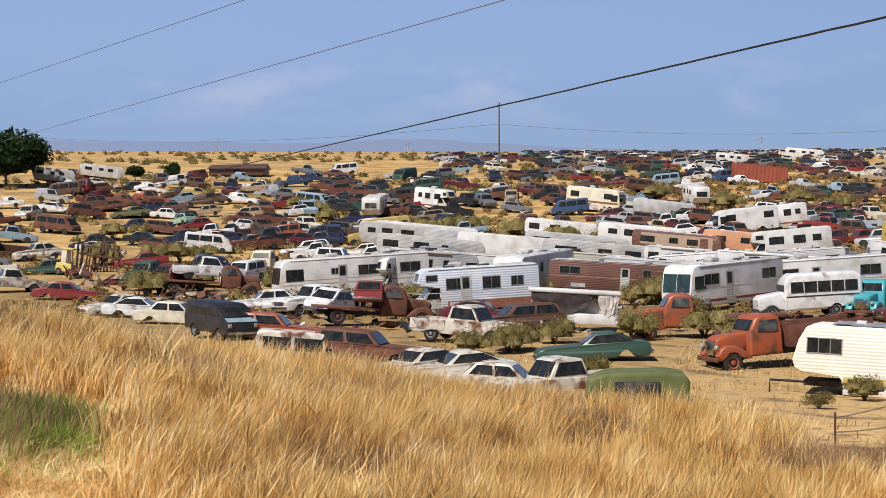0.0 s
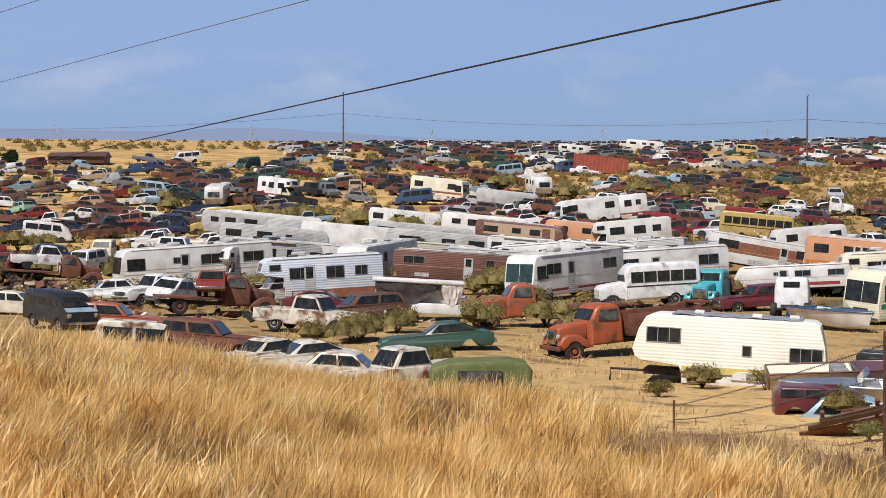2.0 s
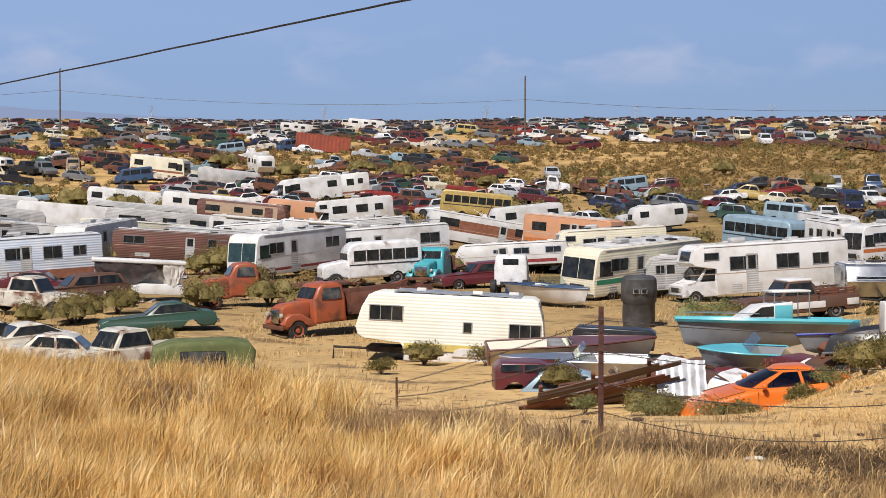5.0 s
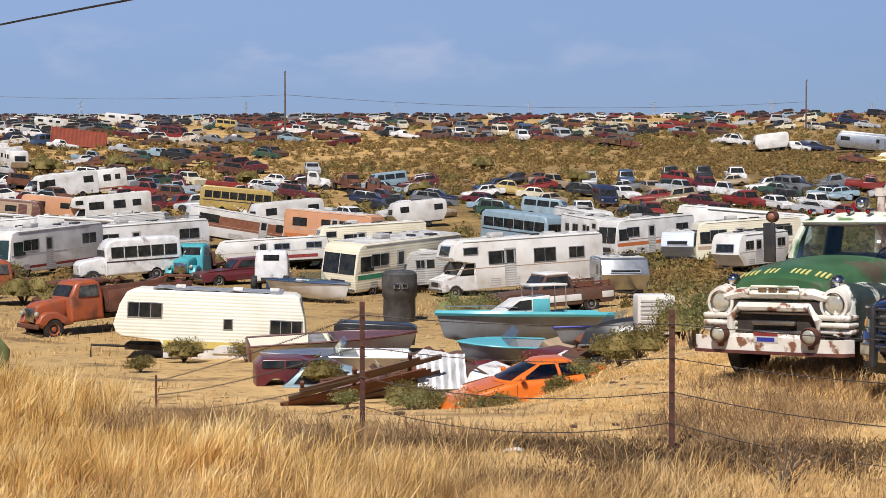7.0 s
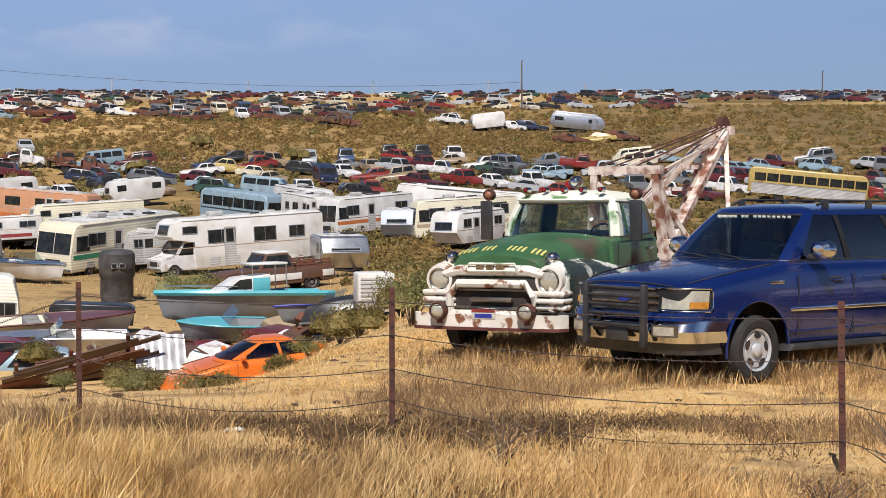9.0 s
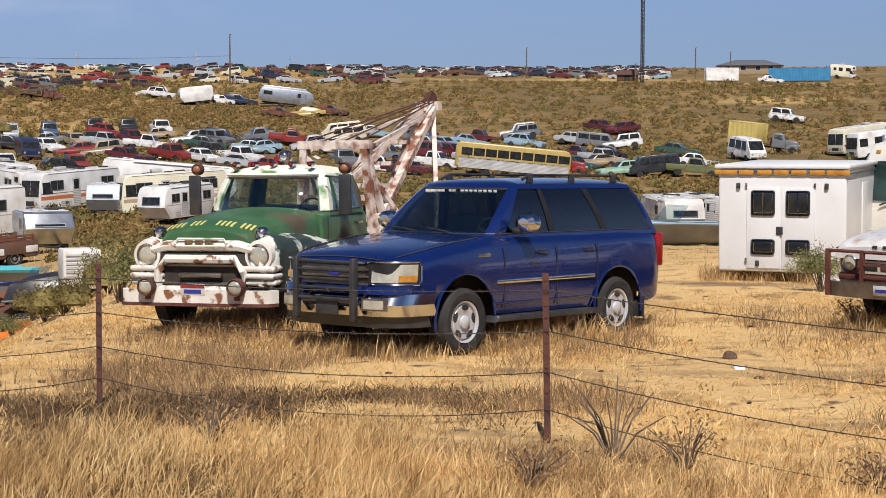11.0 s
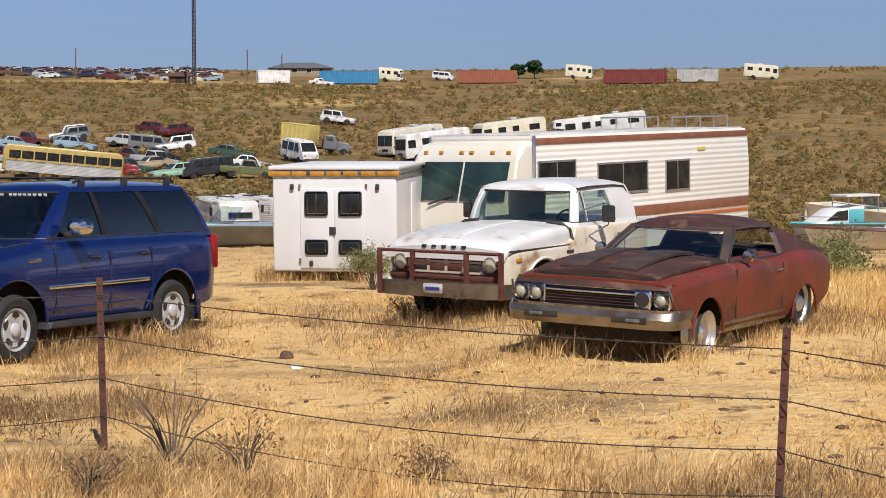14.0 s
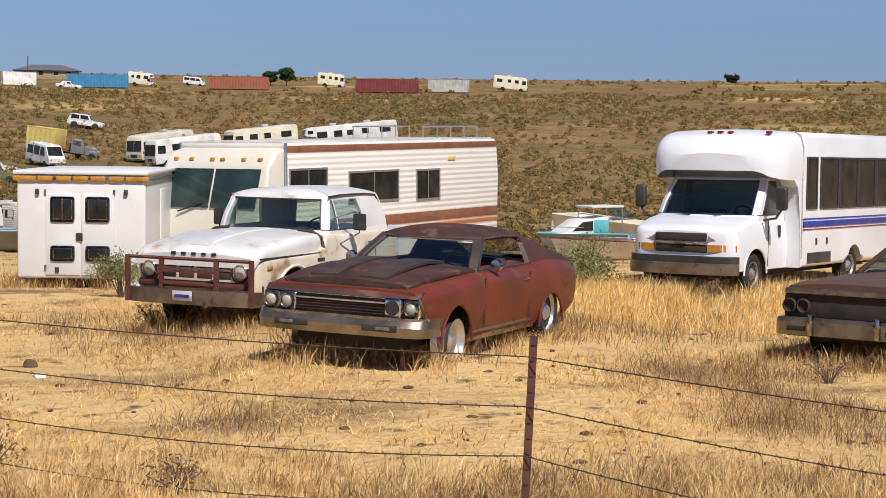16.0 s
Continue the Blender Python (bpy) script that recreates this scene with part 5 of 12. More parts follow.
def leaf_cloud(name, centres, sizes, per, leaf, mat, label, category="bush", kind="stuff", flat=0.7, hearts=True):
    """Clumps of small leaves in one mesh: each clump a rough dome of leaf quads."""
    rng = np.random.default_rng(len(centres) + per)
    c, s = np.repeat(np.array(centres), per, 0), np.repeat(np.array(sizes), per)
    n = len(c)
    d = rng.normal(0, 1, (n, 3))
    d /= np.linalg.norm(d, axis=1)[:, None]
    d[:, 2] = np.abs(d[:, 2])
    r = rng.uniform(0.35, 1.0, n) ** 0.6 * rng.uniform(0.75, 1.1, n)
    p = c + d * (r * s)[:, None] * np.array([1, 1, flat * 1.3])
    a, b = rng.normal(0, 1, (n, 3)), rng.normal(0, 1, (n, 3))
    a /= np.linalg.norm(a, axis=1)[:, None]
    b -= a * (a * b).sum(1)[:, None]
    b /= np.linalg.norm(b, axis=1)[:, None]
    ls = (leaf * rng.uniform(0.6, 1.5, n) * np.clip(s, 0.4, 3) ** 0.5)[:, None]
    verts = np.stack([p - a * ls, p + b * ls * 0.8, p + a * ls], 1).reshape(-1, 3)
    # a low twiggy heart in every clump, so that no light shows through its middle
    k = len(centres) if hearts else 0
    cc, cs = np.array(centres)[:k], np.array(sizes)[:k]
    ang = 2 * np.pi * np.arange(6) / 6
    ring = np.stack([np.cos(ang), np.sin(ang), np.zeros(6)], 1)
    dome = np.concatenate([ring * 0.72, ring * 0.52 + [0, 0, 0.42], [[0, 0, 0.66]]])
    heart = (cc[:, None] + dome[None] * (cs[:, None] * rng.uniform(0.75, 1.0, (k, 13)))[..., None] * np.array([1, 1, flat * 1.3])).reshape(-1, 3)
    tri = [(i, (i + 1) % 6, 6 + (i + 1) % 6) for i in range(6)] + [(i, 6 + (i + 1) % 6, 6 + i) for i in range(6)] + [(6 + i, 6 + (i + 1) % 6, 12) for i in range(6)]
    idx = np.concatenate([np.arange(n * 3), (np.array(tri).ravel()[None] + 13 * np.arange(k)[:, None]).ravel() + n * 3])
    faces = len(idx) // 3
    me = bpy.data.meshes.new(name)
    me.vertices.add(n * 3 + k * 13), me.loops.add(len(idx)), me.polygons.add(faces)
    me.vertices.foreach_set("co", np.concatenate([verts, heart]).ravel())
    me.loops.foreach_set("vertex_index", idx)
    me.polygons.foreach_set("loop_start", np.arange(faces) * 3)
    me.update(calc_edges=True)
    me.materials.append(mat)
    if not label:
        return me
    tagged(new(name, me), label, category, kind=kind)


def brush(seed, count, az0, az1, d0, d1, s0, s1, mat, label, per=60, leaf=0.11, keep=None):
    rnd = random.Random(seed)
    cs, ss = [], []
    while len(cs) < count:
        a, d = rnd.uniform(az0, az1), rnd.uniform(d0, d1)
        if keep and rnd.random() > keep(a, d):
            continue
        x, y, z = spot(a, d)
        cs.append((x, y, z)), ss.append(rnd.uniform(s0, s1))
    leaf_cloud("sagebrush", cs, ss, per, leaf, mat, label)


brush(1, 5200, -30, 24, 100, 345, 0.3, 0.85, DRY_SAGE, "dry brown sagebrush scattered over the hillside", 44, 0.16, lambda a, d: 0.22 + patch(a, d, 0.03, 0.4, 0.6, 1))
brush(2, 4200, -30, 24, 66, 345, 0.3, 0.9, HILL_SAGE, "grey-green sagebrush scattered over the hillside", 52, 0.14, lambda a, d: 0.2 + patch(a, d, 0.03, 0.42, 0.6, 6))
brush(3, 2200, 14, 45, 212, 292, 0.35, 1.0, DRY_SAGE, "dry brown sagebrush on the bare slope", 44, 0.17, lambda a, d: 0.3 + patch(a, d, 0.03, 0.35, 0.6, 2))
brush(4, 900, 20, 68, 112, 420, 0.6, 1.5, SAGE, "grey-green sagebrush among the wrecks", 100, 0.15, lambda a, d: (0.06 + patch(a, d, 0.02, 0.48, 0.62, 3)) * (1 - 0.45 * ease(52, 58, a)))
brush(6, 1000, 24, 68, 100, 300, 0.4, 1.0, DRY_SAGE, "dry brown weeds among the wrecks", 60, 0.14, lambda a, d: 0.1 + patch(a, d, 0.03, 0.45, 0.62, 8))
brush(7, 800, -30, 26, 80, 335, 0.6, 1.35, SAGE, "round olive-green bushes over the hillside", 70, 0.15, lambda a, d: 0.1 + patch(a, d, 0.025, 0.45, 0.62, 14))
brush(5, 900, -30, 68, 330, 900, 0.5, 1.4, DRY_SAGE, "far brown sagebrush towards the horizon", 20, 0.45)


def bush(az, d, size, mat=SAGE, tall=1.0, leaves=2600, leaf=0.056, label="grey-green sagebrush bush in dry grass"):
    ob = thing("bush", stand(az, d, random.Random(az).uniform(0, 360), level=True), label, "bush", "bushes between the wrecks")
    rnd = random.Random(az * 7 + d)
    bm = bmesh.new()
    cs, ss = [], []
    for k in range(16):
        a = rnd.uniform(0, 6.28)
        r = size * rnd.uniform(0.15, 0.75)
        top = (math.cos(a) * r, math.sin(a) * r, size * tall * rnd.uniform(0.45, 0.95))
        add_tube(bm, [(0, 0, -0.05), (top[0] * 0.45, top[1] * 0.45, top[2] * 0.6), top], 0.02 * size, 4, 0.004)
        cs.append((top[0] * 0.9, top[1] * 0.9, top[2] * 0.55)), ss.append(size * rnd.uniform(0.36, 0.6))
    part("stem", bm, STEM, ob)
    me = leaf_cloud("foliage", cs, ss, (leaves if d < 140 else leaves // 2) // 16, leaf, mat, "", flat=1.0, hearts=size > 0.7 and d > 40)
    part("foliage", me, mat, ob)
    return ob


bush(29.4, 76.0, 1.35, GREEN_SAGE, 0.9, label="grey-green sagebrush bush before a camper")
bush(28.4, 77.5, 1.1, GREEN_SAGE, 0.9, label="grey-green sagebrush bush before a camper")
for az, d, z in ((30.9, 43.6, 0.62), (30.2, 44.0, 0.55), (29.1, 43.2, 0.62), (25.2, 43.4, 0.5), (33.0, 45.0, 0.5)):
    bush(az, d, z, GREEN_SAGE, 1.1, 1800, 0.04, "pale grey-green sagebrush among scrap")
bush(-15.4, 31.5, 0.75, GREEN_SAGE, 0.9, label="yellow-green sagebrush bush beside the rusted coupe")
bush(-14.2, 33.5, 0.6, GREEN_SAGE, 0.9, label="yellow-green sagebrush bush beside the rusted coupe")


# ---- poles, wires, far towers ----
def utility_pole(az, d, h, label="bare weathered wooden utility pole"):
    ob = thing("utility_pole", stand(az, d, level=True), label, "utility pole", "poles across the hill")
    part("shaft", tube([(0, 0, -0.3), (0, 0, h * 0.5), (0, 0, h)], 0.17, 8, 0.12), WOOD_POLE, ob)
    part("insulator", tube([(0, 0.15, h - 0.1), (0, 0.15, h + 0.15)], 0.05), PLASTIC, ob)
    return Vector(spot(az, d)) + Vector((0, 0, h))


def wire(name, pts, r, mat, label, sides=5):
    me = mesh_of(name, tube(pts, r, sides))
    me.materials.append(mat)
    tagged(new(name, me), label, "wire")


def hang(a, b, sag, n=16):
    a, b = Vector(a), Vector(b)
    return [a.lerp(b, k / n) - Vector((0, 0, sag * 4 * (k / n) * (1 - k / n))) for k in range(n + 1)]


# pole line over the hill
P1, P2, P3, P4 = utility_pole(49.75, 330, 12.2), utility_pole(34.95, 300, 11.3), utility_pole(18.33, 330, 9.2), utility_pole(8.83, 380, 6.4)
LINE_LOW = Vector((0, 0, -3.9))
for a, b, k in ((P1, P2, LINE_LOW), (P2, P3, LINE_LOW)):
    wire("line_wire", hang(a + k, b + k, 1.6), 0.035, LINE_WIRE, "thin grey line wire between utility poles")
wire("line_wire", hang(Vector(spot(66, 520)) + Vector((0, 0, 6)), P1 + LINE_LOW, 3.0), 0.035, LINE_WIRE, "thin grey line wire between utility poles")

# cables along the road, close overhead
def road_cable(v, d0, h, az0, az1, r, mat, label, lumps=0.0):
    pts = []
    rnd = random.Random(3)
    for k in range(61):
        az = az0 + (az1 - az0) * k / 60
        d = d0 / math.sin(radians(v - az))
        pts.append((-math.sin(radians(az)) * d, math.cos(radians(az)) * d, EYE[2] + h + rnd.uniform(-lumps, lumps)))
    wire("overhead_cable", pts, r, mat, label, 6)


road_cable(67.0, 16.0, 3.78, 20.0, 64.5, 0.023, CABLE, "thick black overhead telephone cable along the road", 0.006)
road_cable(74.8, 18.0, 5.47, 40.0, 71.0, 0.012, LINE_WIRE, "thin grey overhead power wire along the road")
road_cable(78.0, 18.0, 6.77, 45.0, 72.0, 0.011, LINE_WIRE, "thin grey overhead power wire along the road")

# barbed wire fence with steel posts
def fence_post(az, d, h, lean=0.0):
    ob = thing("fence_post", stand(az, d, 0, 0, 0, lean), "rusted steel fence post beside dry grass", "fence post", "fence posts along the road")
    bm = bmesh.new()
    add_box(bm, (-0.006, -0.026, -0.3), (0.006, 0.026, h), 0.002, 1)
    add_box(bm, (-0.03, -0.005, -0.3), (0.0, 0.005, h), 0.001, 1)
    part("post", bm, RUST_STEEL, ob)
    for k in range(10):
        part("stud", box((0.004, -0.012, h - 0.06 - 0.1 * k), (0.014, 0.012, h - 0.045 - 0.1 * k)), RUST_STEEL, ob)
    return Vector(spot(az, d)), h


POSTS = [fence_post(39.1, 41.0, 1.32), fence_post(32.5, 17.7, 1.30), fence_post(22.52, 16.4, 1.30), fence_post(8.1, 14.1, 1.36, 1), fence_post(-13.55, 11.3, 1.33, -2.2), fence_post(-46.0, 9.3, 1.3)]
for (a, ha), (b, hb) in zip(POSTS, POSTS[1:]):
    for k, f in enumerate((0.90, 0.66, 0.42, 0.2)):
        p, q = a + Vector((0.0, -0.02, ha * f)), b + Vector((0.0, -0.02, hb * f))
        pts = hang(p, q, 0.05 + 0.04 * k, 22)
        bm = tube(pts, 0.0042, 4)
        rnd = random.Random(k)
        for i in range(int((q - p).length / 0.13)):
            u = (i + 0.5) / int((q - p).length / 0.13)
            c = p.lerp(q, u) - Vector((0, 0, (0.05 + 0.04 * k) * 4 * u * (1 - u)))
            add_tube(bm, [c + Vector((-0.014, 0.008, 0.014)), c + Vector((0.014, -0.008, -0.014))], 0.0032, 3)
        me = mesh_of("fence_wire", bm)
        me.materials.append(WIRE_STEEL)
        tagged(new("fence_wire", me), "rusted barbed wire strung between steel posts", "wire")
# ---- the vehicles nearest the road ----
def clear_glass(name, tint, gloss=0.9):
    m = bpy.data.materials.new(name)
    m.use_nodes = True
    n, l = m.node_tree.nodes, m.node_tree.links
    t, g, x, f = n.new("ShaderNodeBsdfTransparent"), n.new("ShaderNodeBsdfGlossy"), n.new("ShaderNodeMixShader"), n.new("ShaderNodeMapRange")
    t.inputs[0].default_value = (*tint, 1)
    g.inputs["Roughness"].default_value, g.inputs["Color"].default_value = 0.03, (gloss, gloss, gloss, 1)
    w = n.new("ShaderNodeLayerWeight")
    w.inputs["Blend"].default_value = 0.25
    f.inputs["From Min"].default_value, f.inputs["To Min"].default_value, f.inputs["To Max"].default_value = 0.1, 0.07, 0.5
    l.new(w.outputs["Facing"], f.inputs["Value"])
    l.new(f.outputs[0], x.inputs[0]), l.new(t.outputs[0], x.inputs[1]), l.new(g.outputs[0], x.inputs[2])
    l.new(x.outputs[0], n["Material Output"].inputs["Surface"])
    return m


WINDOW_GLASS = clear_glass("greenish_window_glass", (0.86, 0.92, 0.89))
TINTED_GLASS = clear_glass("tinted_window_glass", (0.30, 0.33, 0.36))
CAR_GLASS = clear_glass("blue_grey_windscreen_glass", (0.74, 0.82, 0.79))
SMOKE_GLASS = clear_glass("smoked_window_glass", (0.52, 0.56, 0.57))
BLUE_PAINT = material("metallic_blue_paint", (0.005, 0.019, 0.115), 0.22, 0.35, second=(0.006, 0.022, 0.13), scale=1.5, coat=1.0, bump=0.02, bump_scale=90)
TOW_GREEN = material("worn_green_paint", (0.035, 0.10, 0.04), 0.4, second=(0.06, 0.14, 0.06), scale=2.0, rust=(0.085, 0.06, 0.04), rust_scale=1.3, rust_lo=0.55, rust_hi=0.66, bump=0.1, bump_scale=30)
TOW_WHITE = material("chipped_white_paint", (0.72, 0.69, 0.62), 0.5, second=(0.60, 0.55, 0.47), scale=2.5, rust=(0.20, 0.085, 0.04), rust_scale=6.0, rust_lo=0.56, rust_hi=0.64, bump=0.1, bump_scale=30)
TOW_ROOF = material("peeling_cream_green_paint", (0.70, 0.70, 0.58), 0.55, second=(0.12, 0.22, 0.09), scale=2.2, lo=0.55, hi=0.63, rust=RUST, rust_scale=3, rust_lo=0.66, rust_hi=0.8)
TOW_FENDER = material("peeling_dark_green_paint", (0.03, 0.045, 0.04), 0.4, second=(0.66, 0.66, 0.58), scale=2.6, lo=0.50, hi=0.54, rust=RUST, rust_scale=4, rust_lo=0.66, rust_hi=0.8)
BOOM_PAINT = material("chipped_pinkish_white_paint", (0.62, 0.50, 0.42), 0.6, second=(0.70, 0.62, 0.54), scale=3.0, rust=(0.20, 0.075, 0.04), rust_scale=4.0, rust_lo=0.48, rust_hi=0.62, bump=0.15, bump_scale=30)
PICKUP_WHITE = material("old_white_truck_paint", (0.71, 0.70, 0.685), 0.35, second=(0.60, 0.585, 0.55), scale=1.4, rust=(0.30, 0.17, 0.09), rust_scale=2.6, rust_lo=0.60, rust_hi=0.78, coat=0.3, bump=0.05)
PICKUP_CREAM = material("yellowed_white_truck_paint", (0.68, 0.63, 0.53), 0.4, second=(0.56, 0.47, 0.34), scale=1.6, rust=(0.26, 0.14, 0.07), rust_scale=3.2, rust_lo=0.58, rust_hi=0.72, coat=0.2, bump=0.05)
GUARD_RUST = material("rusted_red_steel", (0.085, 0.022, 0.016), 0.75, second=(0.13, 0.045, 0.03), scale=6, bump=0.3)
COUPE_RED = material("oxidised_red_paint", (0.17, 0.032, 0.018), 0.42, second=(0.115, 0.028, 0.018), scale=1.5, rust=(0.13, 0.062, 0.038), rust_scale=2.6, rust_lo=0.55, rust_hi=0.66, bump=0.12, bump_scale=35, spec=0.3)
COUPE_RUST = material("rusted_roof_steel", (0.075, 0.028, 0.019), 0.6, second=(0.035, 0.017, 0.014), scale=2.5, rust=(0.15, 0.08, 0.055), rust_scale=3.5, rust_lo=0.58, rust_hi=0.74, bump=0.2, bump_scale=35)
COUPE_BLACK = material("faded_black_stripe", (0.03, 0.024, 0.022), 0.6, second=(0.07, 0.04, 0.03), scale=4)
MATTE_CHROME = material("dull_tan_chrome", (0.33, 0.29, 0.24), 0.33, 0.85, second=(0.20, 0.165, 0.125), scale=4, rust=RUST, rust_scale=6, rust_lo=0.62, rust_hi=0.78)
BRIGHT_CHROME = material("bright_chrome", (0.72, 0.72, 0.72), 0.12, 1.0, second=(0.6, 0.6, 0.6), scale=5)
ALLOY = material("silver_alloy", (0.58, 0.585, 0.60), 0.25, 0.25, second=(0.50, 0.50, 0.51), scale=5)
SMOKE_LAMP = material("grey_headlamp_glass", (0.10, 0.10, 0.10), 0.06, second=(0.2, 0.2, 0.2), scale=8)
BUS_WHITE = material("glossy_white_fibreglass", (0.73, 0.75, 0.79), 0.3, second=(0.66, 0.68, 0.71), scale=0.8, coat=0.4)
BOX_WHITE = material("ambulance_white_panel", (0.70, 0.70, 0.69), 0.4, second=(0.63, 0.625, 0.61), scale=0.9, rust=DUST, rust_scale=1.2, rust_lo=0.66, rust_hi=0.95)
MH_RIB = material("ribbed_cream_siding", (0.71, 0.69, 0.64), 0.42, second=(0.70, 0.67, 0.60), scale=0.8, rust=DUST, rust_scale=1.0, rust_lo=0.62, rust_hi=0.95, ribs=0.22, rib_pitch=0.11)
MH_FRONT = material("cream_fibreglass", (0.66, 0.63, 0.56), 0.4, second=(0.66, 0.61, 0.50), scale=1.0, rust=DUST, rust_scale=1.0, rust_lo=0.64, rust_hi=0.95)
GOLD_PAINT = material("hand_painted_yellow", (0.52, 0.50, 0.17), 0.6, second=(0.55, 0.5, 0.15), scale=9)
SEAT = material("grey_vinyl_seat", (0.20, 0.20, 0.20), 0.7, second=(0.26, 0.25, 0.24), scale=5)


def put(x, y, angle, z=0.0, tip=0.0, lean=0.0):
    return pose(x, y, z, 0, 0, angle) @ pose(0, 0, 0, lean, tip, 0)


def curve(pts):
    """A smooth line through (x, z) pairs, without overshoot."""
    pts = sorted(pts)
    xs, zs = [p[0] for p in pts], [p[1] for p in pts]
    sl = [(zs[i + 1] - zs[i]) / (xs[i + 1] - xs[i]) for i in range(len(xs) - 1)]
    tg = [sl[0]] + [0.0 if p * q <= 0 else 2 * p * q / (p + q) for p, q in zip(sl, sl[1:])] + [sl[-1]]

    def f(x):
        if x <= xs[0]:
            return zs[0]
        for i in range(len(sl)):
            if x <= xs[i + 1]:
                h = xs[i + 1] - xs[i]
                u = (x - xs[i]) / h
                return (zs[i] * (1 + 2 * u) * (1 - u) ** 2 + tg[i] * h * u * (1 - u) ** 2 + zs[i + 1] * u * u * (3 - 2 * u) + tg[i + 1] * h * u * u * (u - 1))
        return zs[-1]
    return f


def loft(L0, L1, bottom, top, half, r=0.08, crown=0.02, low=0.08, high=0.06, zmid=0.75, step=0.055, levels=7, across=8):
    """A car body: section after section along x, flanks bellied at zmid, rounded shoulders, crowned top, open below."""
    bm = bmesh.new()
    n = max(8, int((L1 - L0) / step))
    rows = []
    for i in range(n + 1):
        x = L0 + (L1 - L0) * i / n
        zb, zt, w = bottom(x), top(x), half(x)
        zb = min(zb, zt - r - 0.03)

        def flank(z):
            k = z - zmid
            return w * (1 - (low if k < 0 else high) * min(1.0, abs(k) / 0.5) ** 2)
        sec = [(flank(zb + (zt - r - zb) * k / levels), zb + (zt - r - zb) * k / levels) for k in range(levels + 1)]
        ye = flank(zt - r)
        for k in (1, 2, 3):
            a = math.pi / 2 * k / 3
            sec.append((ye - r + r * math.cos(a), zt - r + r * math.sin(a)))
        yt = ye - r
        for k in range(1, across):
            y = yt - 2 * yt * k / across
            sec.append((y, zt + crown * (1 - (y / yt) ** 2)))
        m = len(sec)
        left = sec[:levels + 4]
        full = left + sec[levels + 4:] + [(-y, z) for y, z in reversed(left)]
        rows.append([bm.verts.new((x, y, z)) for y, z in full])
    k = len(rows[0])
    for a, b in zip(rows, rows[1:]):
        for j in range(k - 1):
            bm.faces.new((a[j], a[j + 1], b[j + 1], b[j]))
    bm.faces.new(rows[0]), bm.faces.new(list(reversed(rows[-1])))
    return bm


def arched(clear, wheels):
    """Lower edge with round wheel openings: wheels as (x, z, radius)."""
    def f(x):
        z = clear(x) if callable(clear) else clear
        for xa, za, R in wheels:
            if abs(x - xa) < R:
                z = max(z, za + math.sqrt(R * R - (x - xa) ** 2))
        return z
    return f


def beam(bm, a, b, w, h=None):
    """A bar of rectangular section from a to b."""
    a, b = Vector(a), Vector(b)
    d = (b - a).normalized()
    s = d.cross(Vector((0, 0, 1)) if abs(d.z) < 0.95 else Vector((1, 0, 0))).normalized() * (w / 2)
    u = d.cross(s).normalized() * ((h or w) / 2)
    lo = [bm.verts.new(a + i * s + j * u) for i, j in ((-1, -1), (1, -1), (1, 1), (-1, 1))]
    hi = [bm.verts.new(b + i * s + j * u) for i, j in ((-1, -1), (1, -1), (1, 1), (-1, 1))]
    bm.faces.new(lo), bm.faces.new(list(reversed(hi)))
    for k in range(4):
        bm.faces.new((lo[k], hi[k], hi[(k + 1) % 4], lo[(k + 1) % 4]))
    return bm


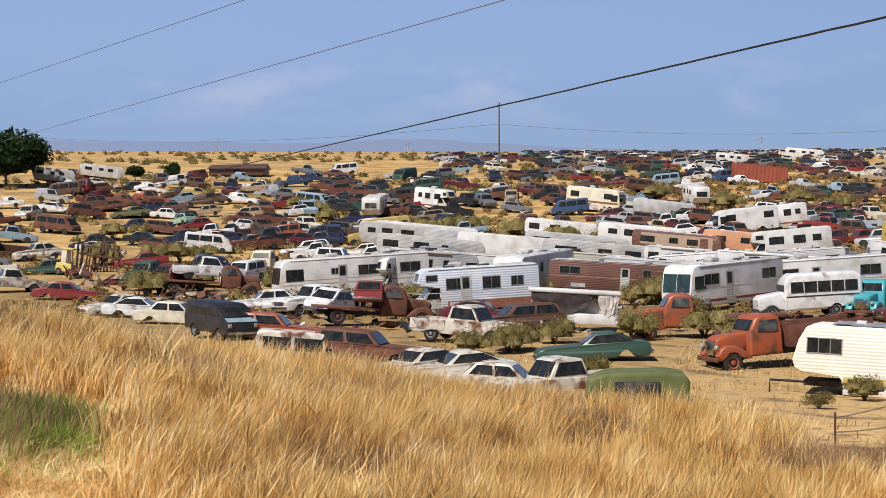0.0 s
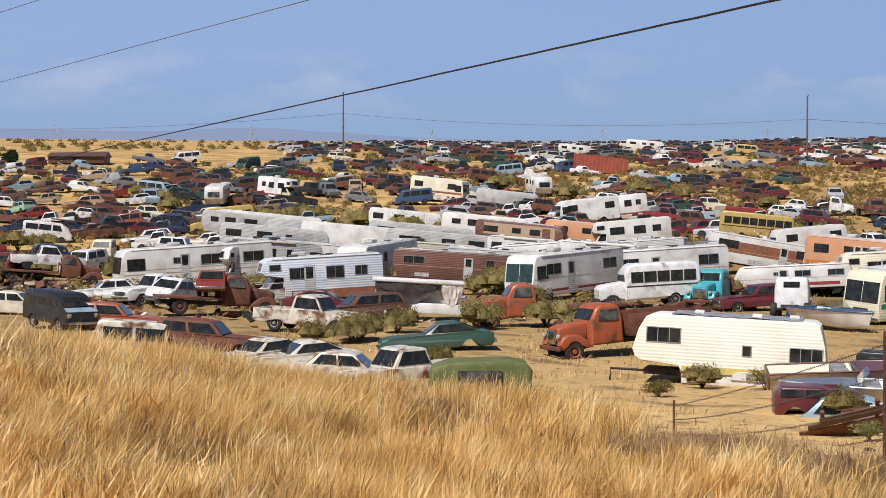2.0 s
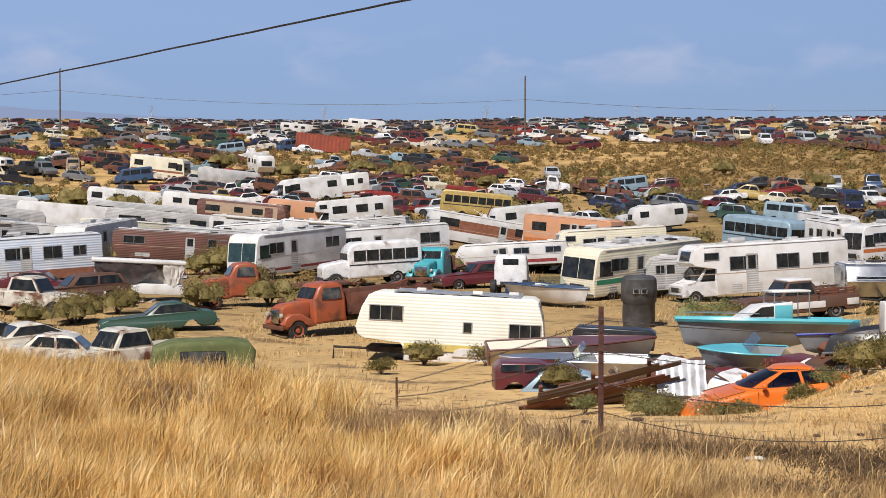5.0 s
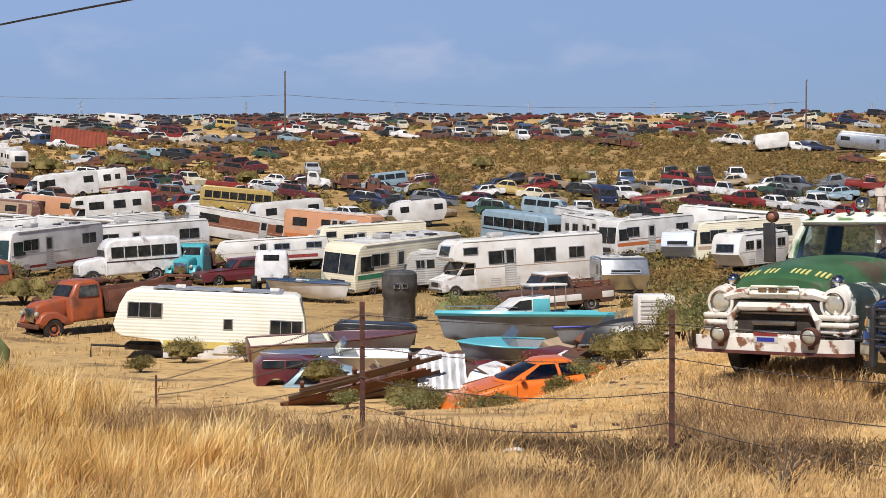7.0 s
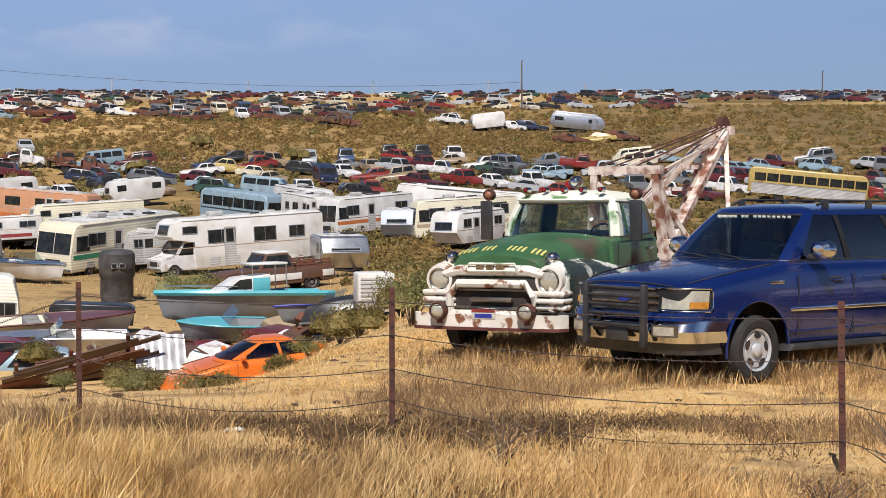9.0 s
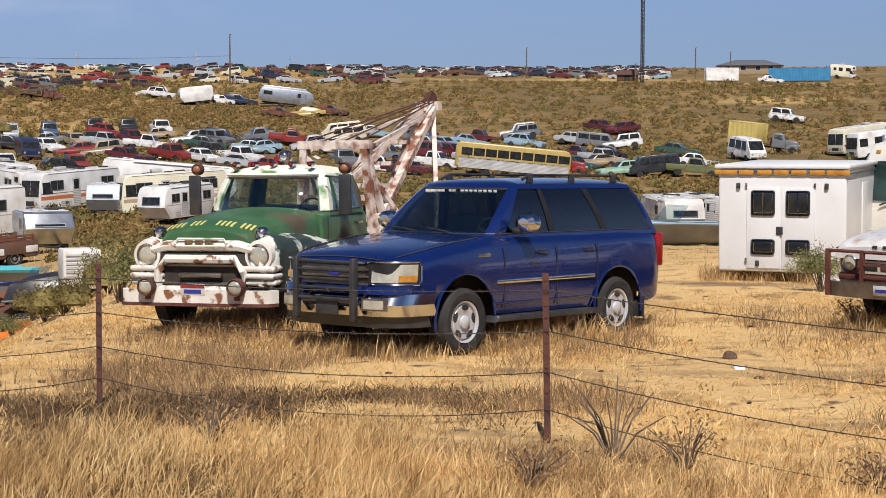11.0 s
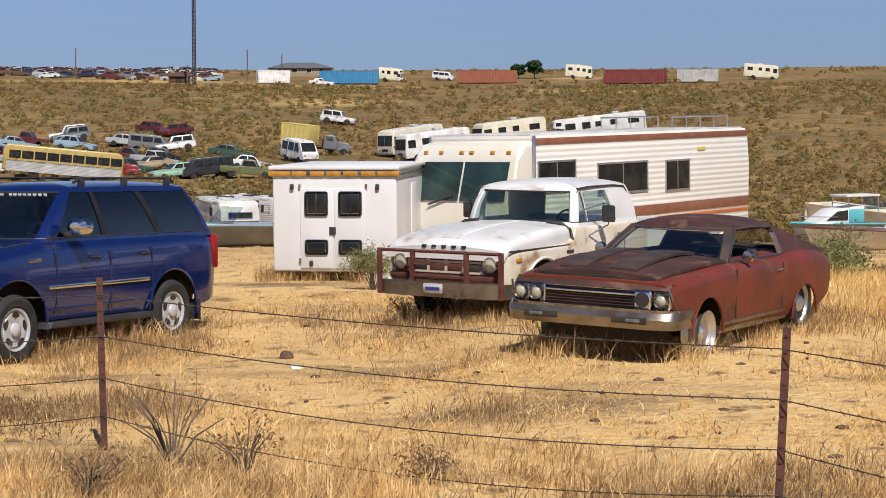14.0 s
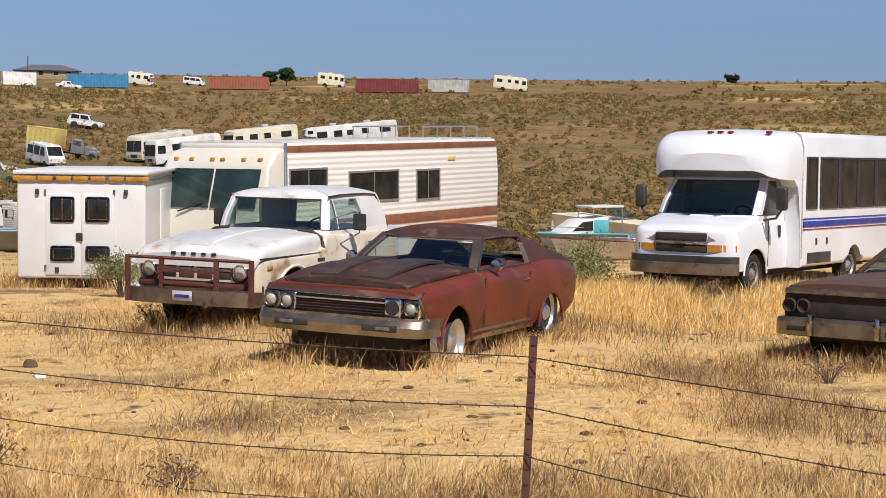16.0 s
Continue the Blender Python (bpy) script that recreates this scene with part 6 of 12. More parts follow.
def hollow_cabin(ob, c, col, glass, rear_wide=0.1, b_at=(0.5,), pillar=0.07, arc=0.05, roofmat=None, pillar_mat=None, interior=True, side_glass=None, rear_glass=None, lip=0.05, wheel_y=0.4, open_side=False, post_mat=None):
    """Glass house: roof, pillars, panes, seat and steering wheel seen through them."""
    fx, tx, rf, rr, belt, roof = c[0][0], c[2][0], c[4][0], c[6][0], c[0][2], c[4][2]
    h2 = c[4][1]
    o = [(rf + lip, roof - 0.05), (rf + lip * 0.6, roof), (rf * 0.8 + rr * 0.2, roof + arc * 0.75), ((rf + rr) / 2, roof + arc), (rf * 0.2 + rr * 0.8, roof + arc * 0.75), (rr - 0.02, roof), (rr - 0.04, roof - 0.05)]
    part("roof", shell(o, h2 + 0.03, 0.035, 3, lambda x, y, z: (x, y, z + 0.02 * (1 - (y / h2) ** 2))), roofmat or col, ob)
    pm = pillar_mat or col
    for s in (0, 1):
        a0, a1, r0, r1 = (c[0], c[4], c[3], c[7]) if s == 0 else (c[1], c[5], c[2], c[6])
        part("windscreen_pillar", beam(bmesh.new(), a0, a1, pillar), pm, ob)
        bm = bmesh.new()
        y0, y1 = a0[1], a1[1]
        t = 0.03 if y0 > 0 else -0.03
        w0, w1 = rear_wide, rear_wide * 0.75
        q = [(r0[0], y0, belt), (r0[0] + w0, y0, belt), (r1[0] + w1, y1, roof), (r1[0], y1, roof)]
        vs = [bm.verts.new(p) for p in q] + [bm.verts.new((p[0], p[1] - t * 2, p[2])) for p in q]
        for f in ((0, 1, 2, 3), (7, 6, 5, 4), (0, 4, 5, 1), (1, 5, 6, 2), (2, 6, 7, 3), (3, 7, 4, 0)):
            bm.faces.new([vs[k] for k in f])
        part("rear_pillar", bm, pm, ob)
        rear0, rear1 = r0[0] + w0, r1[0] + w1
        cuts = [0.0, *b_at, 1.0]
        for k, (u, v) in enumerate(zip(cuts, cuts[1:])):
            p = [(a0[0] + (rear0 - a0[0]) * u, y0, belt), (a0[0] + (rear0 - a0[0]) * v, y0, belt), (a1[0] + (rear1 - a1[0]) * v, y1, roof - 0.04), (a1[0] + (rear1 - a1[0]) * u, y1, roof - 0.04)]
            if k:
                part("door_pillar", beam(bmesh.new(), p[0], p[3], 0.06, 0.05), post_mat or pm, ob)
            if not (open_side and k == 0):
                part("side_window", pane(p, 0.006), side_glass or glass, ob)
    part("windscreen", pane([c[0], c[1], c[5], c[4]], 0.006), glass, ob)
    part("rear_window", pane([c[2], c[3], c[7], c[6]], 0.006), rear_glass or glass, ob)
    bm = bmesh.new()
    for s in (1, -1):
        beam(bm, (fx, s * c[0][1], belt), (rf, s * h2, roof), 0.025)
    beam(bm, (rf, h2, roof - 0.02), (rf, -h2, roof - 0.02), 0.05)
    beam(bm, (fx, c[0][1], belt + 0.01), (fx, -c[0][1], belt + 0.01), 0.03)
    part("window_seal", bm, PLASTIC, ob)
    if interior:
        part("dashboard", box((fx - 0.45, -c[0][1] + 0.06, belt - 0.02), (fx - 0.12, c[0][1] - 0.06, belt + 0.05), 0.03), PLASTIC, ob)
        # dark sheet added at belt height, standing in for the cabin's shaded depth
        part("interior_floor", box((tx + 0.1, -c[0][1] + 0.05, belt - 0.005), (fx - 0.1, c[0][1] - 0.05, belt + 0.008)), DARK, ob)
        part("seat", box((fx - 1.45, -c[0][1] + 0.12, belt), (fx - 1.2, c[0][1] - 0.12, belt + 0.22), 0.07, 3), SEAT, ob)
        bm = bmesh.new()
        ring = [(0.19 * math.cos(a), 0.19 * math.sin(a)) for a in [2 * math.pi * k / 14 for k in range(15)]]
        add_tube(bm, [(fx - 0.58 - 0.1 * v, wheel_y + u, belt + 0.03 + v * 0.9) for u, v in ring], 0.014, 5)
        part("steering_wheel", bm, PLASTIC, ob)


def solid(fn, us, vs, a, t):
    """A closed plate over the surface fn(u, v, inset), from depth a to depth a + t."""
    bm = bmesh.new()
    lay = [[[bm.verts.new(fn(u, v, d)) for v in vs] for u in us] for d in (a, a + t)]
    nu, nv = len(us), len(vs)
    for g in lay:
        for i in range(nu - 1):
            for j in range(nv - 1):
                bm.faces.new((g[i][j], g[i + 1][j], g[i + 1][j + 1], g[i][j + 1]))
    o, n = lay
    for i in range(nu - 1):
        for j in (0, nv - 1):
            bm.faces.new((o[i][j], n[i][j], n[i + 1][j], o[i + 1][j]))
    for j in range(nv - 1):
        for i in (0, nu - 1):
            bm.faces.new((o[i][j], o[i][j + 1], n[i][j + 1], n[i][j]))
    return bm


def spread(a, b, n):
    return [a + (b - a) * k / n for k in range(n + 1)]


def wrapped(plan, z0, z1, a, t, n=10, lean=0.0):
    """A plate bent along a plan line of (x, y) points, from z0 to z1, its face a proud of the line, t thick."""
    fx, fy = curve([(k, p[0]) for k, p in enumerate(plan)]), curve([(k, p[1]) for k, p in enumerate(plan)])

    def fn(u, v, d):
        e = 0.02
        tx, ty = fx(min(u + e, len(plan) - 1)) - fx(max(u - e, 0)), fy(min(u + e, len(plan) - 1)) - fy(max(u - e, 0))
        k = math.hypot(tx, ty) or 1.0
        return Vector((fx(u) - d * abs(ty) / k - lean * (v - z0), fy(u) - d * (1 if fy(u) > 0 else -1) * abs(tx) / k, v))
    return solid(fn, spread(0, len(plan) - 1, n * (len(plan) - 1)), spread(z0, z1, 3), -a, t)


def both_sides(plan):
    """Plan line of the near half carried over the middle to the far half."""
    return [(x, -y) for x, y in plan if y > 0.001] [::-1] + [p for p in plan if p[1] <= 0.001] + [p for p in plan if p[1] > 0.001]


def greenhouse(ob, z0, z1, front, rear, half, cuts, glass, paint, bow=(0.16, 0.14), rear_bow=0.05, post=0.07, arc=0.07, long_arc=0.03, roof=None, post_mat=None, a_mat=None,
               side_glass=None, rear_glass=None, open_first=False, seal=PLASTIC, v_glass=(0.06, 0.93), belly=0.02, rear_glass_cut=0.10, rail=True, curl=0.035):
    """A glass house with a bowed windscreen: front and rear give x at its foot and head; cuts give each side window as (foot x0, foot x1, head x0, head x1)."""
    (fb, ft), (rb, rt), (wb, wt) = front, rear, half
    v0, v1 = v_glass

    def xf(v):
        return fb + (ft - fb) * v + curl * math.sin(math.pi * v)

    def xr(v):
        return rb + (rt - rb) * v - curl * math.sin(math.pi * v)

    def w(v):
        return wb + (wt - wb) * v + belly * math.sin(math.pi * v)

    def bw(v):
        return bow[0] + (bow[1] - bow[0]) * v

    cols, mark = [], {}
    for k in range(9):
        cols.append(lambda v, k=k: (xf(v) - bw(v) * (k / 8) ** 2.2, (w(v) - 0.05) * k / 8))
    mark["ws"] = 7.5
    cols.append(lambda v: (xf(v) - bw(v) - 0.05, w(v)))
    spans = []
    for c in cuts:
        first = len(cols)
        for k in range(5):
            cols.append(lambda v, c=c, k=k: ((c[0] + (c[1] - c[0]) * k / 4) * (1 - v) + (c[2] + (c[3] - c[2]) * k / 4) * v, w(v)))
        spans.append((first, len(cols) - 1))
    cols.append(lambda v: (xr(v) + rear_bow + 0.05, w(v)))
    last = len(cols)
    for k in range(7):
        cols.append(lambda v, k=k: (xr(v) + rear_bow * (1 - k / 6) ** 2, (w(v) - 0.05) * (1 - k / 6)))
    end = len(cols) - 1
    mid = (ft + rt) / 2

    def at(s):
        def fn(u, v, d):
            i = min(int(u), end - 1)
            (xa, ya), (xb, yb) = cols[i](v), cols[i + 1](v)
            x, y = xa + (xb - xa) * (u - i), ya + (yb - ya) * (u - i)
            k = 1 - d / max(0.3, w(v))
            return Vector((mid + (x - mid) * (1 - d / 0.9), s * y * k, z0 + (z1 - z0) * v))
        return fn
    vs = spread(v0, v1, 6)
    pm = post_mat or paint
    for s in (1, -1):
        fn = at(s)
        part("windscreen_pillar", solid(fn, [7.55, 8, 9, spans[0][0]], spread(0, v1, 6), 0.0, 0.05), a_mat or paint, ob)
        for i, (a, b) in enumerate(spans):
            if not (open_first and i == 0):
                part("side_window", solid(fn, spread(a, b, 4), vs, 0.012, 0.006), side_glass or glass, ob)
            if i + 1 < len(spans):
                part("door_pillar", solid(fn, [b, spans[i + 1][0]], spread(0, v1, 6), 0.004, 0.05), pm, ob)
        part("rear_pillar", solid(fn, [spans[-1][1], last - 1, last, last + rear_glass_cut * 6], spread(0, v1, 6), 0.0, 0.05), paint, ob)
        part("roof_header", solid(fn, list(range(end + 1)), [v1, 0.97, 1.0], 0.0, 0.05), roof or paint, ob)
        part("window_sill", solid(fn, list(range(end + 1)), [-0.06, 0.0, v0], -0.002, 0.05), seal if s == 0 else paint, ob)
        if rail:
            part("window_seal", tube([fn(u, v0, 0.0) for u in spread(7.6, spans[-1][1], 24)], 0.009, 5), seal, ob)
    both = [(7.55 - k, 1) for k in spread(0, 7.55, 8)] + [(k, -1) for k in spread(0, 7.55, 8)[1:]]

    def across(u, v, d):
        i = min(int(u), len(both) - 2)
        (ua, sa), (ub, sb) = both[i], both[i + 1]
        f = u - i
        return at(sa)(ua, v, d).lerp(at(sb)(ub, v, d), f)
    part("windscreen", solid(across, list(range(len(both))), vs, 0.012, 0.006), glass, ob)
    q = last + rear_glass_cut * 6
    back = [(q + (end - q) * k / 6, 1) for k in range(7)] + [(end - (end - q) * k / 6, -1) for k in range(1, 7)]

    def behind(u, v, d):
        i = min(int(u), len(back) - 2)
        return at(back[i][1])(back[i][0], v, d).lerp(at(back[i + 1][1])(back[i + 1][0], v, d), u - i)
    part("rear_window", solid(behind, list(range(len(back))), vs, 0.012, 0.006), rear_glass or glass, ob)
    for v in (v0, v1):
        part("window_seal", tube([across(u, v, 0.006) for u in range(len(both))], 0.012, 5), seal, ob)
    # roof skin, ring by ring towards the middle line
    ring = [at(1)(u, 1.0, 0.0) for u in spread(0, end, 2 * end)] + [at(-1)(u, 1.0, 0.0) for u in reversed(spread(0, end, 2 * end)[1:-1])]
    bm = bmesh.new()
    rows = []
    for k in range(9):
        h = math.cos(math.pi / 2 * k / 8) if k < 8 else 0.0
        row = []
        for p in ring:
            cx = min(max(p.x, rt + 0.6 * wt), ft - 0.6 * wt)
            x, y = cx + (p.x - cx) * h, p.y * h
            e = (x - mid) / ((ft - rt) / 2 + 0.05)
            row.append(bm.verts.new((x, y, z1 + arc * (1 - h ** 2.6) ** 0.75 + long_arc * (1 - min(1.0, e * e)) * (1 - h ** 4))))
        rows.append(row)
    m = len(ring)
    for p, q in zip(rows, rows[1:]):
        for k in range(m):
            bm.faces.new((p[k], p[(k + 1) % m], q[(k + 1) % m], q[k]))
    bmesh.ops.remove_doubles(bm, verts=bm.verts, dist=0.0005)
    part("roof", bm, roof or paint, ob)


def cabin_inside(ob, fx, tx, belt, half, wheel_y=0.4, rows=(1.3,), bench=False, seat=SEAT, liner=None):
    """Dashboard, seats and steering wheel seen through the glass."""
    part("dashboard", shell([(fx - 0.08, belt - 0.1), (fx - 0.12, belt + 0.02), (fx - 0.3, belt + 0.045), (fx - 0.48, belt + 0.02), (fx - 0.52, belt - 0.15)], half - 0.06, 0.03, 2), PLASTIC, ob)
    part("interior_floor", box((tx + 0.1, -half + 0.05, belt - 0.30), (fx - 0.1, half - 0.05, belt - 0.28)), DARK, ob)
    for k, d in enumerate(rows):
        x = fx - d
        for y in ((0.0,) if bench else (-half * 0.5, half * 0.5)):
            hw, up = (half * 0.86, 0.10) if bench else (half * 0.36, 0.24)
            st = part("seat", shell([(x + 0.10, belt - 0.28), (x + 0.02, belt - 0.05), (x - 0.06, belt + up - 0.02), (x - 0.14, belt + up), (x - 0.18, belt + up - 0.08), (x - 0.12, belt - 0.28)], hw, 0.06, 3), seat, ob, m=pose(0, y, 0))
            if not bench:
                part("headrest", box((x - 0.19, -0.13, belt + 0.24), (x - 0.09, 0.13, belt + 0.42), 0.04, 3), seat, st)
    ring = [(0.19 * math.cos(a), 0.19 * math.sin(a)) for a in [2 * math.pi * k / 18 for k in range(19)]]
    bm = tube([(fx - 0.62 - 0.1 * v, wheel_y + u, belt + 0.04 + v * 0.9) for u, v in ring], 0.014, 5)
    for a in (0.3, 2.84, 4.71):
        add_tube(bm, [(fx - 0.62, wheel_y, belt + 0.04), (fx - 0.62 - 0.019 * math.sin(a), wheel_y + 0.19 * math.cos(a), belt + 0.04 + 0.171 * math.sin(a))], 0.012, 4)
    part("steering_wheel", bm, PLASTIC, ob)


def arch_lip(ob, x, z, R, y, mat, a0=-10, a1=190, r=0.018):
    part("arch_lip", tube([(x + R * math.cos(radians(a)), y, z + R * math.sin(radians(a))) for a in spread(a0, a1, 20)], r, 6), mat, ob)


def alloy_wheel(parent, x, y, r, w, side, spokes=5, rim=ALLOY, tyre=RUBBER, frac=0.62, blocky=False):
    """Tyre with tread blocks, rim with spokes and a hub."""
    base = pose(x, y, r, 0, 0, 0 if side > 0 else 180)
    bm = lathe([(r * frac, -w / 2 + 0.02), (r * 0.86, -w / 2), (r * 0.97, -w * 0.42), (r, -w * 0.3), (r, w * 0.3), (r * 0.97, w * 0.42), (r * 0.86, w / 2), (r * (frac + 0.04), w / 2 - 0.01), (r * frac, w / 2 - 0.06)], 32)
    if blocky:
        for k in range(36):
            a = 2 * math.pi * k / 36
            for sx in (-1, 1):
                c = Vector((r * 1.0 * math.cos(a), sx * w * 0.36, r * 1.0 * math.sin(a)))
                beam(bm, c - Vector((0, sx * w * 0.13, 0)), c + Vector((0, sx * w * 0.10, 0)), 0.03, 0.03)
    t = part("wheel", bm, tyre, parent, m=base)
    part("rim", lathe([(r * frac, w / 2 - 0.08), (r * frac, w / 2 - 0.015), (r * (frac - 0.06), w / 2 - 0.025), (r * (frac - 0.1), w / 2 - 0.09), (r * 0.22, w / 2 - 0.09)], 28), rim, t)
    part("disc", lathe([(r * (frac - 0.05), w / 2 - 0.075), (r * (frac - 0.14), w / 2 - 0.03), (r * 0.36, w / 2 - 0.028), (r * 0.24, w / 2 - 0.045), (0.02, w / 2 - 0.045)], 28), rim, t)
    for k in range(spokes):
        a = 2 * math.pi * (k + 0.3) / spokes
        part("vent_hole", cached(("vent_hole",), lambda: lathe([(0.042, -0.012), (0.042, 0.003), (0.01, 0.004)], 12)), DARK, t, m=Matrix.Translation((r * 0.42 * math.cos(a), w / 2 - 0.029, r * 0.42 * math.sin(a))) @ Matrix.Rotation(-a, 4, "Y") @ Matrix.Diagonal((0.75, 1, 1.5, 1)))
    part("hub_cap", lathe([(r * 0.2, w / 2 - 0.04), (r * 0.19, w / 2 - 0.005), (r * 0.1, w / 2 + 0.01), (0.01, w / 2 + 0.014)], 16), rim, t)
    return t


def steel_wheel(parent, x, y, r, w, side, rim=HUB, frac=0.6, tyre=RUBBER):
    t = part("wheel", lathe([(r * frac, -w / 2 + 0.02), (r * 0.88, -w / 2), (r, -w * 0.34), (r, w * 0.34), (r * 0.88, w / 2), (r * (frac + 0.04), w / 2 - 0.01), (r * frac, w / 2 - 0.05)], 28), tyre, parent, m=pose(x, y, r, 0, 0, 0 if side > 0 else 180))
    part("rim", lathe([(r * frac, w / 2 - 0.07), (r * frac, w / 2 - 0.012), (r * (frac - 0.05), w / 2 - 0.02), (r * (frac - 0.12), w / 2 - 0.08), (r * 0.3, w / 2 - 0.05), (r * 0.2, w / 2 - 0.012), (r * 0.08, w / 2)], 28), rim, t)
    return t


def round_lamp(parent, x, y, z, r, mat=LAMP, ring=CHROME, name="headlight", depth=0.06):
    """A round lamp looking to +x in its bezel."""
    m = pose(x, y, z, 0, 0, -90)
    t = part(name, lathe([(r * 0.98, -depth), (r * 0.98, 0.0), (r * 0.8, 0.02), (r * 0.4, 0.035), (0.005, 0.04)], 20), mat, parent, m=m)
    part("bezel", lathe([(r * 1.2, -depth), (r * 1.22, 0.0), (r * 1.1, 0.025), (r * 0.98, 0.015), (r * 0.97, -0.01)], 20), ring, t)
    return t


def bars(parent, x, y0, z, n, w, h, gap, mat, name="lettering", label="", slope=0.0):
    """Plain bars in the place of writing, on a face that looks to +x or lies on the bonnet."""
    bm = bmesh.new()
    for k in range(n):
        y = y0 - k * (w + gap)
        add_box(bm, (x - 0.004 - slope * h, y - w, z), (x + 0.004, y, z + h))
    return part(name, bm, mat, parent, label)


def blue_suv():
    ob = thing("sport_utility_vehicle", put(-3.89, 21.58, -118.9, -0.045, -0.7, 0.3), "metallic blue sport utility vehicle with chrome bumper and brush guard", "car")
    r, fa, ra = 0.39, 1.52, -1.50
    bot = arched(curve([(2.6, 0.52), (2.2, 0.46), (-2.2, 0.44), (-2.58, 0.52)]), [(fa, r + 0.02, 0.53), (ra, r + 0.02, 0.51)])
    top = curve([(2.62, 1.06), (2.56, 1.10), (2.40, 1.16), (1.9, 1.25), (1.2, 1.335), (0.9, 1.36), (-2.3, 1.35), (-2.52, 1.33), (-2.58, 1.28)])
    half = curve([(2.62, 0.60), (2.58, 0.74), (2.48, 0.86), (2.30, 0.945), (2.0, 0.98), (1.52, 0.995), (0.8, 0.985), (-1.0, 0.985), (-1.5, 0.995), (-2.3, 0.97), (-2.52, 0.92), (-2.58, 0.84)])
    part("body", loft(-2.58, 2.62, bot, top, half, 0.13, 0.045, 0.06, 0.05, 0.86, 0.035, 10, 12), BLUE_PAINT, ob)
    greenhouse(ob, 1.345, 1.945, (1.20, 0.46), (-2.56, -2.15), (0.90, 0.735), ((0.72, -0.18, 0.24, -0.08), (-0.29, -1.30, -0.16, -0.98), (-1.42, -2.40, -1.09, -2.05)), CAR_GLASS, BLUE_PAINT,
               bow=(0.24, 0.18), post=0.06, arc=0.055, side_glass=TINTED_GLASS, rear_glass=TINTED_GLASS, post_mat=CABLE, v_glass=(0.05, 0.92))
    cabin_inside(ob, 1.02, -2.45, 1.33, 0.86, 0.42, (1.15, 2.15))
    for s in (1, -1):
        part("roof_rail", tube([(-2.0, s * 0.64, 2.0), (-1.9, s * 0.64, 2.055), (-0.1, s * 0.64, 2.065), (0.05, s * 0.64, 2.01)], 0.018), PLASTIC, ob)
        for x in (-1.86, -0.95, -0.1):
            part("rail_foot", box((x - 0.05, s * 0.64 - 0.02, 1.97), (x + 0.05, s * 0.64 + 0.02, 2.06), 0.008), PLASTIC, ob)
        part("trim_strip", box((-0.98, s * 0.992 - 0.014, 0.80), (0.96, s * 0.992 + 0.014, 0.85), 0.01), BRIGHT_CHROME, ob)
        part("lower_moulding", box((-0.95, s * 0.962 - 0.02, 0.56), (0.95, s * 0.962 + 0.016, 0.585), 0.008), BLUE_PAINT, ob)
        part("running_board", shell([(1.08, 0.36), (1.0, 0.43), (-0.92, 0.43), (-1.0, 0.36)], 0.11, 0.02, 2), PLASTIC, ob, m=pose(0, s * 0.97, 0))
        for x in (0.80, -0.22, -1.06):
            part("door_gap", box((x - 0.005, s * 0.985 - 0.008, 0.50), (x + 0.005, s * 0.985 + 0.003, 1.22)), DARK, ob)
        for x in (0.02, -0.96):
            hd = part("door_handle", box((x - 0.03, s * 0.965 - 0.02, 1.13), (x + 0.17, s * 0.965 + 0.035, 1.165), 0.014), BLUE_PAINT, ob)
            part("handle_recess", box((x - 0.04, s * 0.966 - 0.02, 1.105), (x + 0.18, s * 0.966 + 0.006, 1.185), 0.012), DARK, hd)
        arch_lip(ob, fa, r + 0.02, 0.535, s * 0.985, BLUE_PAINT), arch_lip(ob, ra, r + 0.02, 0.515, s * 0.985, BLUE_PAINT)
        mir = part("mirror", lathe([(0.01, -0.10), (0.07, -0.095), (0.125, -0.05), (0.14, 0.02), (0.13, 0.05), (0.01, 0.05)], 20), BRIGHT_CHROME, ob, m=pose(0.52, s * 1.10, 1.50, 0, 0, 90) @ Matrix.Diagonal((1.15, 1, 0.85, 1)))
        part("mirror_arm", box((0.48, s * 0.96 - 0.05, 1.38), (0.60, s * 0.96 + 0.08, 1.45), 0.03), PLASTIC, ob)
        for x in (fa, ra):
            alloy_wheel(ob, x, s * 0.86, r, 0.27, s)
        plan = [(2.625, s * 0.50), (2.60, s * 0.68), (2.50, s * 0.84), (2.30, s * 0.945)]
        fr = part("lamp_frame", wrapped([(2.63, s * 0.47)] + plan[1:3] + [(2.26, s * 0.952)], 0.84, 1.11, 0.008, 0.03), CABLE, ob)
        line = [(2.64, s * 0.50), (2.615, s * 0.68), (2.515, s * 0.85), (2.30, s * 0.962)]
        part("lamp_trim", tube([(x, y, 1.10) for x, y in line] + [(2.27, s * 0.97, 1.06), (2.27, s * 0.97, 0.90)] + [(x, y, 0.85) for x, y in reversed(line)], 0.011, 6), BRIGHT_CHROME, fr)
        part("headlight", wrapped([(2.624, s * 0.55), (2.60, s * 0.68), (2.51, s * 0.835), (2.43, s * 0.892), (2.32, s * 0.935)], 0.872, 1.075, 0.02, 0.02, 6, 0.12), LAMP, fr)
        part("corner_lamp", wrapped([(2.52, s * 0.845), (2.438, s * 0.900), (2.326, s * 0.943)], 0.885, 0.955, 0.02, 0.02, 6, 0.12), AMBER, fr)
        well = part("fog_recess", wrapped([(2.735, s * 0.50), (2.71, s * 0.65), (2.64, s * 0.80)], 0.565, 0.70, 0.012, 0.02), MATTE_CHROME, ob)
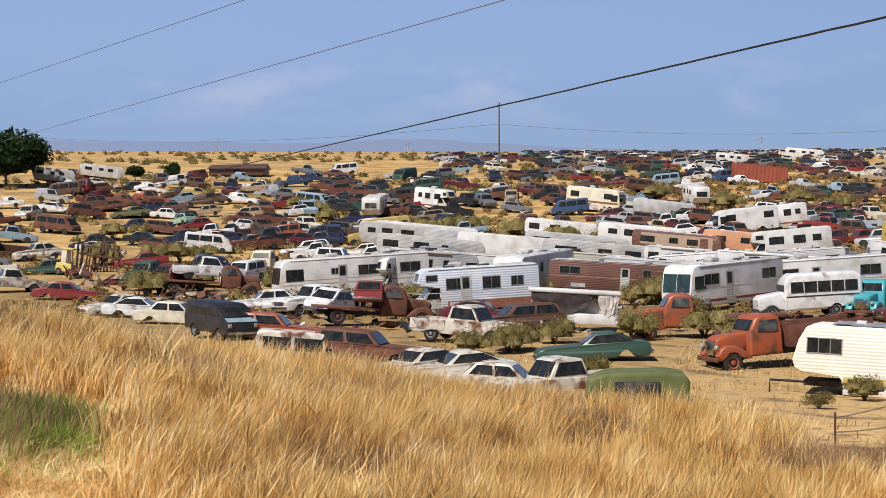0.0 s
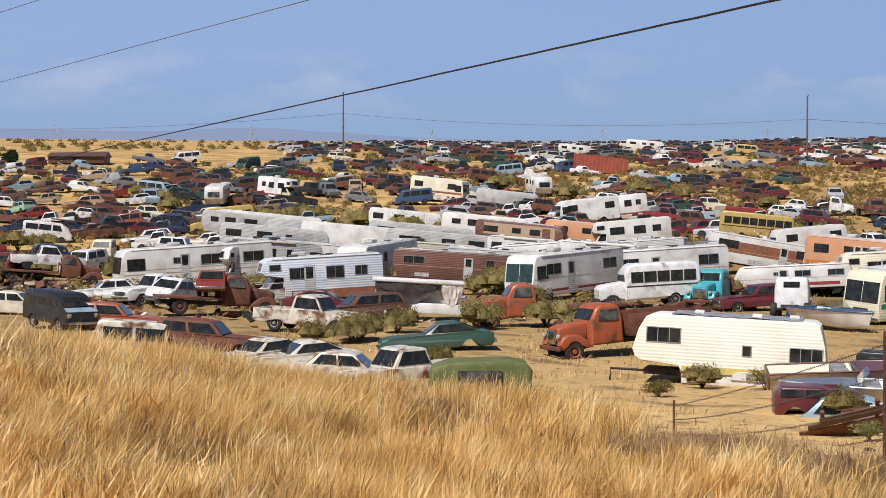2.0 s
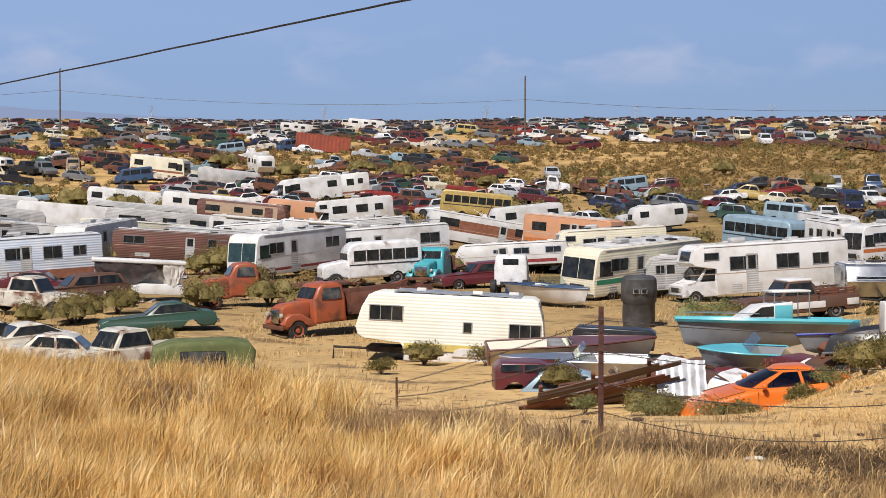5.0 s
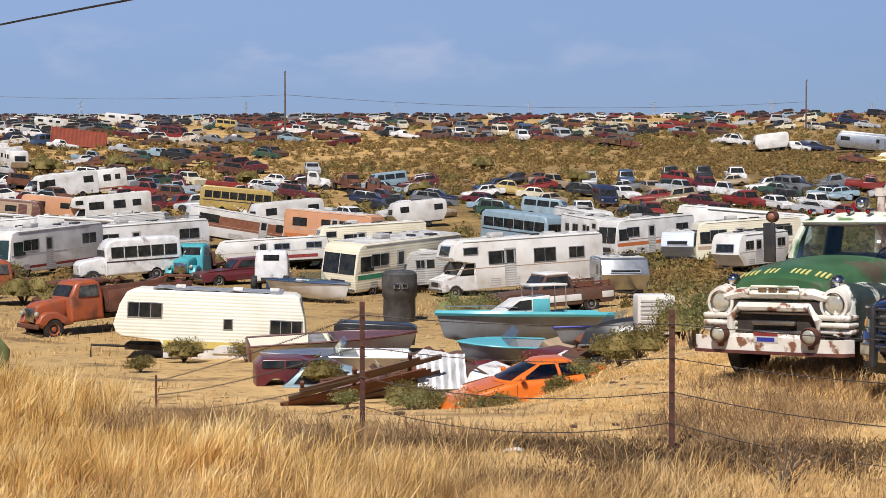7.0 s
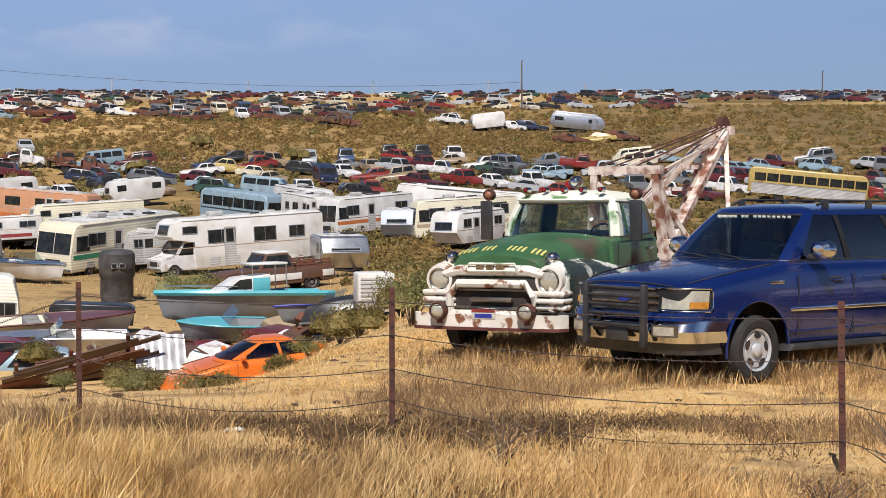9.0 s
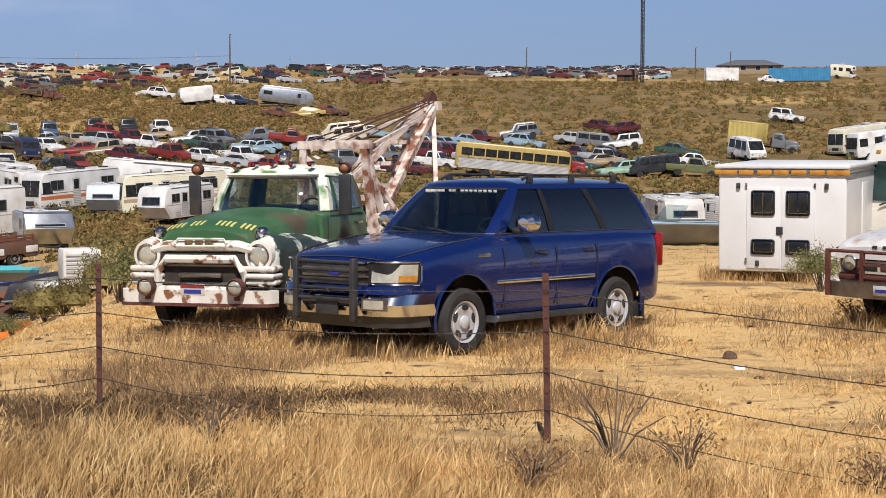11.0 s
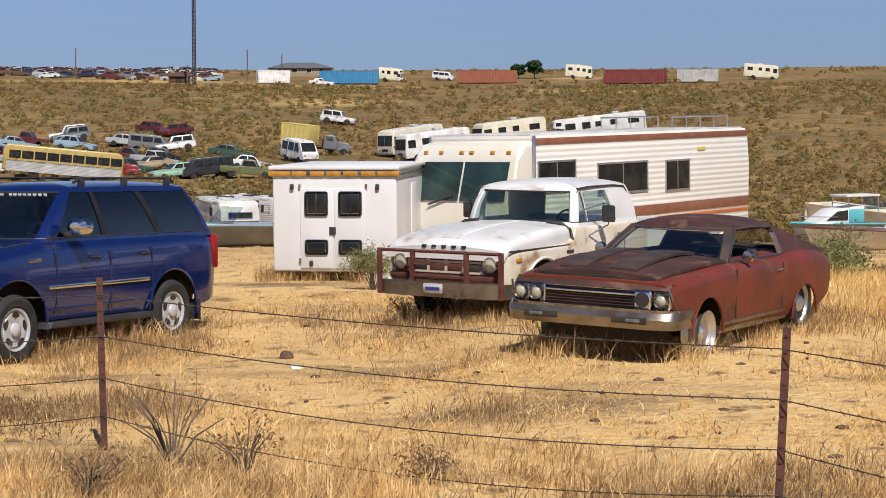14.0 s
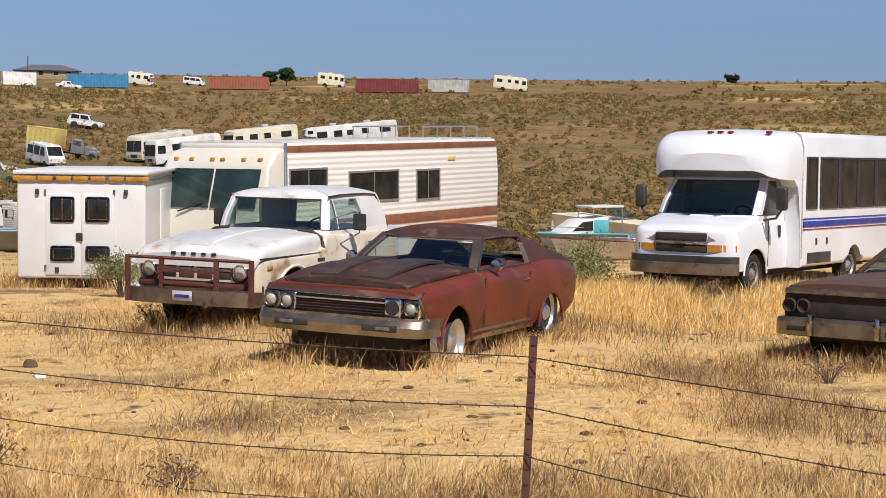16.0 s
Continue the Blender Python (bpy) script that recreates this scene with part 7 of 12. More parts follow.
        part("fog_lamp", wrapped([(2.733, s * 0.53), (2.71, s * 0.65), (2.66, s * 0.76)], 0.585, 0.68, 0.022, 0.02), LAMP, well)
        part("tail_lamp", box((-2.60, s * 0.87 - 0.05, 0.88), (-2.46, s * 0.87 + 0.075, 1.32), 0.03), REDLENS, ob)
        part("mud_flap", box((ra - 0.58, s * 0.86 - 0.14, 0.24), (ra - 0.56, s * 0.86 + 0.14, 0.5)), PLASTIC, ob)
        part("badge", box((1.06, s * 0.972 - 0.008, 1.12), (1.30, s * 0.972 + 0.010, 1.165), 0.004), CHROME, ob)
        part("wiper", tube([(1.16, s * 0.25 + 0.16, 1.395), (1.10, s * 0.25 - 0.1, 1.42), (1.02, s * 0.25 - 0.42, 1.435)], 0.011), PLASTIC, ob)
        part("bonnet_gap", tube([(x, s * (half(x) - 0.13), top(x) + 0.004) for x in spread(1.15, 2.45, 14)], 0.006, 4), DARK, ob)
    part("bonnet_gap", tube([(2.57, y, 1.115 + 0.03 * (1 - (y / 0.7) ** 2)) for y in spread(-0.66, 0.66, 12)], 0.007, 4), DARK, ob)
    near = [(2.74, 0.0), (2.735, 0.45), (2.68, 0.74), (2.50, 0.92), (2.08, 0.995)]
    part("bumper", wrapped(both_sides(near), 0.625, 0.75, 0.0, 0.16, 6, 0.55), BRIGHT_CHROME, ob)
    part("bumper_skirt", wrapped(both_sides([(x - 0.045, y) for x, y in near]), 0.50, 0.627, 0.0, 0.16, 6, -0.36), BRIGHT_CHROME, ob)
    part("bumper_cover", wrapped(both_sides([(x - 0.015, y) for x, y in near]), 0.745, 0.83, 0.0, 0.14, 6, 0.25), BLUE_PAINT, ob)
    part("lower_valance", wrapped(both_sides([(2.64, 0.0), (2.63, 0.45), (2.56, 0.72), (2.38, 0.88), (2.08, 0.95)]), 0.37, 0.51, 0.0, 0.12, 6, -0.35), PLASTIC, ob)
    part("air_intake", wrapped([(2.74, -0.40), (2.745, 0.0), (2.74, 0.40)], 0.60, 0.70, 0.006, 0.02), DARK, ob)
    part("licence_plate", box((2.755, -0.17, 0.50), (2.78, 0.17, 0.65), 0.008), PLASTIC, ob)
    g = part("grille", box((2.52, -0.50, 0.83), (2.630, 0.50, 1.10), 0.03), PLASTIC, ob)
    for z in (0.845, 0.93, 1.01, 1.09):
        part("slat", box((2.60, -0.51, z - 0.014), (2.652, 0.51, z + 0.014), 0.009), MATTE_CHROME if z < 1.05 else BRIGHT_CHROME, g)
    part("emblem", lathe([(0.075, -0.01), (0.07, 0.012), (0.01, 0.014)], 18), STRIPE_BLUE, g, m=pose(2.655, 0, 0.97, 0, 0, -90) @ Matrix.Diagonal((1.2, 1, 0.55, 1)))
    guard = part("brush_guard", tube([(2.80, -0.44, 0.68), (2.80, 0.44, 0.68)], 0.02, 8), PLASTIC, ob)
    for s in (1, -1):
        part("guard_upright", box((2.76, s * 0.44 - 0.035, 0.44), (2.85, s * 0.44 + 0.035, 1.14), 0.022, 3), PLASTIC, guard)
    for z in (0.80, 0.90, 1.0, 1.09):
        part("guard_bar", tube([(2.80, -0.44, z), (2.80, 0.44, z)], 0.017, 8), PLASTIC, guard)
    for k in range(18):
        if k not in (8, 11):
            y = 0.56 - k * 0.062
            part("banner_bar", box((0.535 - 0.16 * (abs(y) / 0.7) ** 2.2, y - 0.044, 1.853), (0.546 - 0.16 * (abs(y) / 0.7) ** 2.2, y, 1.885)), RV_SMOOTH, ob)
    part("underbody", box((-2.4, -0.66, 0.36), (2.3, 0.66, 1.1)), DARK, ob)


def wrecker_truck():
    ob = thing("tow_truck", put(-6.98, 23.6, -98.6, 0.01, 0.9, 0.8), "old green and white tow truck with a rusted crane boom", "truck")
    r, fa, ra = 0.46, 1.62, -2.1
    # bonnet
    part("bonnet", loft(0.75, 2.42, lambda x: 0.9, curve([(0.75, 1.50), (1.5, 1.47), (2.1, 1.40), (2.36, 1.32), (2.48, 1.22), (2.52, 1.12)]), curve([(0.75, 0.86), (1.6, 0.78), (2.25, 0.68), (2.45, 0.62), (2.52, 0.55)]), 0.17, 0.06, 0.0, 0.06, 1.1, 0.035, 7, 14), TOW_GREEN, ob)
    for s in (1, -1):
        f = loft(0.45, 2.48, arched(0.58, [(fa, r, 0.58)]), curve([(0.45, 1.10), (1.0, 1.17), (1.6, 1.23), (2.2, 1.24), (2.40, 1.19), (2.48, 1.08)]), curve([(0.45, 0.22), (1.4, 0.27), (2.2, 0.25), (2.42, 0.21), (2.48, 0.17)]), 0.15, 0.03, 0.05, 0.05, 0.9, 0.035, 9, 6)
        bmesh.ops.translate(f, verts=f.verts, vec=(0, s * 0.78, 0))
        part("fender", f, TOW_FENDER if s > 0 else TOW_WHITE, ob)
        hood = part("headlight_surround", lathe([(0.20, -0.25), (0.20, 0.0), (0.185, 0.05), (0.15, 0.055), (0.14, 0.02)], 24), TOW_WHITE, ob, m=pose(2.46, s * 0.78, 1.03, 0, 0, -90))
        round_lamp(ob, 2.50, s * 0.78, 1.03, 0.125)
        round_lamp(ob, 2.30, s * 0.72, 1.30, 0.065, BRIGHT_CHROME, CHROME, "marker_lamp", 0.08)
        # wing bumper ends with three ribs
        for z in (0.70, 0.78, 0.87):
            part("bumper_wing", box((2.30, s * 0.78 - 0.22, z - 0.035), (2.58 - 0.04 * (z < 0.75), s * 0.78 + 0.24, z + 0.035), 0.03, 3), TOW_WHITE, ob)
        round_lamp(ob, 2.86, s * 0.62, 0.66, 0.095, LAMP, RUST_STEEL, "fog_lamp", 0.09)
        part("lamp_bracket", box((2.74, s * 0.62 - 0.03, 0.5), (2.82, s * 0.62 + 0.03, 0.62)), PAINTS["rust"], ob)
        steel_wheel(ob, fa, s * 0.86, r, 0.24, s, TOW_WHITE)
        steel_wheel(ob, ra, s * 0.82, r, 0.24, s, TOW_WHITE)
        steel_wheel(ob, ra, s * 1.07, r, 0.24, s, TOW_WHITE)
        part("running_board", box((-0.6, s * 0.95 - 0.16, 0.5), (0.6, s * 0.95 + 0.12, 0.56), 0.02), PAINTS["rust"], ob)
    # broad chromed-over white mouth
    mouth = [(-0.80, 0.66), (-0.86, 0.86), (-0.70, 1.10), (-0.5, 1.15), (0.5, 1.15), (0.70, 1.10), (0.86, 0.86), (0.80, 0.66)]
    part("grille_surround", tube([(2.47, y, z) for y, z in mouth], 0.07, 8), TOW_WHITE, ob)
    inner = [(-0.60, 0.60), (-0.60, 0.84), (-0.48, 0.99), (0.48, 0.99), (0.60, 0.84), (0.60, 0.60), (-0.60, 0.60)]
    part("grille_mouth", tube([(2.56, y, z) for y, z in inner], 0.055, 8), TOW_WHITE, ob)
    part("grille", box((2.36, -0.64, 0.55), (2.50, 0.64, 1.06), 0.02), DARK, ob)
    part("grille_bar", box((2.52, -0.30, 0.76), (2.60, 0.30, 0.82), 0.02), MATTE_CHROME, ob)
    part("grille_rib", box((2.49, -0.52, 0.895), (2.53, 0.52, 0.925), 0.008), MATTE_CHROME, ob)
    part("grille_rib", box((2.49, -0.56, 0.665), (2.53, 0.56, 0.70), 0.008), MATTE_CHROME, ob)
    part("nose_vent", tube([(2.535, y, z) for y, z in ((-0.34, 1.15), (-0.36, 1.19), (-0.32, 1.24), (0.32, 1.24), (0.36, 1.19), (0.34, 1.15), (-0.34, 1.15))], 0.018, 6), TOW_ROOF, ob)
    bm = bmesh.new()
    for k in range(3):
        add_box(bm, (2.52, 0.04 + 0.1 - k * 0.14 - 0.08, 1.155), (2.545, 0.04 + 0.1 - k * 0.14 + 0.03, 1.225))
    part("emblem", bm, CHROME, ob)
    part("bumper", wrapped(both_sides([(2.78, 0.0), (2.77, 0.70), (2.72, 1.0), (2.60, 1.09)]), 0.45, 0.62, 0.0, 0.07, 6), TOW_WHITE, ob)
    part("bumper_lip", wrapped(both_sides([(2.80, 0.0), (2.79, 0.70), (2.74, 1.01), (2.62, 1.10)]), 0.42, 0.46, 0.0, 0.14, 6), GUARD_RUST, ob)
    plate = part("licence_plate", box((2.77, -0.17, 0.56), (2.785, 0.17, 0.70), 0.006), RV_SMOOTH, ob)
    part("plate_band", box((2.78, -0.165, 0.65), (2.79, 0.165, 0.695)), STRIPE_RED, plate)
    part("plate_marks", box((2.78, -0.12, 0.58), (2.79, 0.12, 0.63)), STRIPE_BLUE, plate)
    # cab
    part("cab", loft(-0.75, 0.80, lambda x: 0.55, curve([(-0.75, 1.44), (0.8, 1.46)]), curve([(-0.75, 0.88), (0.8, 0.90)]), 0.06, 0, 0.04, 0.03, 1.0), TOW_GREEN, ob)
    greenhouse(ob, 1.46, 1.985, (0.86, 0.56), (-0.72, -0.66), (0.875, 0.74), ((0.40, 0.24, 0.26, 0.22), (0.20, -0.56, 0.18, -0.50)), WINDOW_GLASS, TOW_GREEN, bow=(0.30, 0.20), a_mat=TOW_ROOF, arc=0.09, long_arc=0.03, roof=TOW_ROOF,
               seal=COUPE_BLACK, v_glass=(0.06, 0.91), rear_glass_cut=0.15)
    cabin_inside(ob, 0.66, -0.66, 1.43, 0.82, 0.40, (1.1,), True)
    part("visor_edge", tube([(0.60 - 0.20 * (abs(y) / 0.7) ** 2.2, y, 1.985) for y in spread(-0.68, 0.68, 12)], 0.022, 6), TOW_ROOF, ob)
    for k in range(5):
        round_lamp(ob, 0.42, -0.56 + 0.28 * k, 2.12, 0.03, REDLENS, CHROME, "roof_lamp", 0.1)
    round_lamp(ob, 0.10, 0.02, 2.22, 0.07, BRIGHT_CHROME, CHROME, "spot_lamp", 0.12)
    part("beacon", lathe([(0.07, 0), (0.07, 0.1), (0.04, 0.14)], 14), REDLENS, ob, m=pose(0.0, -0.1, 2.10, 90))
    for s in (1, -1):
        m = part("mirror", box((0.50, s * 1.12 - 0.10, 1.44), (0.55, s * 1.12 + 0.08, 1.98), 0.02), PLASTIC, ob)
        part("mirror_arm", tube([(0.52, s * 0.82, 1.96), (0.52, s * 1.12, 1.94)], 0.014), PLASTIC, m)
        round_lamp(m, 0.52, s * 1.10, 2.06, 0.065, STRIPE_BROWN, RUST_STEEL, "turn_lamp", 0.08)
        part("door_gap", box((0.64, s * 0.905 - 0.004, 0.62), (0.65, s * 0.905 + 0.004, 1.44)), DARK, ob)
        part("door_handle", box((-0.5, s * 0.90 - 0.02, 1.28), (-0.36, s * 0.90 + 0.03, 1.31), 0.01), CHROME, ob)
    # painted number reduced to bars
    hood_top = curve([(0.75, 1.50), (1.5, 1.47), (2.1, 1.40), (2.36, 1.32), (2.48, 1.22), (2.52, 1.12)])
    for y0 in (0.60, -0.10):
        for k in range(8):
            if k == 3:
                continue
            y = y0 - k * 0.068
            bm = bmesh.new()
            vs = []
            for x in (2.30, 2.25, 2.20, 2.16):
                vs.append([bm.verts.new((x, yy, hood_top(x) + 0.05 * (1 - (yy / 0.52) ** 2) + 0.016)) for yy in (y, y - 0.032)])
            for p, q in zip(vs, vs[1:]):
                bm.faces.new((p[0], p[1], q[1], q[0]))
            g = bmesh.ops.extrude_face_region(bm, geom=list(bm.faces))
            bmesh.ops.translate(bm, verts=[v for v in g["geom"] if isinstance(v, bmesh.types.BMVert)], vec=(0, 0, -0.012))
            part("painted_bar", bm, GOLD_PAINT, ob)
    # wrecker bed and boom, swung a little to one side
    B = pose(-1.0, 0.22, 0, 0, 0, -8) @ pose(1.0, 0, 0)
    part("chassis", box((-3.4, -0.42, 0.5), (2.3, 0.42, 0.72)), DARK, ob)
    part("bed", box((-3.4, -1.05, 0.78), (-0.85, 1.05, 1.05), 0.03), BOOM_PAINT, ob)
    for s in (1, -1):
        part("side_locker", box((-2.6, s * 1.0 - 0.16, 1.05), (-0.95, s * 1.0 + 0.12, 1.38), 0.03), BOOM_PAINT, ob)
    for s in (1, -1):
        part("mast_beam", beam(bmesh.new(), (-1.15, s * 0.62, 1.05), (-1.15, s * 0.50, 2.36), 0.11), BOOM_PAINT, ob, m=B)
        part("mast_beam", beam(bmesh.new(), (-1.55, s * 0.62, 1.05), (-1.18, s * 0.50, 2.30), 0.08), BOOM_PAINT, ob, m=B)
        part("mast_beam", beam(bmesh.new(), (-2.2, s * 0.62, 1.05), (-1.2, s * 0.50, 2.0), 0.07), BOOM_PAINT, ob, m=B)
        part("mast_beam", beam(bmesh.new(), (-1.15, s * 0.62, 1.2), (-1.15, -s * 0.50, 2.2), 0.05), BOOM_PAINT, ob, m=B)
    part("mast_beam", beam(bmesh.new(), (-1.15, 0.60, 2.36), (-1.15, -0.60, 2.36), 0.12), BOOM_PAINT, ob, m=B)
    part("mast_beam", beam(bmesh.new(), (-1.15, 0.62, 1.6), (-1.15, -0.62, 1.6), 0.08), BOOM_PAINT, ob, m=B)
    for s in (1, -1):
        part("boom_beam", beam(bmesh.new(), (-1.5, s * 0.55, 1.35), (-4.0, s * 0.10, 2.92), 0.11), BOOM_PAINT, ob, m=B)
        part("boom_beam", beam(bmesh.new(), (-3.1, s * 0.60, 1.0), (-3.95, s * 0.10, 2.85), 0.07), BOOM_PAINT, ob, m=B)
        part("boom_beam", beam(bmesh.new(), (-1.3, s * 0.45, 2.3), (-3.7, s * 0.12, 2.78), 0.05), BOOM_PAINT, ob, m=B)
    for u in (0.25, 0.45, 0.65, 0.85):
        y = 0.55 - 0.45 * u
        part("boom_beam", beam(bmesh.new(), (-1.5 - 2.5 * u, y, 1.35 + 1.57 * u), (-1.5 - 2.5 * u, -y, 1.35 + 1.57 * u), 0.06), BOOM_PAINT, ob, m=B)
    part("boom_beam", beam(bmesh.new(), (-4.0, 0.2, 2.92), (-4.0, -0.2, 2.92), 0.14), BOOM_PAINT, ob, m=B)
    part("pulley", lathe([(0.14, -0.05), (0.14, -0.03), (0.09, 0), (0.14, 0.03), (0.14, 0.05)], 16), RUST_STEEL, ob, m=B @ pose(-4.05, 0.0, 3.0))
    bm = bmesh.new()
    for y in (-0.3, -0.12, 0.12, 0.3):
        add_tube(bm, [(-1.15, y * 1.5, 2.42), (-4.0, y * 0.4, 3.0)], 0.012, 4)
    add_tube(bm, [(-4.1, 0.0, 2.95), (-4.1, 0.0, 1.6)], 0.012, 4)
    part("cable", bm, RUST_STEEL, ob, m=B)
    part("winch", lathe([(0.2, -0.4), (0.2, -0.36), (0.13, -0.34), (0.13, 0.34), (0.2, 0.36), (0.2, 0.4)], 16), RUST_STEEL, ob, m=B @ pose(-1.5, 0, 1.35))


def white_pickup():
    ob = thing("pickup_truck", put(2.73, 24.99, -127.4, 0.10, 1.0, -0.5), "white sixties pickup truck with a rusted red grille guard", "pickup truck")
    r, fa, ra = 0.37, 1.72, -1.62
    bot = arched(0.46, [(fa, r, 0.50), (ra, r, 0.48)])
    top = curve([(2.58, 0.93), (2.5, 0.99), (2.3, 1.00), (1.1, 1.02), (0.98, 1.06), (0.85, 1.22), (-0.95, 1.22), (-1.08, 1.20)])
    half = curve([(2.58, 0.88), (2.5, 0.94), (2.3, 0.965), (1.2, 0.975), (-1.08, 0.965)])
    part("body", loft(-1.08, 2.58, bot, top, half, 0.05, 0.0, 0.05, 0.07, 0.86, 0.035, 9), PICKUP_CREAM, ob)
    hood_top = curve([(0.90, 1.25), (1.4, 1.24), (2.0, 1.19), (2.42, 1.12), (2.56, 1.07), (2.62, 1.01)])
    part("bonnet", loft(0.90, 2.62, lambda x: 0.985, hood_top, curve([(0.90, 0.90), (1.6, 0.93), (2.4, 0.935), (2.62, 0.92)]), 0.10, 0.045, 0.0, 0.03, 1.0, 0.035, 4, 14), PICKUP_WHITE, ob)
    part("bonnet_rib", loft(1.0, 2.5, lambda x: 1.1, lambda x: hood_top(x) + 0.052, lambda x: 0.16, 0.03, 0.004, 0, 0, 1.0, 0.06, 2, 4), PICKUP_WHITE, ob)
    for s in (1, -1):
        part("cowl_streak", tube([(0.98, s * 0.55, 1.295), (0.97, s * 0.78, 1.27), (0.955, s * 0.90, 1.20), (0.95, s * 0.945, 1.06)], 0.022, 6), COUPE_BLACK, ob)
        part("bonnet_gap", tube([(x, s * 0.955, 1.0) for x in spread(1.0, 2.55, 8)], 0.012, 4), DARK, ob)
        part("bed_side", loft(-3.1, -1.14, arched(0.46, [(ra, r, 0.48)]), lambda x: 1.16, lambda x: 0.07, 0.03, 0, 0, 0, 0.9, 0.05, 6, 3), PICKUP_WHITE, ob, m=pose(0, s * 0.90, 0))
        lamp = part("lamp_plate", lathe([(0.15, -0.05), (0.15, 0.0), (0.12, 0.012), (0.115, 0.0)], 24), GUARD_RUST, ob, m=pose(2.60, s * 0.70, 0.82, 0, 0, -90))
        round_lamp(ob, 2.61, s * 0.70, 0.82, 0.095)
        arch_lip(ob, fa, r, 0.505, s * 0.965, PICKUP_WHITE, 0, 180, 0.025)
        steel_wheel(ob, fa, s * 0.80, r, 0.22, s, PICKUP_WHITE)
        steel_wheel(ob, ra, s * 0.80, r, 0.22, s, PICKUP_WHITE)
        m = part("mirror", box((0.30, s * 1.14 - 0.10, 1.27), (0.35, s * 1.14 + 0.10, 1.50), 0.025), PLASTIC, ob)
        part("mirror_bracket", tube([(0.6, s * 0.88, 1.44), (0.36, s * 1.06, 1.52), (0.33, s * 1.14, 1.52), (0.33, s * 1.14, 1.24), (0.40, s * 1.10, 1.2), (0.55, s * 0.97, 1.10)], 0.011), PLASTIC, m)
        for x in (0.78, -0.44):
            part("door_gap", box((x - 0.005, s * 0.968 - 0.008, 0.52), (x + 0.005, s * 0.968 + 0.004, 1.0)), DARK, ob)
        part("belt_crease", box((-1.0, s * 0.955 - 0.01, 0.985), (1.0, s * 0.955 + 0.012, 1.0), 0.004), PICKUP_WHITE, ob)
        part("door_handle", box((-0.40, s * 0.945 - 0.02, 1.06), (-0.24, s * 0.945 + 0.035, 1.09), 0.01), CHROME, ob)
        part("fender_badge", box((0.98, s * 0.97 - 0.006, 0.89), (1.16, s * 0.97 + 0.012, 0.935), 0.004), PLASTIC, ob)
        part("side_marker", box((2.28, s * 0.962 - 0.01, 0.86), (2.40, s * 0.962 + 0.02, 0.91), 0.01), AMBER, ob)
        part("wiper", tube([(0.86, s * 0.20, 1.29), (0.82, s * 0.20 + 0.20, 1.31), (0.77, s * 0.20 + 0.42, 1.30)], 0.01), PLASTIC, ob)
        part("drip_rail", tube([(0.60, s * 0.80, 1.725), (0.3, s * 0.80, 1.745), (-0.4, s * 0.79, 1.745), (-0.72, s * 0.79, 1.72), (-0.90, s * 0.82, 1.5), (-0.98, s * 0.86, 1.26)], 0.012, 5), COUPE_BLACK, ob)
    part("tailgate", box((-3.14, -0.86, 0.5), (-3.08, 0.86, 1.14), 0.02), PICKUP_WHITE, ob)
    part("bed_floor", box((-3.08, -0.88, 0.6), (-1.12, 0.88, 0.66)), DARK, ob)
    greenhouse(ob, 1.24, 1.735, (0.90, 0.66), (-1.02, -0.90), (0.89, 0.775), ((0.70, 0.46, 0.55, 0.49), (0.43, -0.34, 0.47, -0.16)), WINDOW_GLASS, PICKUP_WHITE, bow=(0.14, 0.10), arc=0.085, long_arc=0.02, seal=COUPE_BLACK,
               v_glass=(0.08, 0.90), belly=0.015, rear_glass_cut=0.18, a_mat=PICKUP_WHITE)
    cabin_inside(ob, 0.78, -0.95, 1.20, 0.84, 0.40, (1.25,), True)
    g = part("grille", box((2.48, -0.86, 0.70), (2.565, 0.86, 0.985), 0.02), GUARD_RUST, ob)
    for z in (0.725, 0.855):
        for k in range(4):
            y = 0.54 - k * 0.28
            part("grille_cell", box((2.55, y - 0.24, z), (2.588, y, z + 0.105), 0.014), DARK if (k + (z > 0.8)) % 3 == 0 else GUARD_RUST, g)
    gd = part("grille_guard", tube([(2.74, -0.95, 0.98), (2.74, 0.95, 0.98)], 0.022, 4), GUARD_RUST, ob)
    for y in (-0.95, -0.42, 0.42, 0.95):
        part("guard_upright", beam(bmesh.new(), (2.74, y, 0.40), (2.74, y, 1.0), 0.055, 0.045), GUARD_RUST, gd)
    for z in (0.66, 0.82):
        part("guard_bar", beam(bmesh.new(), (2.74, -0.42, z), (2.74, 0.42, z), 0.045, 0.03), GUARD_RUST, gd)
    part("lower_bar", box((2.54, -0.88, 0.60), (2.62, 0.88, 0.69), 0.02), GUARD_RUST, ob)
    part("bumper", wrapped(both_sides([(2.80, 0.0), (2.79, 0.60), (2.74, 0.90), (2.56, 1.01)]), 0.40, 0.59, 0.0, 0.05, 6), MATTE_CHROME, ob)
    plate = part("licence_plate", box((2.805, -0.20, 0.45), (2.82, 0.10, 0.575), 0.006), RV_GREY, ob)
    part("plate_band", box((2.818, -0.16, 0.49), (2.826, 0.06, 0.53)), STRIPE_BLUE, plate)
    for k in range(5):
        y = 0.34 - k * 0.155
        part("bonnet_bar", box((2.595, y - 0.07, 1.025), (2.635, y, 1.06), 0.008), PLASTIC, ob, "dark metal bonnet bar")
    part("underbody", box((-3.0, -0.62, 0.4), (2.4, 0.62, 0.95)), DARK, ob)


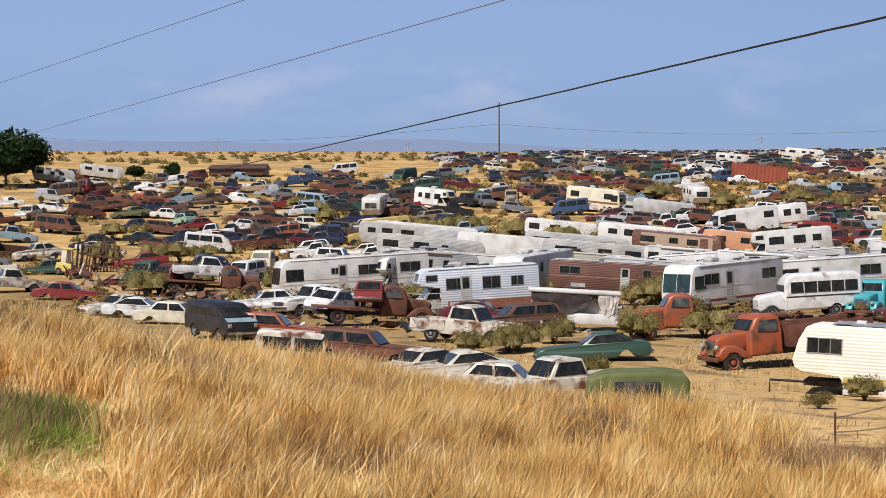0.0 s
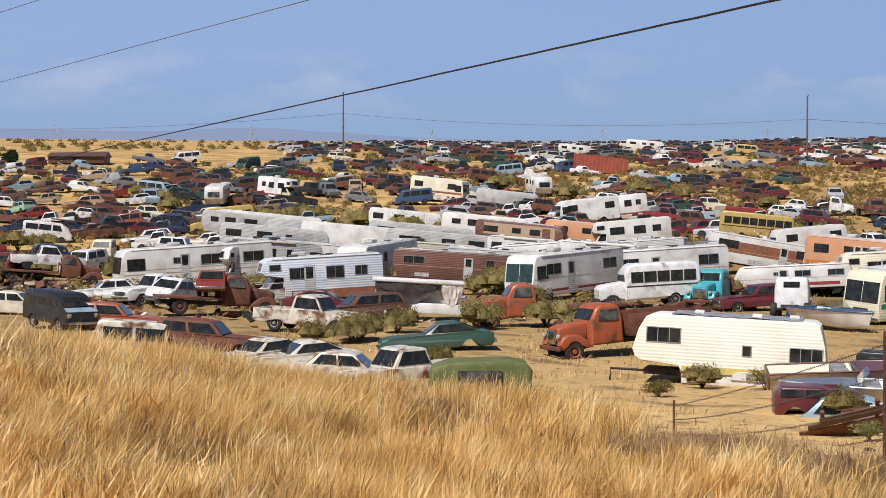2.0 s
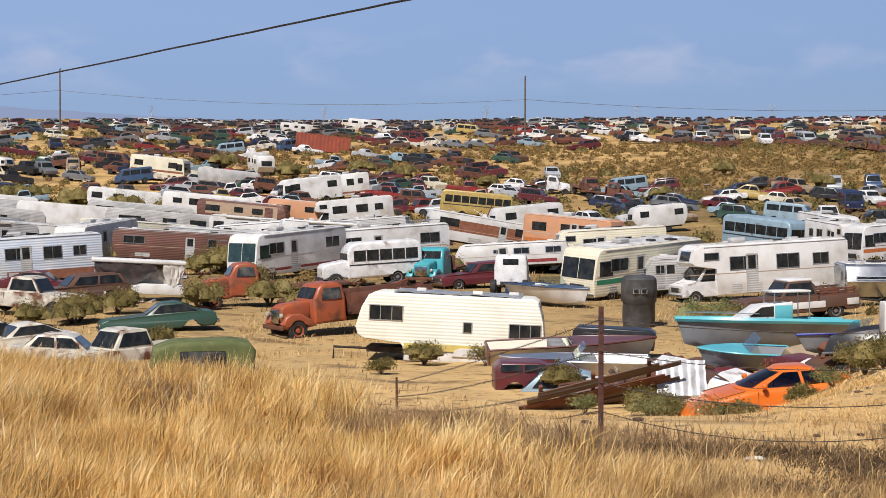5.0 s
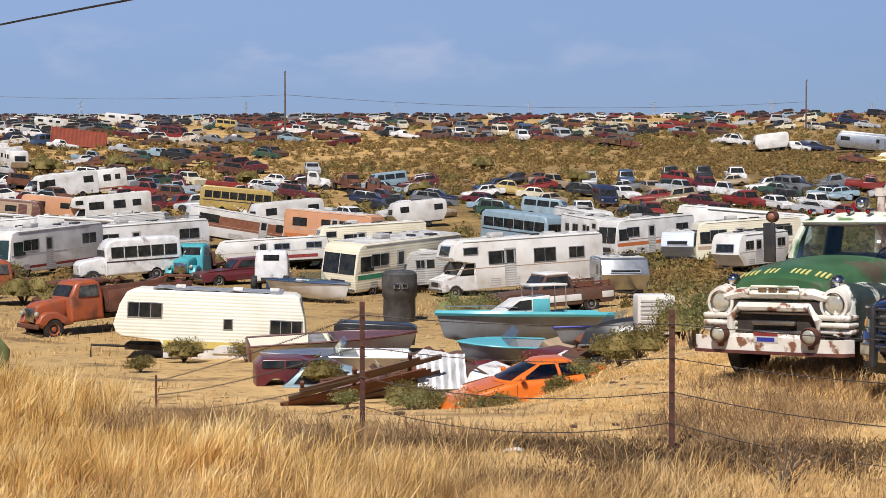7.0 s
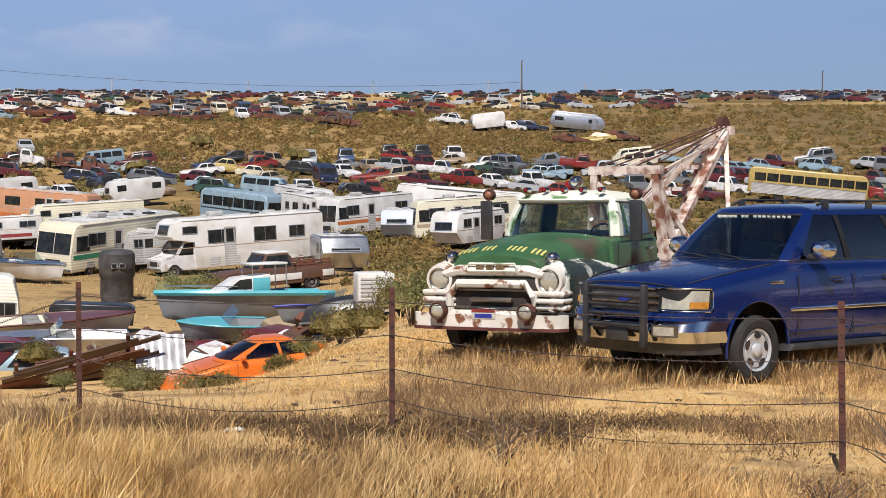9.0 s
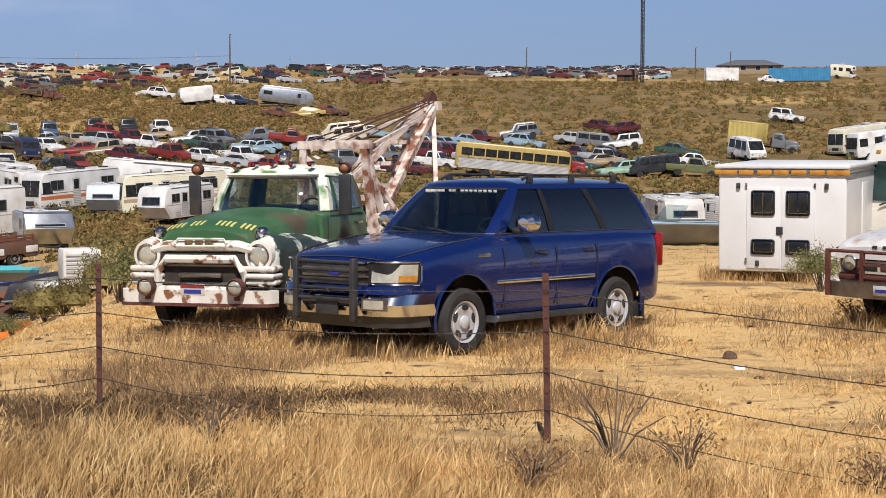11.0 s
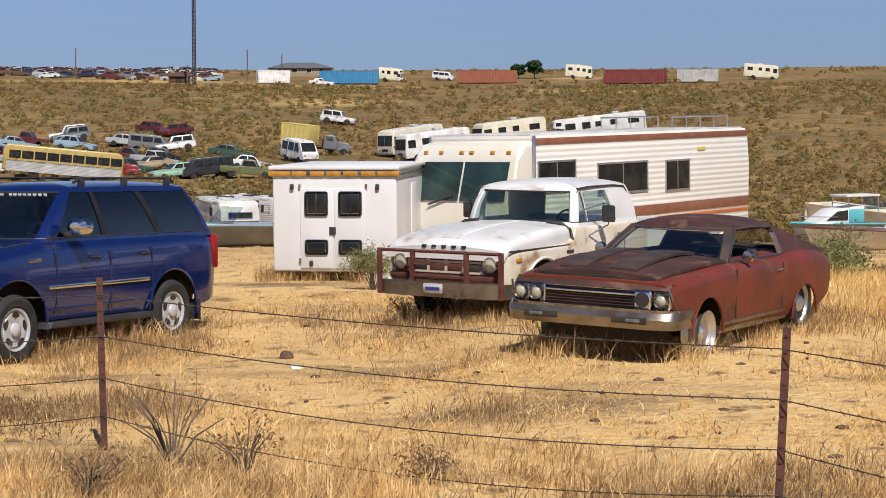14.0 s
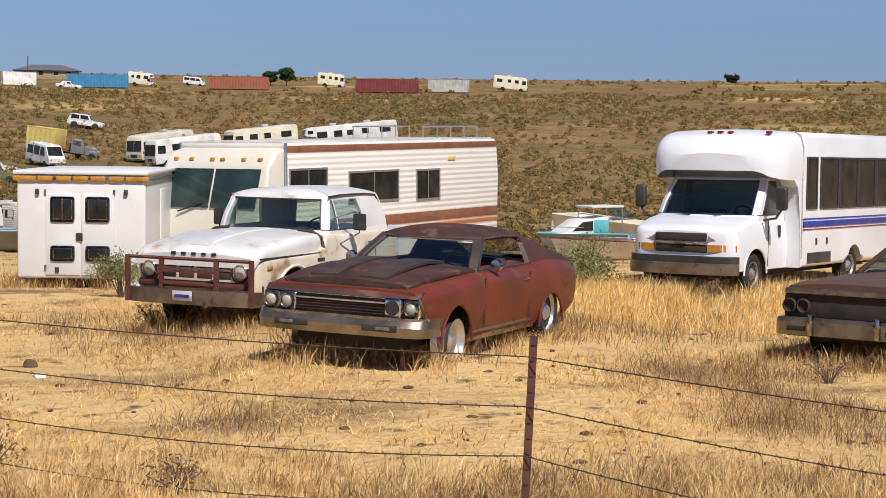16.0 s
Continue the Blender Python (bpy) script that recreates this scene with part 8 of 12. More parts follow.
def red_coupe():
    ob = thing("muscle_car", put(3.78, 20.25, -123.5, 0.188, 0, -1.7), "rusted dark red coupe with black bonnet stripes, a headlamp missing", "car")
    r, fa, ra = 0.34, 1.58, -1.42
    bot = arched(curve([(2.5, 0.42), (2.2, 0.36), (1.2, 0.24), (-1.9, 0.24), (-2.3, 0.34), (-2.62, 0.42)]), [(fa, 0.22, 0.42), (ra, 0.16, 0.42)])
    top = curve([(2.55, 0.79), (2.48, 0.825), (2.2, 0.865), (1.6, 0.905), (0.9, 0.935), (0.2, 0.925), (-0.6, 0.925), (-1.1, 0.955), (-1.6, 0.965), (-2.25, 0.915), (-2.62, 0.82), (-2.75, 0.70)])
    half = curve([(2.55, 0.84), (2.40, 0.90), (2.0, 0.935), (1.5, 0.945), (0.5, 0.93), (-0.6, 0.935), (-1.4, 0.96), (-2.1, 0.93), (-2.55, 0.86), (-2.75, 0.76)])
    part("body", loft(-2.75, 2.49, bot, top, half, 0.11, 0.015, 0.10, 0.08, 0.66, 0.035, 10, 10), COUPE_RED, ob)
    lid = curve([(0.80, 0.975), (1.2, 0.985), (1.8, 0.955), (2.3, 0.90), (2.42, 0.872)])
    wide = curve([(0.80, 0.80), (1.6, 0.77), (2.3, 0.73), (2.42, 0.70)])
    part("bonnet", loft(0.80, 2.42, lambda x: lid(x) - 0.03, lid, wide, 0.02, 0.045, 0, 0.0, 0.9, 0.04, 2, 16), COUPE_RUST, ob)
    part("bonnet_bulge", loft(0.9, 2.2, lambda x: lid(x), lambda x: lid(x) + 0.062 * math.sin(math.pi * min(1, max(0, (2.25 - x) / 1.6))) ** 0.5, lambda x: 0.34, 0.03, 0.01, 0, 0, 0.9, 0.05, 2, 6), COUPE_RUST, ob)
    for s in (1, -1):
        bm = solid(lambda u, v, d: Vector((u, s * v, lid(u) + 0.05 + 0.022 * math.sin(math.pi * min(1, max(0, (2.25 - u) / 1.6))) ** 0.5 - 0.06 * max(0, (v - 0.3)) - d)), spread(0.84, 2.36, 20), (0.13, 0.22, 0.34, 0.44), -0.012, 0.03)
        part("bonnet_stripe", bm, COUPE_BLACK, ob)
    part("bonnet_gap", wrapped(both_sides([(2.46, 0.0), (2.45, 0.5), (2.40, 0.72)]), 0.80, 0.868, 0.0, 0.06, 6), DARK, ob)
    greenhouse(ob, 0.94, 1.275, (0.98, 0.36), (-2.46, -1.16), (0.79, 0.615), ((0.70, -0.98, 0.14, -1.02),), WINDOW_GLASS, COUPE_RUST, bow=(0.24, 0.16), arc=0.075, long_arc=0.045, a_mat=COUPE_BLACK, open_first=True,
               seal=CHROME, v_glass=(0.04, 0.93), belly=0.015, rear_glass_cut=0.25, curl=0.03)
    cabin_inside(ob, 0.82, -1.6, 0.91, 0.74, 0.36, (1.3, 2.15), True, seat=DARK)
    for s in (1, -1):
        part("window_trim", tube([(0.70, s * 0.79, 0.955), (0.16, s * 0.635, 1.275), (-0.4, s * 0.635, 1.285), (-0.95, s * 0.635, 1.265), (-1.10, s * 0.70, 1.10), (-1.0, s * 0.79, 0.96)], 0.012, 5), MATTE_CHROME, ob)
        part("sill_trim", box((-0.96, s * 0.875 - 0.02, 0.29), (1.12, s * 0.875 + 0.02, 0.325), 0.01), MATTE_CHROME, ob)
        part("sill", box((-0.98, s * 0.84 - 0.03, 0.20), (1.14, s * 0.84 + 0.03, 0.295), 0.015), MATTE_CHROME, ob)
        for x in (0.80, -0.66):
            part("door_gap", box((x - 0.006, s * 0.928 - 0.008, 0.34), (x + 0.006, s * 0.928 + 0.004, 0.88)), DARK, ob)
        part("door_handle", box((-0.58, s * 0.918 - 0.02, 0.79), (-0.42, s * 0.918 + 0.03, 0.82), 0.01), CHROME, ob)
        part("wing_mirror", lathe([(0.02, -0.04), (0.06, -0.035), (0.07, 0.02), (0.01, 0.035)], 16), CHROME, ob, m=pose(0.42, s * 0.90, 1.0, 0, 0, 90))
        arch_lip(ob, fa, 0.22, 0.425, s * 0.925, COUPE_RED, 5, 178, 0.016), arch_lip(ob, ra, 0.16, 0.425, s * 0.935, COUPE_RED, 5, 175, 0.016)
        for k, y in enumerate((0.60, 0.80)):
            bz = part("headlamp_frame", box((2.46, s * y - 0.098, 0.555), (2.56 - 0.03 * k, s * y + 0.098, 0.755), 0.03, 3), BRIGHT_CHROME, ob)
            xx = 2.562 - 0.03 * k
            if s > 0 and k == 0:
                part("empty_socket", lathe([(0.078, -0.02), (0.078, 0.004), (0.01, 0.005)], 20), DARK, bz, m=pose(xx, s * y, 0.655, 0, 0, -90))
            else:
                part("lamp_backing", box((xx - 0.02, s * y - 0.082, 0.572), (xx + 0.003, s * y + 0.082, 0.738), 0.02), DARK, bz)
                round_lamp(bz, xx + 0.006, s * y, 0.655, 0.066)
        part("fender_edge", tube([(2.56, s * 0.895, 0.77), (2.50, s * 0.915, 0.66), (2.40, s * 0.93, 0.53)], 0.012, 5), MATTE_CHROME, ob)
        steel_wheel(ob, ra, s * 0.80, r, 0.22, s, ALU, 0.68)
        part("bare_rim", lathe([(0.22, -0.10), (0.245, -0.10), (0.20, -0.04), (0.20, 0.04), (0.245, 0.10), (0.225, 0.10), (0.18, 0.03), (0.10, 0.02), (0.05, 0.07), (0.01, 0.07)], 26), ALU, ob, m=pose(fa, s * 0.82, 0.25, 0, 0, 0 if s > 0 else 180))
    g = part("grille", wrapped(both_sides([(2.53, 0.0), (2.525, 0.51)]), 0.555, 0.76, 0.0, 0.05, 8), DARK, ob)
    for z in (0.585, 0.615, 0.645, 0.672):
        part("grille_slat", box((2.525, -0.50, z - 0.004), (2.54, 0.50, z + 0.004)), COUPE_RUST, g)
    part("grille_bar", box((2.52, -0.51, 0.69), (2.555, 0.51, 0.715), 0.008), BRIGHT_CHROME, g)
    part("grille_bar", box((2.52, -0.51, 0.742), (2.55, 0.51, 0.756), 0.006), CHROME, g)
    part("front_panel", wrapped(both_sides([(2.56, 0.0), (2.55, 0.5), (2.52, 0.88)]), 0.755, 0.815, 0.0, 0.12, 6, 1.2), COUPE_RUST, ob)
    part("bumper", wrapped(both_sides([(2.66, 0.0), (2.655, 0.55), (2.60, 0.86), (2.48, 0.965), (2.15, 0.985)]), 0.46, 0.545, 0.0, 0.08, 6, 0.6), MATTE_CHROME, ob)
    part("bumper_skirt", wrapped(both_sides([(2.63, 0.0), (2.625, 0.55), (2.57, 0.86), (2.45, 0.96), (2.15, 0.98)]), 0.36, 0.462, 0.0, 0.08, 6, -0.3), MATTE_CHROME, ob)
    part("bumper_edge", wrapped(both_sides([(2.615, 0.0), (2.61, 0.55), (2.555, 0.862), (2.435, 0.967)]), 0.53, 0.56, 0.004, 0.05, 6), CHROME, ob)
    for s in (1, -1):
        sl = part("bumper_slot", box((2.58, s * 0.50 - 0.19, 0.415), (2.672, s * 0.50 + 0.19, 0.485), 0.012), DARK, ob)
        part("turn_lamp", box((2.64, s * 0.55 - 0.08, 0.43), (2.677, s * 0.55 + 0.08, 0.47), 0.01), SMOKE_LAMP, sl)
    part("underbody", box((-2.3, -0.60, 0.20), (2.3, 0.60, 0.80)), DARK, ob)


def end_coupe():
    """The rusted car at the far right: its front without headlamps."""
    ob = thing("junked_coupe", put(10.36, 20.75, -140, -0.02), "rusted brown coupe with a torn-open grille and no headlamps", "car")
    r, fa, ra = 0.34, 1.46, -1.40
    bot = arched(0.33, [(fa, r, 0.41), (ra, r, 0.41)])
    top = curve([(2.42, 0.86), (2.3, 0.92), (0.65, 0.98), (-1.3, 1.0), (-2.4, 0.88)])
    half = curve([(2.42, 0.88), (2.2, 0.95), (0.0, 0.96), (-2.46, 0.9)])
    part("body", loft(-2.46, 2.42, bot, top, half, 0.08, 0.03, 0.08, 0.05, 0.7), COUPE_RUST, ob)
    part("bonnet", loft(0.62, 2.44, lambda x: 0.9, curve([(0.62, 1.0), (2.1, 0.97), (2.44, 0.93)]), curve([(0.62, 0.74), (2.44, 0.80)]), 0.02, 0.04, 0, 0.02, 0.9), PAINTS["brown"], ob)
    part("nose_edge", box((2.38, -0.86, 0.83), (2.47, 0.86, 0.90), 0.02), MATTE_CHROME, ob)
    c = [(0.72, 0.80, 0.98), (0.72, -0.80, 0.98), (-1.75, -0.78, 0.98), (-1.75, 0.78, 0.98), (-0.02, 0.62, 1.36), (-0.02, -0.62, 1.36), (-0.9, -0.60, 1.36), (-0.9, 0.60, 1.36)]
    hollow_cabin(ob, c, COUPE_RUST, WINDOW_GLASS, 0.5, (), 0.05, 0.04)
    part("grille", box((2.36, -0.84, 0.56), (2.43, 0.84, 0.83), 0.01), DARK, ob)
    for s in (1, -1):
        for y in (0.62, 0.80):
            part("empty_socket", lathe([(0.085, -0.03), (0.09, 0.02), (0.075, 0.03), (0.07, 0.0), (0.01, -0.01)], 18), DARK, ob, m=pose(2.44, s * y, 0.69, 0, 0, -90))
        part("bumper_guard", box((2.60, s * 0.42 - 0.03, 0.36), (2.68, s * 0.42 + 0.03, 0.62), 0.02), CHROME, ob)
        for x in (fa, ra):
            steel_wheel(ob, x, s * 0.8, r, 0.2, s, HUB)
    part("bumper", loft(2.25, 2.62, lambda x: 0.36, curve([(2.25, 0.55), (2.55, 0.56), (2.62, 0.52)]), curve([(2.25, 0.98), (2.5, 0.94), (2.62, 0.85)]), 0.04, 0, 0.05, 0.02, 0.46), MATTE_CHROME, ob)
    for s in (1, -1):
        part("bumper_slot", box((2.59, s * 0.62 - 0.12, 0.41), (2.635, s * 0.62 + 0.12, 0.47), 0.01), DARK, ob)
    part("underbody", box((-2.3, -0.6, 0.26), (2.2, 0.6, 0.88)), DARK, ob)


def rounded_window(parent, x, y, z, w, h, glass=GLASS, edge=PLASTIC, split=False):
    """A rounded window in a wall that looks to +x."""
    t = part("window", box((x - 0.01, y - w / 2, z - h / 2), (x + 0.022, y + w / 2, z + h / 2), 0.045, 4), edge, parent)
    part("frame", box((x, y - w / 2 + 0.022, z - h / 2 + 0.022), (x + 0.028, y + w / 2 - 0.022, z + h / 2 - 0.022), 0.04, 4), BRIGHT_CHROME, t)
    part("pane", box((x, y - w / 2 + 0.035, z - h / 2 + 0.035), (x + 0.032, y + w / 2 - 0.035, z + h / 2 - 0.035), 0.035, 4), glass, t)
    if split:
        part("bar", box((x, y - 0.012, z - h / 2 + 0.03), (x + 0.038, y + 0.012, z + h / 2 - 0.03)), BRIGHT_CHROME, t)


def ambulance_box():
    ob = thing("ambulance_box", put(-0.06, 33.17, -100.9, -0.05, 1.0), "white ambulance body without its truck, double doors and amber lights", "truck body")
    L, W, H, z0 = 3.4, 2.24, 2.08, 0.26
    part("body", box((-L / 2, -W / 2, z0), (L / 2, W / 2, H), 0.04, 3), BOX_WHITE, ob)
    part("roof", box((-L / 2 - 0.05, -W / 2 - 0.06, H - 0.01), (L / 2 + 0.06, W / 2 + 0.06, H + 0.06), 0.02), BOX_WHITE, ob)
    part("light_band", box((L / 2, -W / 2 + 0.04, H - 0.13), (L / 2 + 0.03, W / 2 - 0.04, H - 0.02), 0.01), CHROME, ob)
    for k, y in enumerate((0.98, 0.62, 0.30, -0.0, -0.3, -0.62, -0.98)):
        w = 0.20 if k in (0, 6) else 0.13
        part("marker_light", box((L / 2 + 0.02, y - w, H - 0.115), (L / 2 + 0.05, y + w, H - 0.035), 0.012), AMBER, ob)
    for y0, y1 in ((0.02, 0.60), (-0.60, -0.0)):
        d = part("rear_door", box((L / 2 - 0.01, y0 + 0.005 - 0.02, z0 + 0.06), (L / 2 + 0.022, y1 - 0.02, H - 0.34), 0.012), BOX_WHITE, ob)
        yc = (y0 + y1) / 2 - 0.02
        rounded_window(d, L / 2 + 0.015, yc, 1.47, 0.42, 0.44, split=True)
        rounded_window(d, L / 2 + 0.015, yc, 0.70, 0.42, 0.27)
        for z in (0.42, 1.74):
            part("hinge", box((L / 2 + 0.015, (y1 if y1 > 0.1 else y0) - 0.04, z), (L / 2 + 0.04, (y1 if y1 > 0.1 else y0) + 0.0, z + 0.08), 0.008), CHROME, d)
    part("door_latch", box((L / 2 + 0.015, -0.09, 0.92), (L / 2 + 0.05, 0.03, 1.06), 0.015), PLASTIC, ob)
    for y, z in ((0.78, 1.72), (-0.76, 1.72), (0.72, 0.36), (-0.42, 0.36)):
        part("clearance_light", box((L / 2, y - 0.035, z), (L / 2 + 0.05, y + 0.035, z + 0.10), 0.015), PLASTIC, ob)
    part("side_door", box((-0.6, W / 2 - 0.01, z0 + 0.08), (0.1, W / 2 + 0.015, H - 0.3), 0.01), BOX_WHITE, ob)
    part("drip_rail", box((-L / 2, W / 2, H - 0.12), (L / 2, W / 2 + 0.03, H - 0.06), 0.01), ALU, ob)
    part("step", box((L / 2 - 0.1, 0.55, 0.0), (L / 2 + 0.01, 1.08, z0), 0.01), BOX_WHITE, ob)
    part("support", box((-L / 2 + 0.2, -0.9, -0.05), (L / 2 - 0.35, 0.9, z0 + 0.02), 0.02), DARK, ob)


def striped_motorhome():
    ob = thing("motorhome", put(4.85, 36.66, -132.1, -0.03, 1.5), "cream motorhome with ribbed siding and rust-brown stripes", "motorhome")
    L, W, H, z0 = 8.8, 2.5, 2.72, 0.45
    f = L / 2
    cab = f - 0.8
    o = [(cab, z0), (cab, H - 0.0), (-f + 0.12, H), (-f + 0.02, H - 0.1), (-f - 0.04, 1.9), (-f, z0 + 0.1), (-f + 0.1, z0)] + list(reversed(arch(-1.9, 0.46, z0)))
    part("body", shell(o, W / 2, 0.03, 2), MH_RIB, ob)
    o = [(f - 0.03, z0), (f, 0.75), (f - 0.02, 1.22), (f - 0.30, H - 0.46), (f - 0.38, H - 0.28), (f - 0.5, H - 0.16), (cab, H - 0.10), (cab, z0)] + []
    part("front", shell(o, W / 2 + 0.01, 0.09, 4), MH_FRONT, ob)
    face = [Vector(q) for q in ((f - 0.085, W / 2, 1.50), (f - 0.085, -W / 2, 1.50), (f - 0.31, -W / 2, H - 0.46), (f - 0.31, W / 2, H - 0.46))]
    for a, b in ((0.07, 0.49), (0.51, 0.93)):
        part("windscreen", pane(facet(face, a, b, 0.02, 0.97, 0.012)), GREEN_GLASS, ob)
    bm = bmesh.new()
    for i, (u, n) in enumerate(((0.90, 10), (0.84, 8), (0.80, 5))):
        for k in range(n):
            q = facet(face, 0.55 + 0.034 * k, 0.575 + 0.034 * k, u - 0.04, u, 0.016)
            vs = [bm.verts.new(p) for p in q]
            bm.faces.new(vs)
    part("windscreen_writing", bm, RV_SMOOTH, ob)
    part("windscreen_sticker", pane(facet(face, 0.80, 0.90, 0.42, 0.62, 0.016), 0.003), STRIPE_GREEN, ob)
    for y in (-0.62, -0.12, 0.12, 0.62, 1.0, -1.0):
        part("roof_lamp", box((f - 0.50, y - 0.05, H - 0.34), (f - 0.34, y + 0.05, H - 0.27), 0.015), AMBER, ob)
    for y in (-0.6, 0.35):
        part("wiper", beam(bmesh.new(), (f - 0.02, y - 0.1, 1.44), (f - 0.08, y + 0.45, 1.62), 0.03), PLASTIC, ob)
    for s in (1, -1):
        part("headlight", box((f - 0.03, s * 0.85 - 0.14, 0.78), (f + 0.02, s * 0.85 + 0.14, 0.96), 0.03), LAMP, ob)
        part("mirror", box((f - 0.25, s * 1.42 - 0.10, 1.35), (f - 0.18, s * 1.42 + 0.08, 1.75), 0.03), PLASTIC, ob)
        for x in (-1.9, f - 1.0):
            steel_wheel(ob, x, s * (W / 2 - 0.18), 0.4, 0.26, s)
        y = s * (W / 2 + 0.008)
        part("roof_stripe", box((-f + 0.05, y - 0.012, H - 0.17), (cab - 0.02, y + 0.006, H - 0.05), 0.004), STRIPE_BROWN, ob)
        part("side_stripe", box((-f + 0.02, y - 0.012, 1.02), (cab - 0.05, y + 0.006, 1.22), 0.004), STRIPE_BROWN, ob)
        part("side_stripe", box((-f + 0.02, y - 0.012, 0.90), (cab - 0.05, y + 0.006, 0.97), 0.004), STRIPE_ORANGE, ob)
        part("corner_trim", box((cab - 0.03, s * W / 2 - 0.02, z0), (cab + 0.02, s * W / 2 + 0.03, H), 0.01), ALU, ob)
        part("vent_plate", box((-2.55, y - 0.01, 2.28), (-2.25, y + 0.01, 2.36), 0.004), STRIPE_YELLOW, ob)
    right, left = side_faces(L, W, z0, H)
    for x0, x1, za, zb in ((2.25, 3.5, 1.62, 2.24), (-0.30, 1.53, 1.50, 2.14), (-1.92, -0.96, 1.46, 2.12)):
        window(ob, left, (f - x1) / L, (f - x0) / L, (za - z0) / (H - z0), (zb - z0) / (H - z0), GLASS, ALU, bars=1)
        window(ob, right, (x0 + f) / L, (x1 + f) / L, (za - z0) / (H - z0), (zb - z0) / (H - z0), GLASS, ALU, bars=1)
    part("roof", box((-f + 0.15, -W / 2 + 0.06, H - 0.02), (cab, W / 2 - 0.06, H + 0.03), 0.02), ROOF_WHITE, ob)
    part("bumper", box((f - 0.03, -W / 2 + 0.05, 0.45), (f + 0.13, W / 2 - 0.05, 0.66), 0.04), CHROME, ob)
    bm = bmesh.new()
    for s in (1, -1):
        add_tube(bm, [(-f + 0.3, s * 0.9, H + 0.28), (-f + 2.6, s * 0.9, H + 0.28)], 0.02)
        for k in range(5):
            add_tube(bm, [(-f + 0.3 + 0.57 * k, s * 0.9, H), (-f + 0.3 + 0.57 * k, s * 0.9, H + 0.28)], 0.015)
    part("roof_rack", bm, ALU, ob)
    part("underbody", box((-f + 0.2, -0.8, 0.35), (f - 0.3, 0.8, 1.2)), DARK, ob)


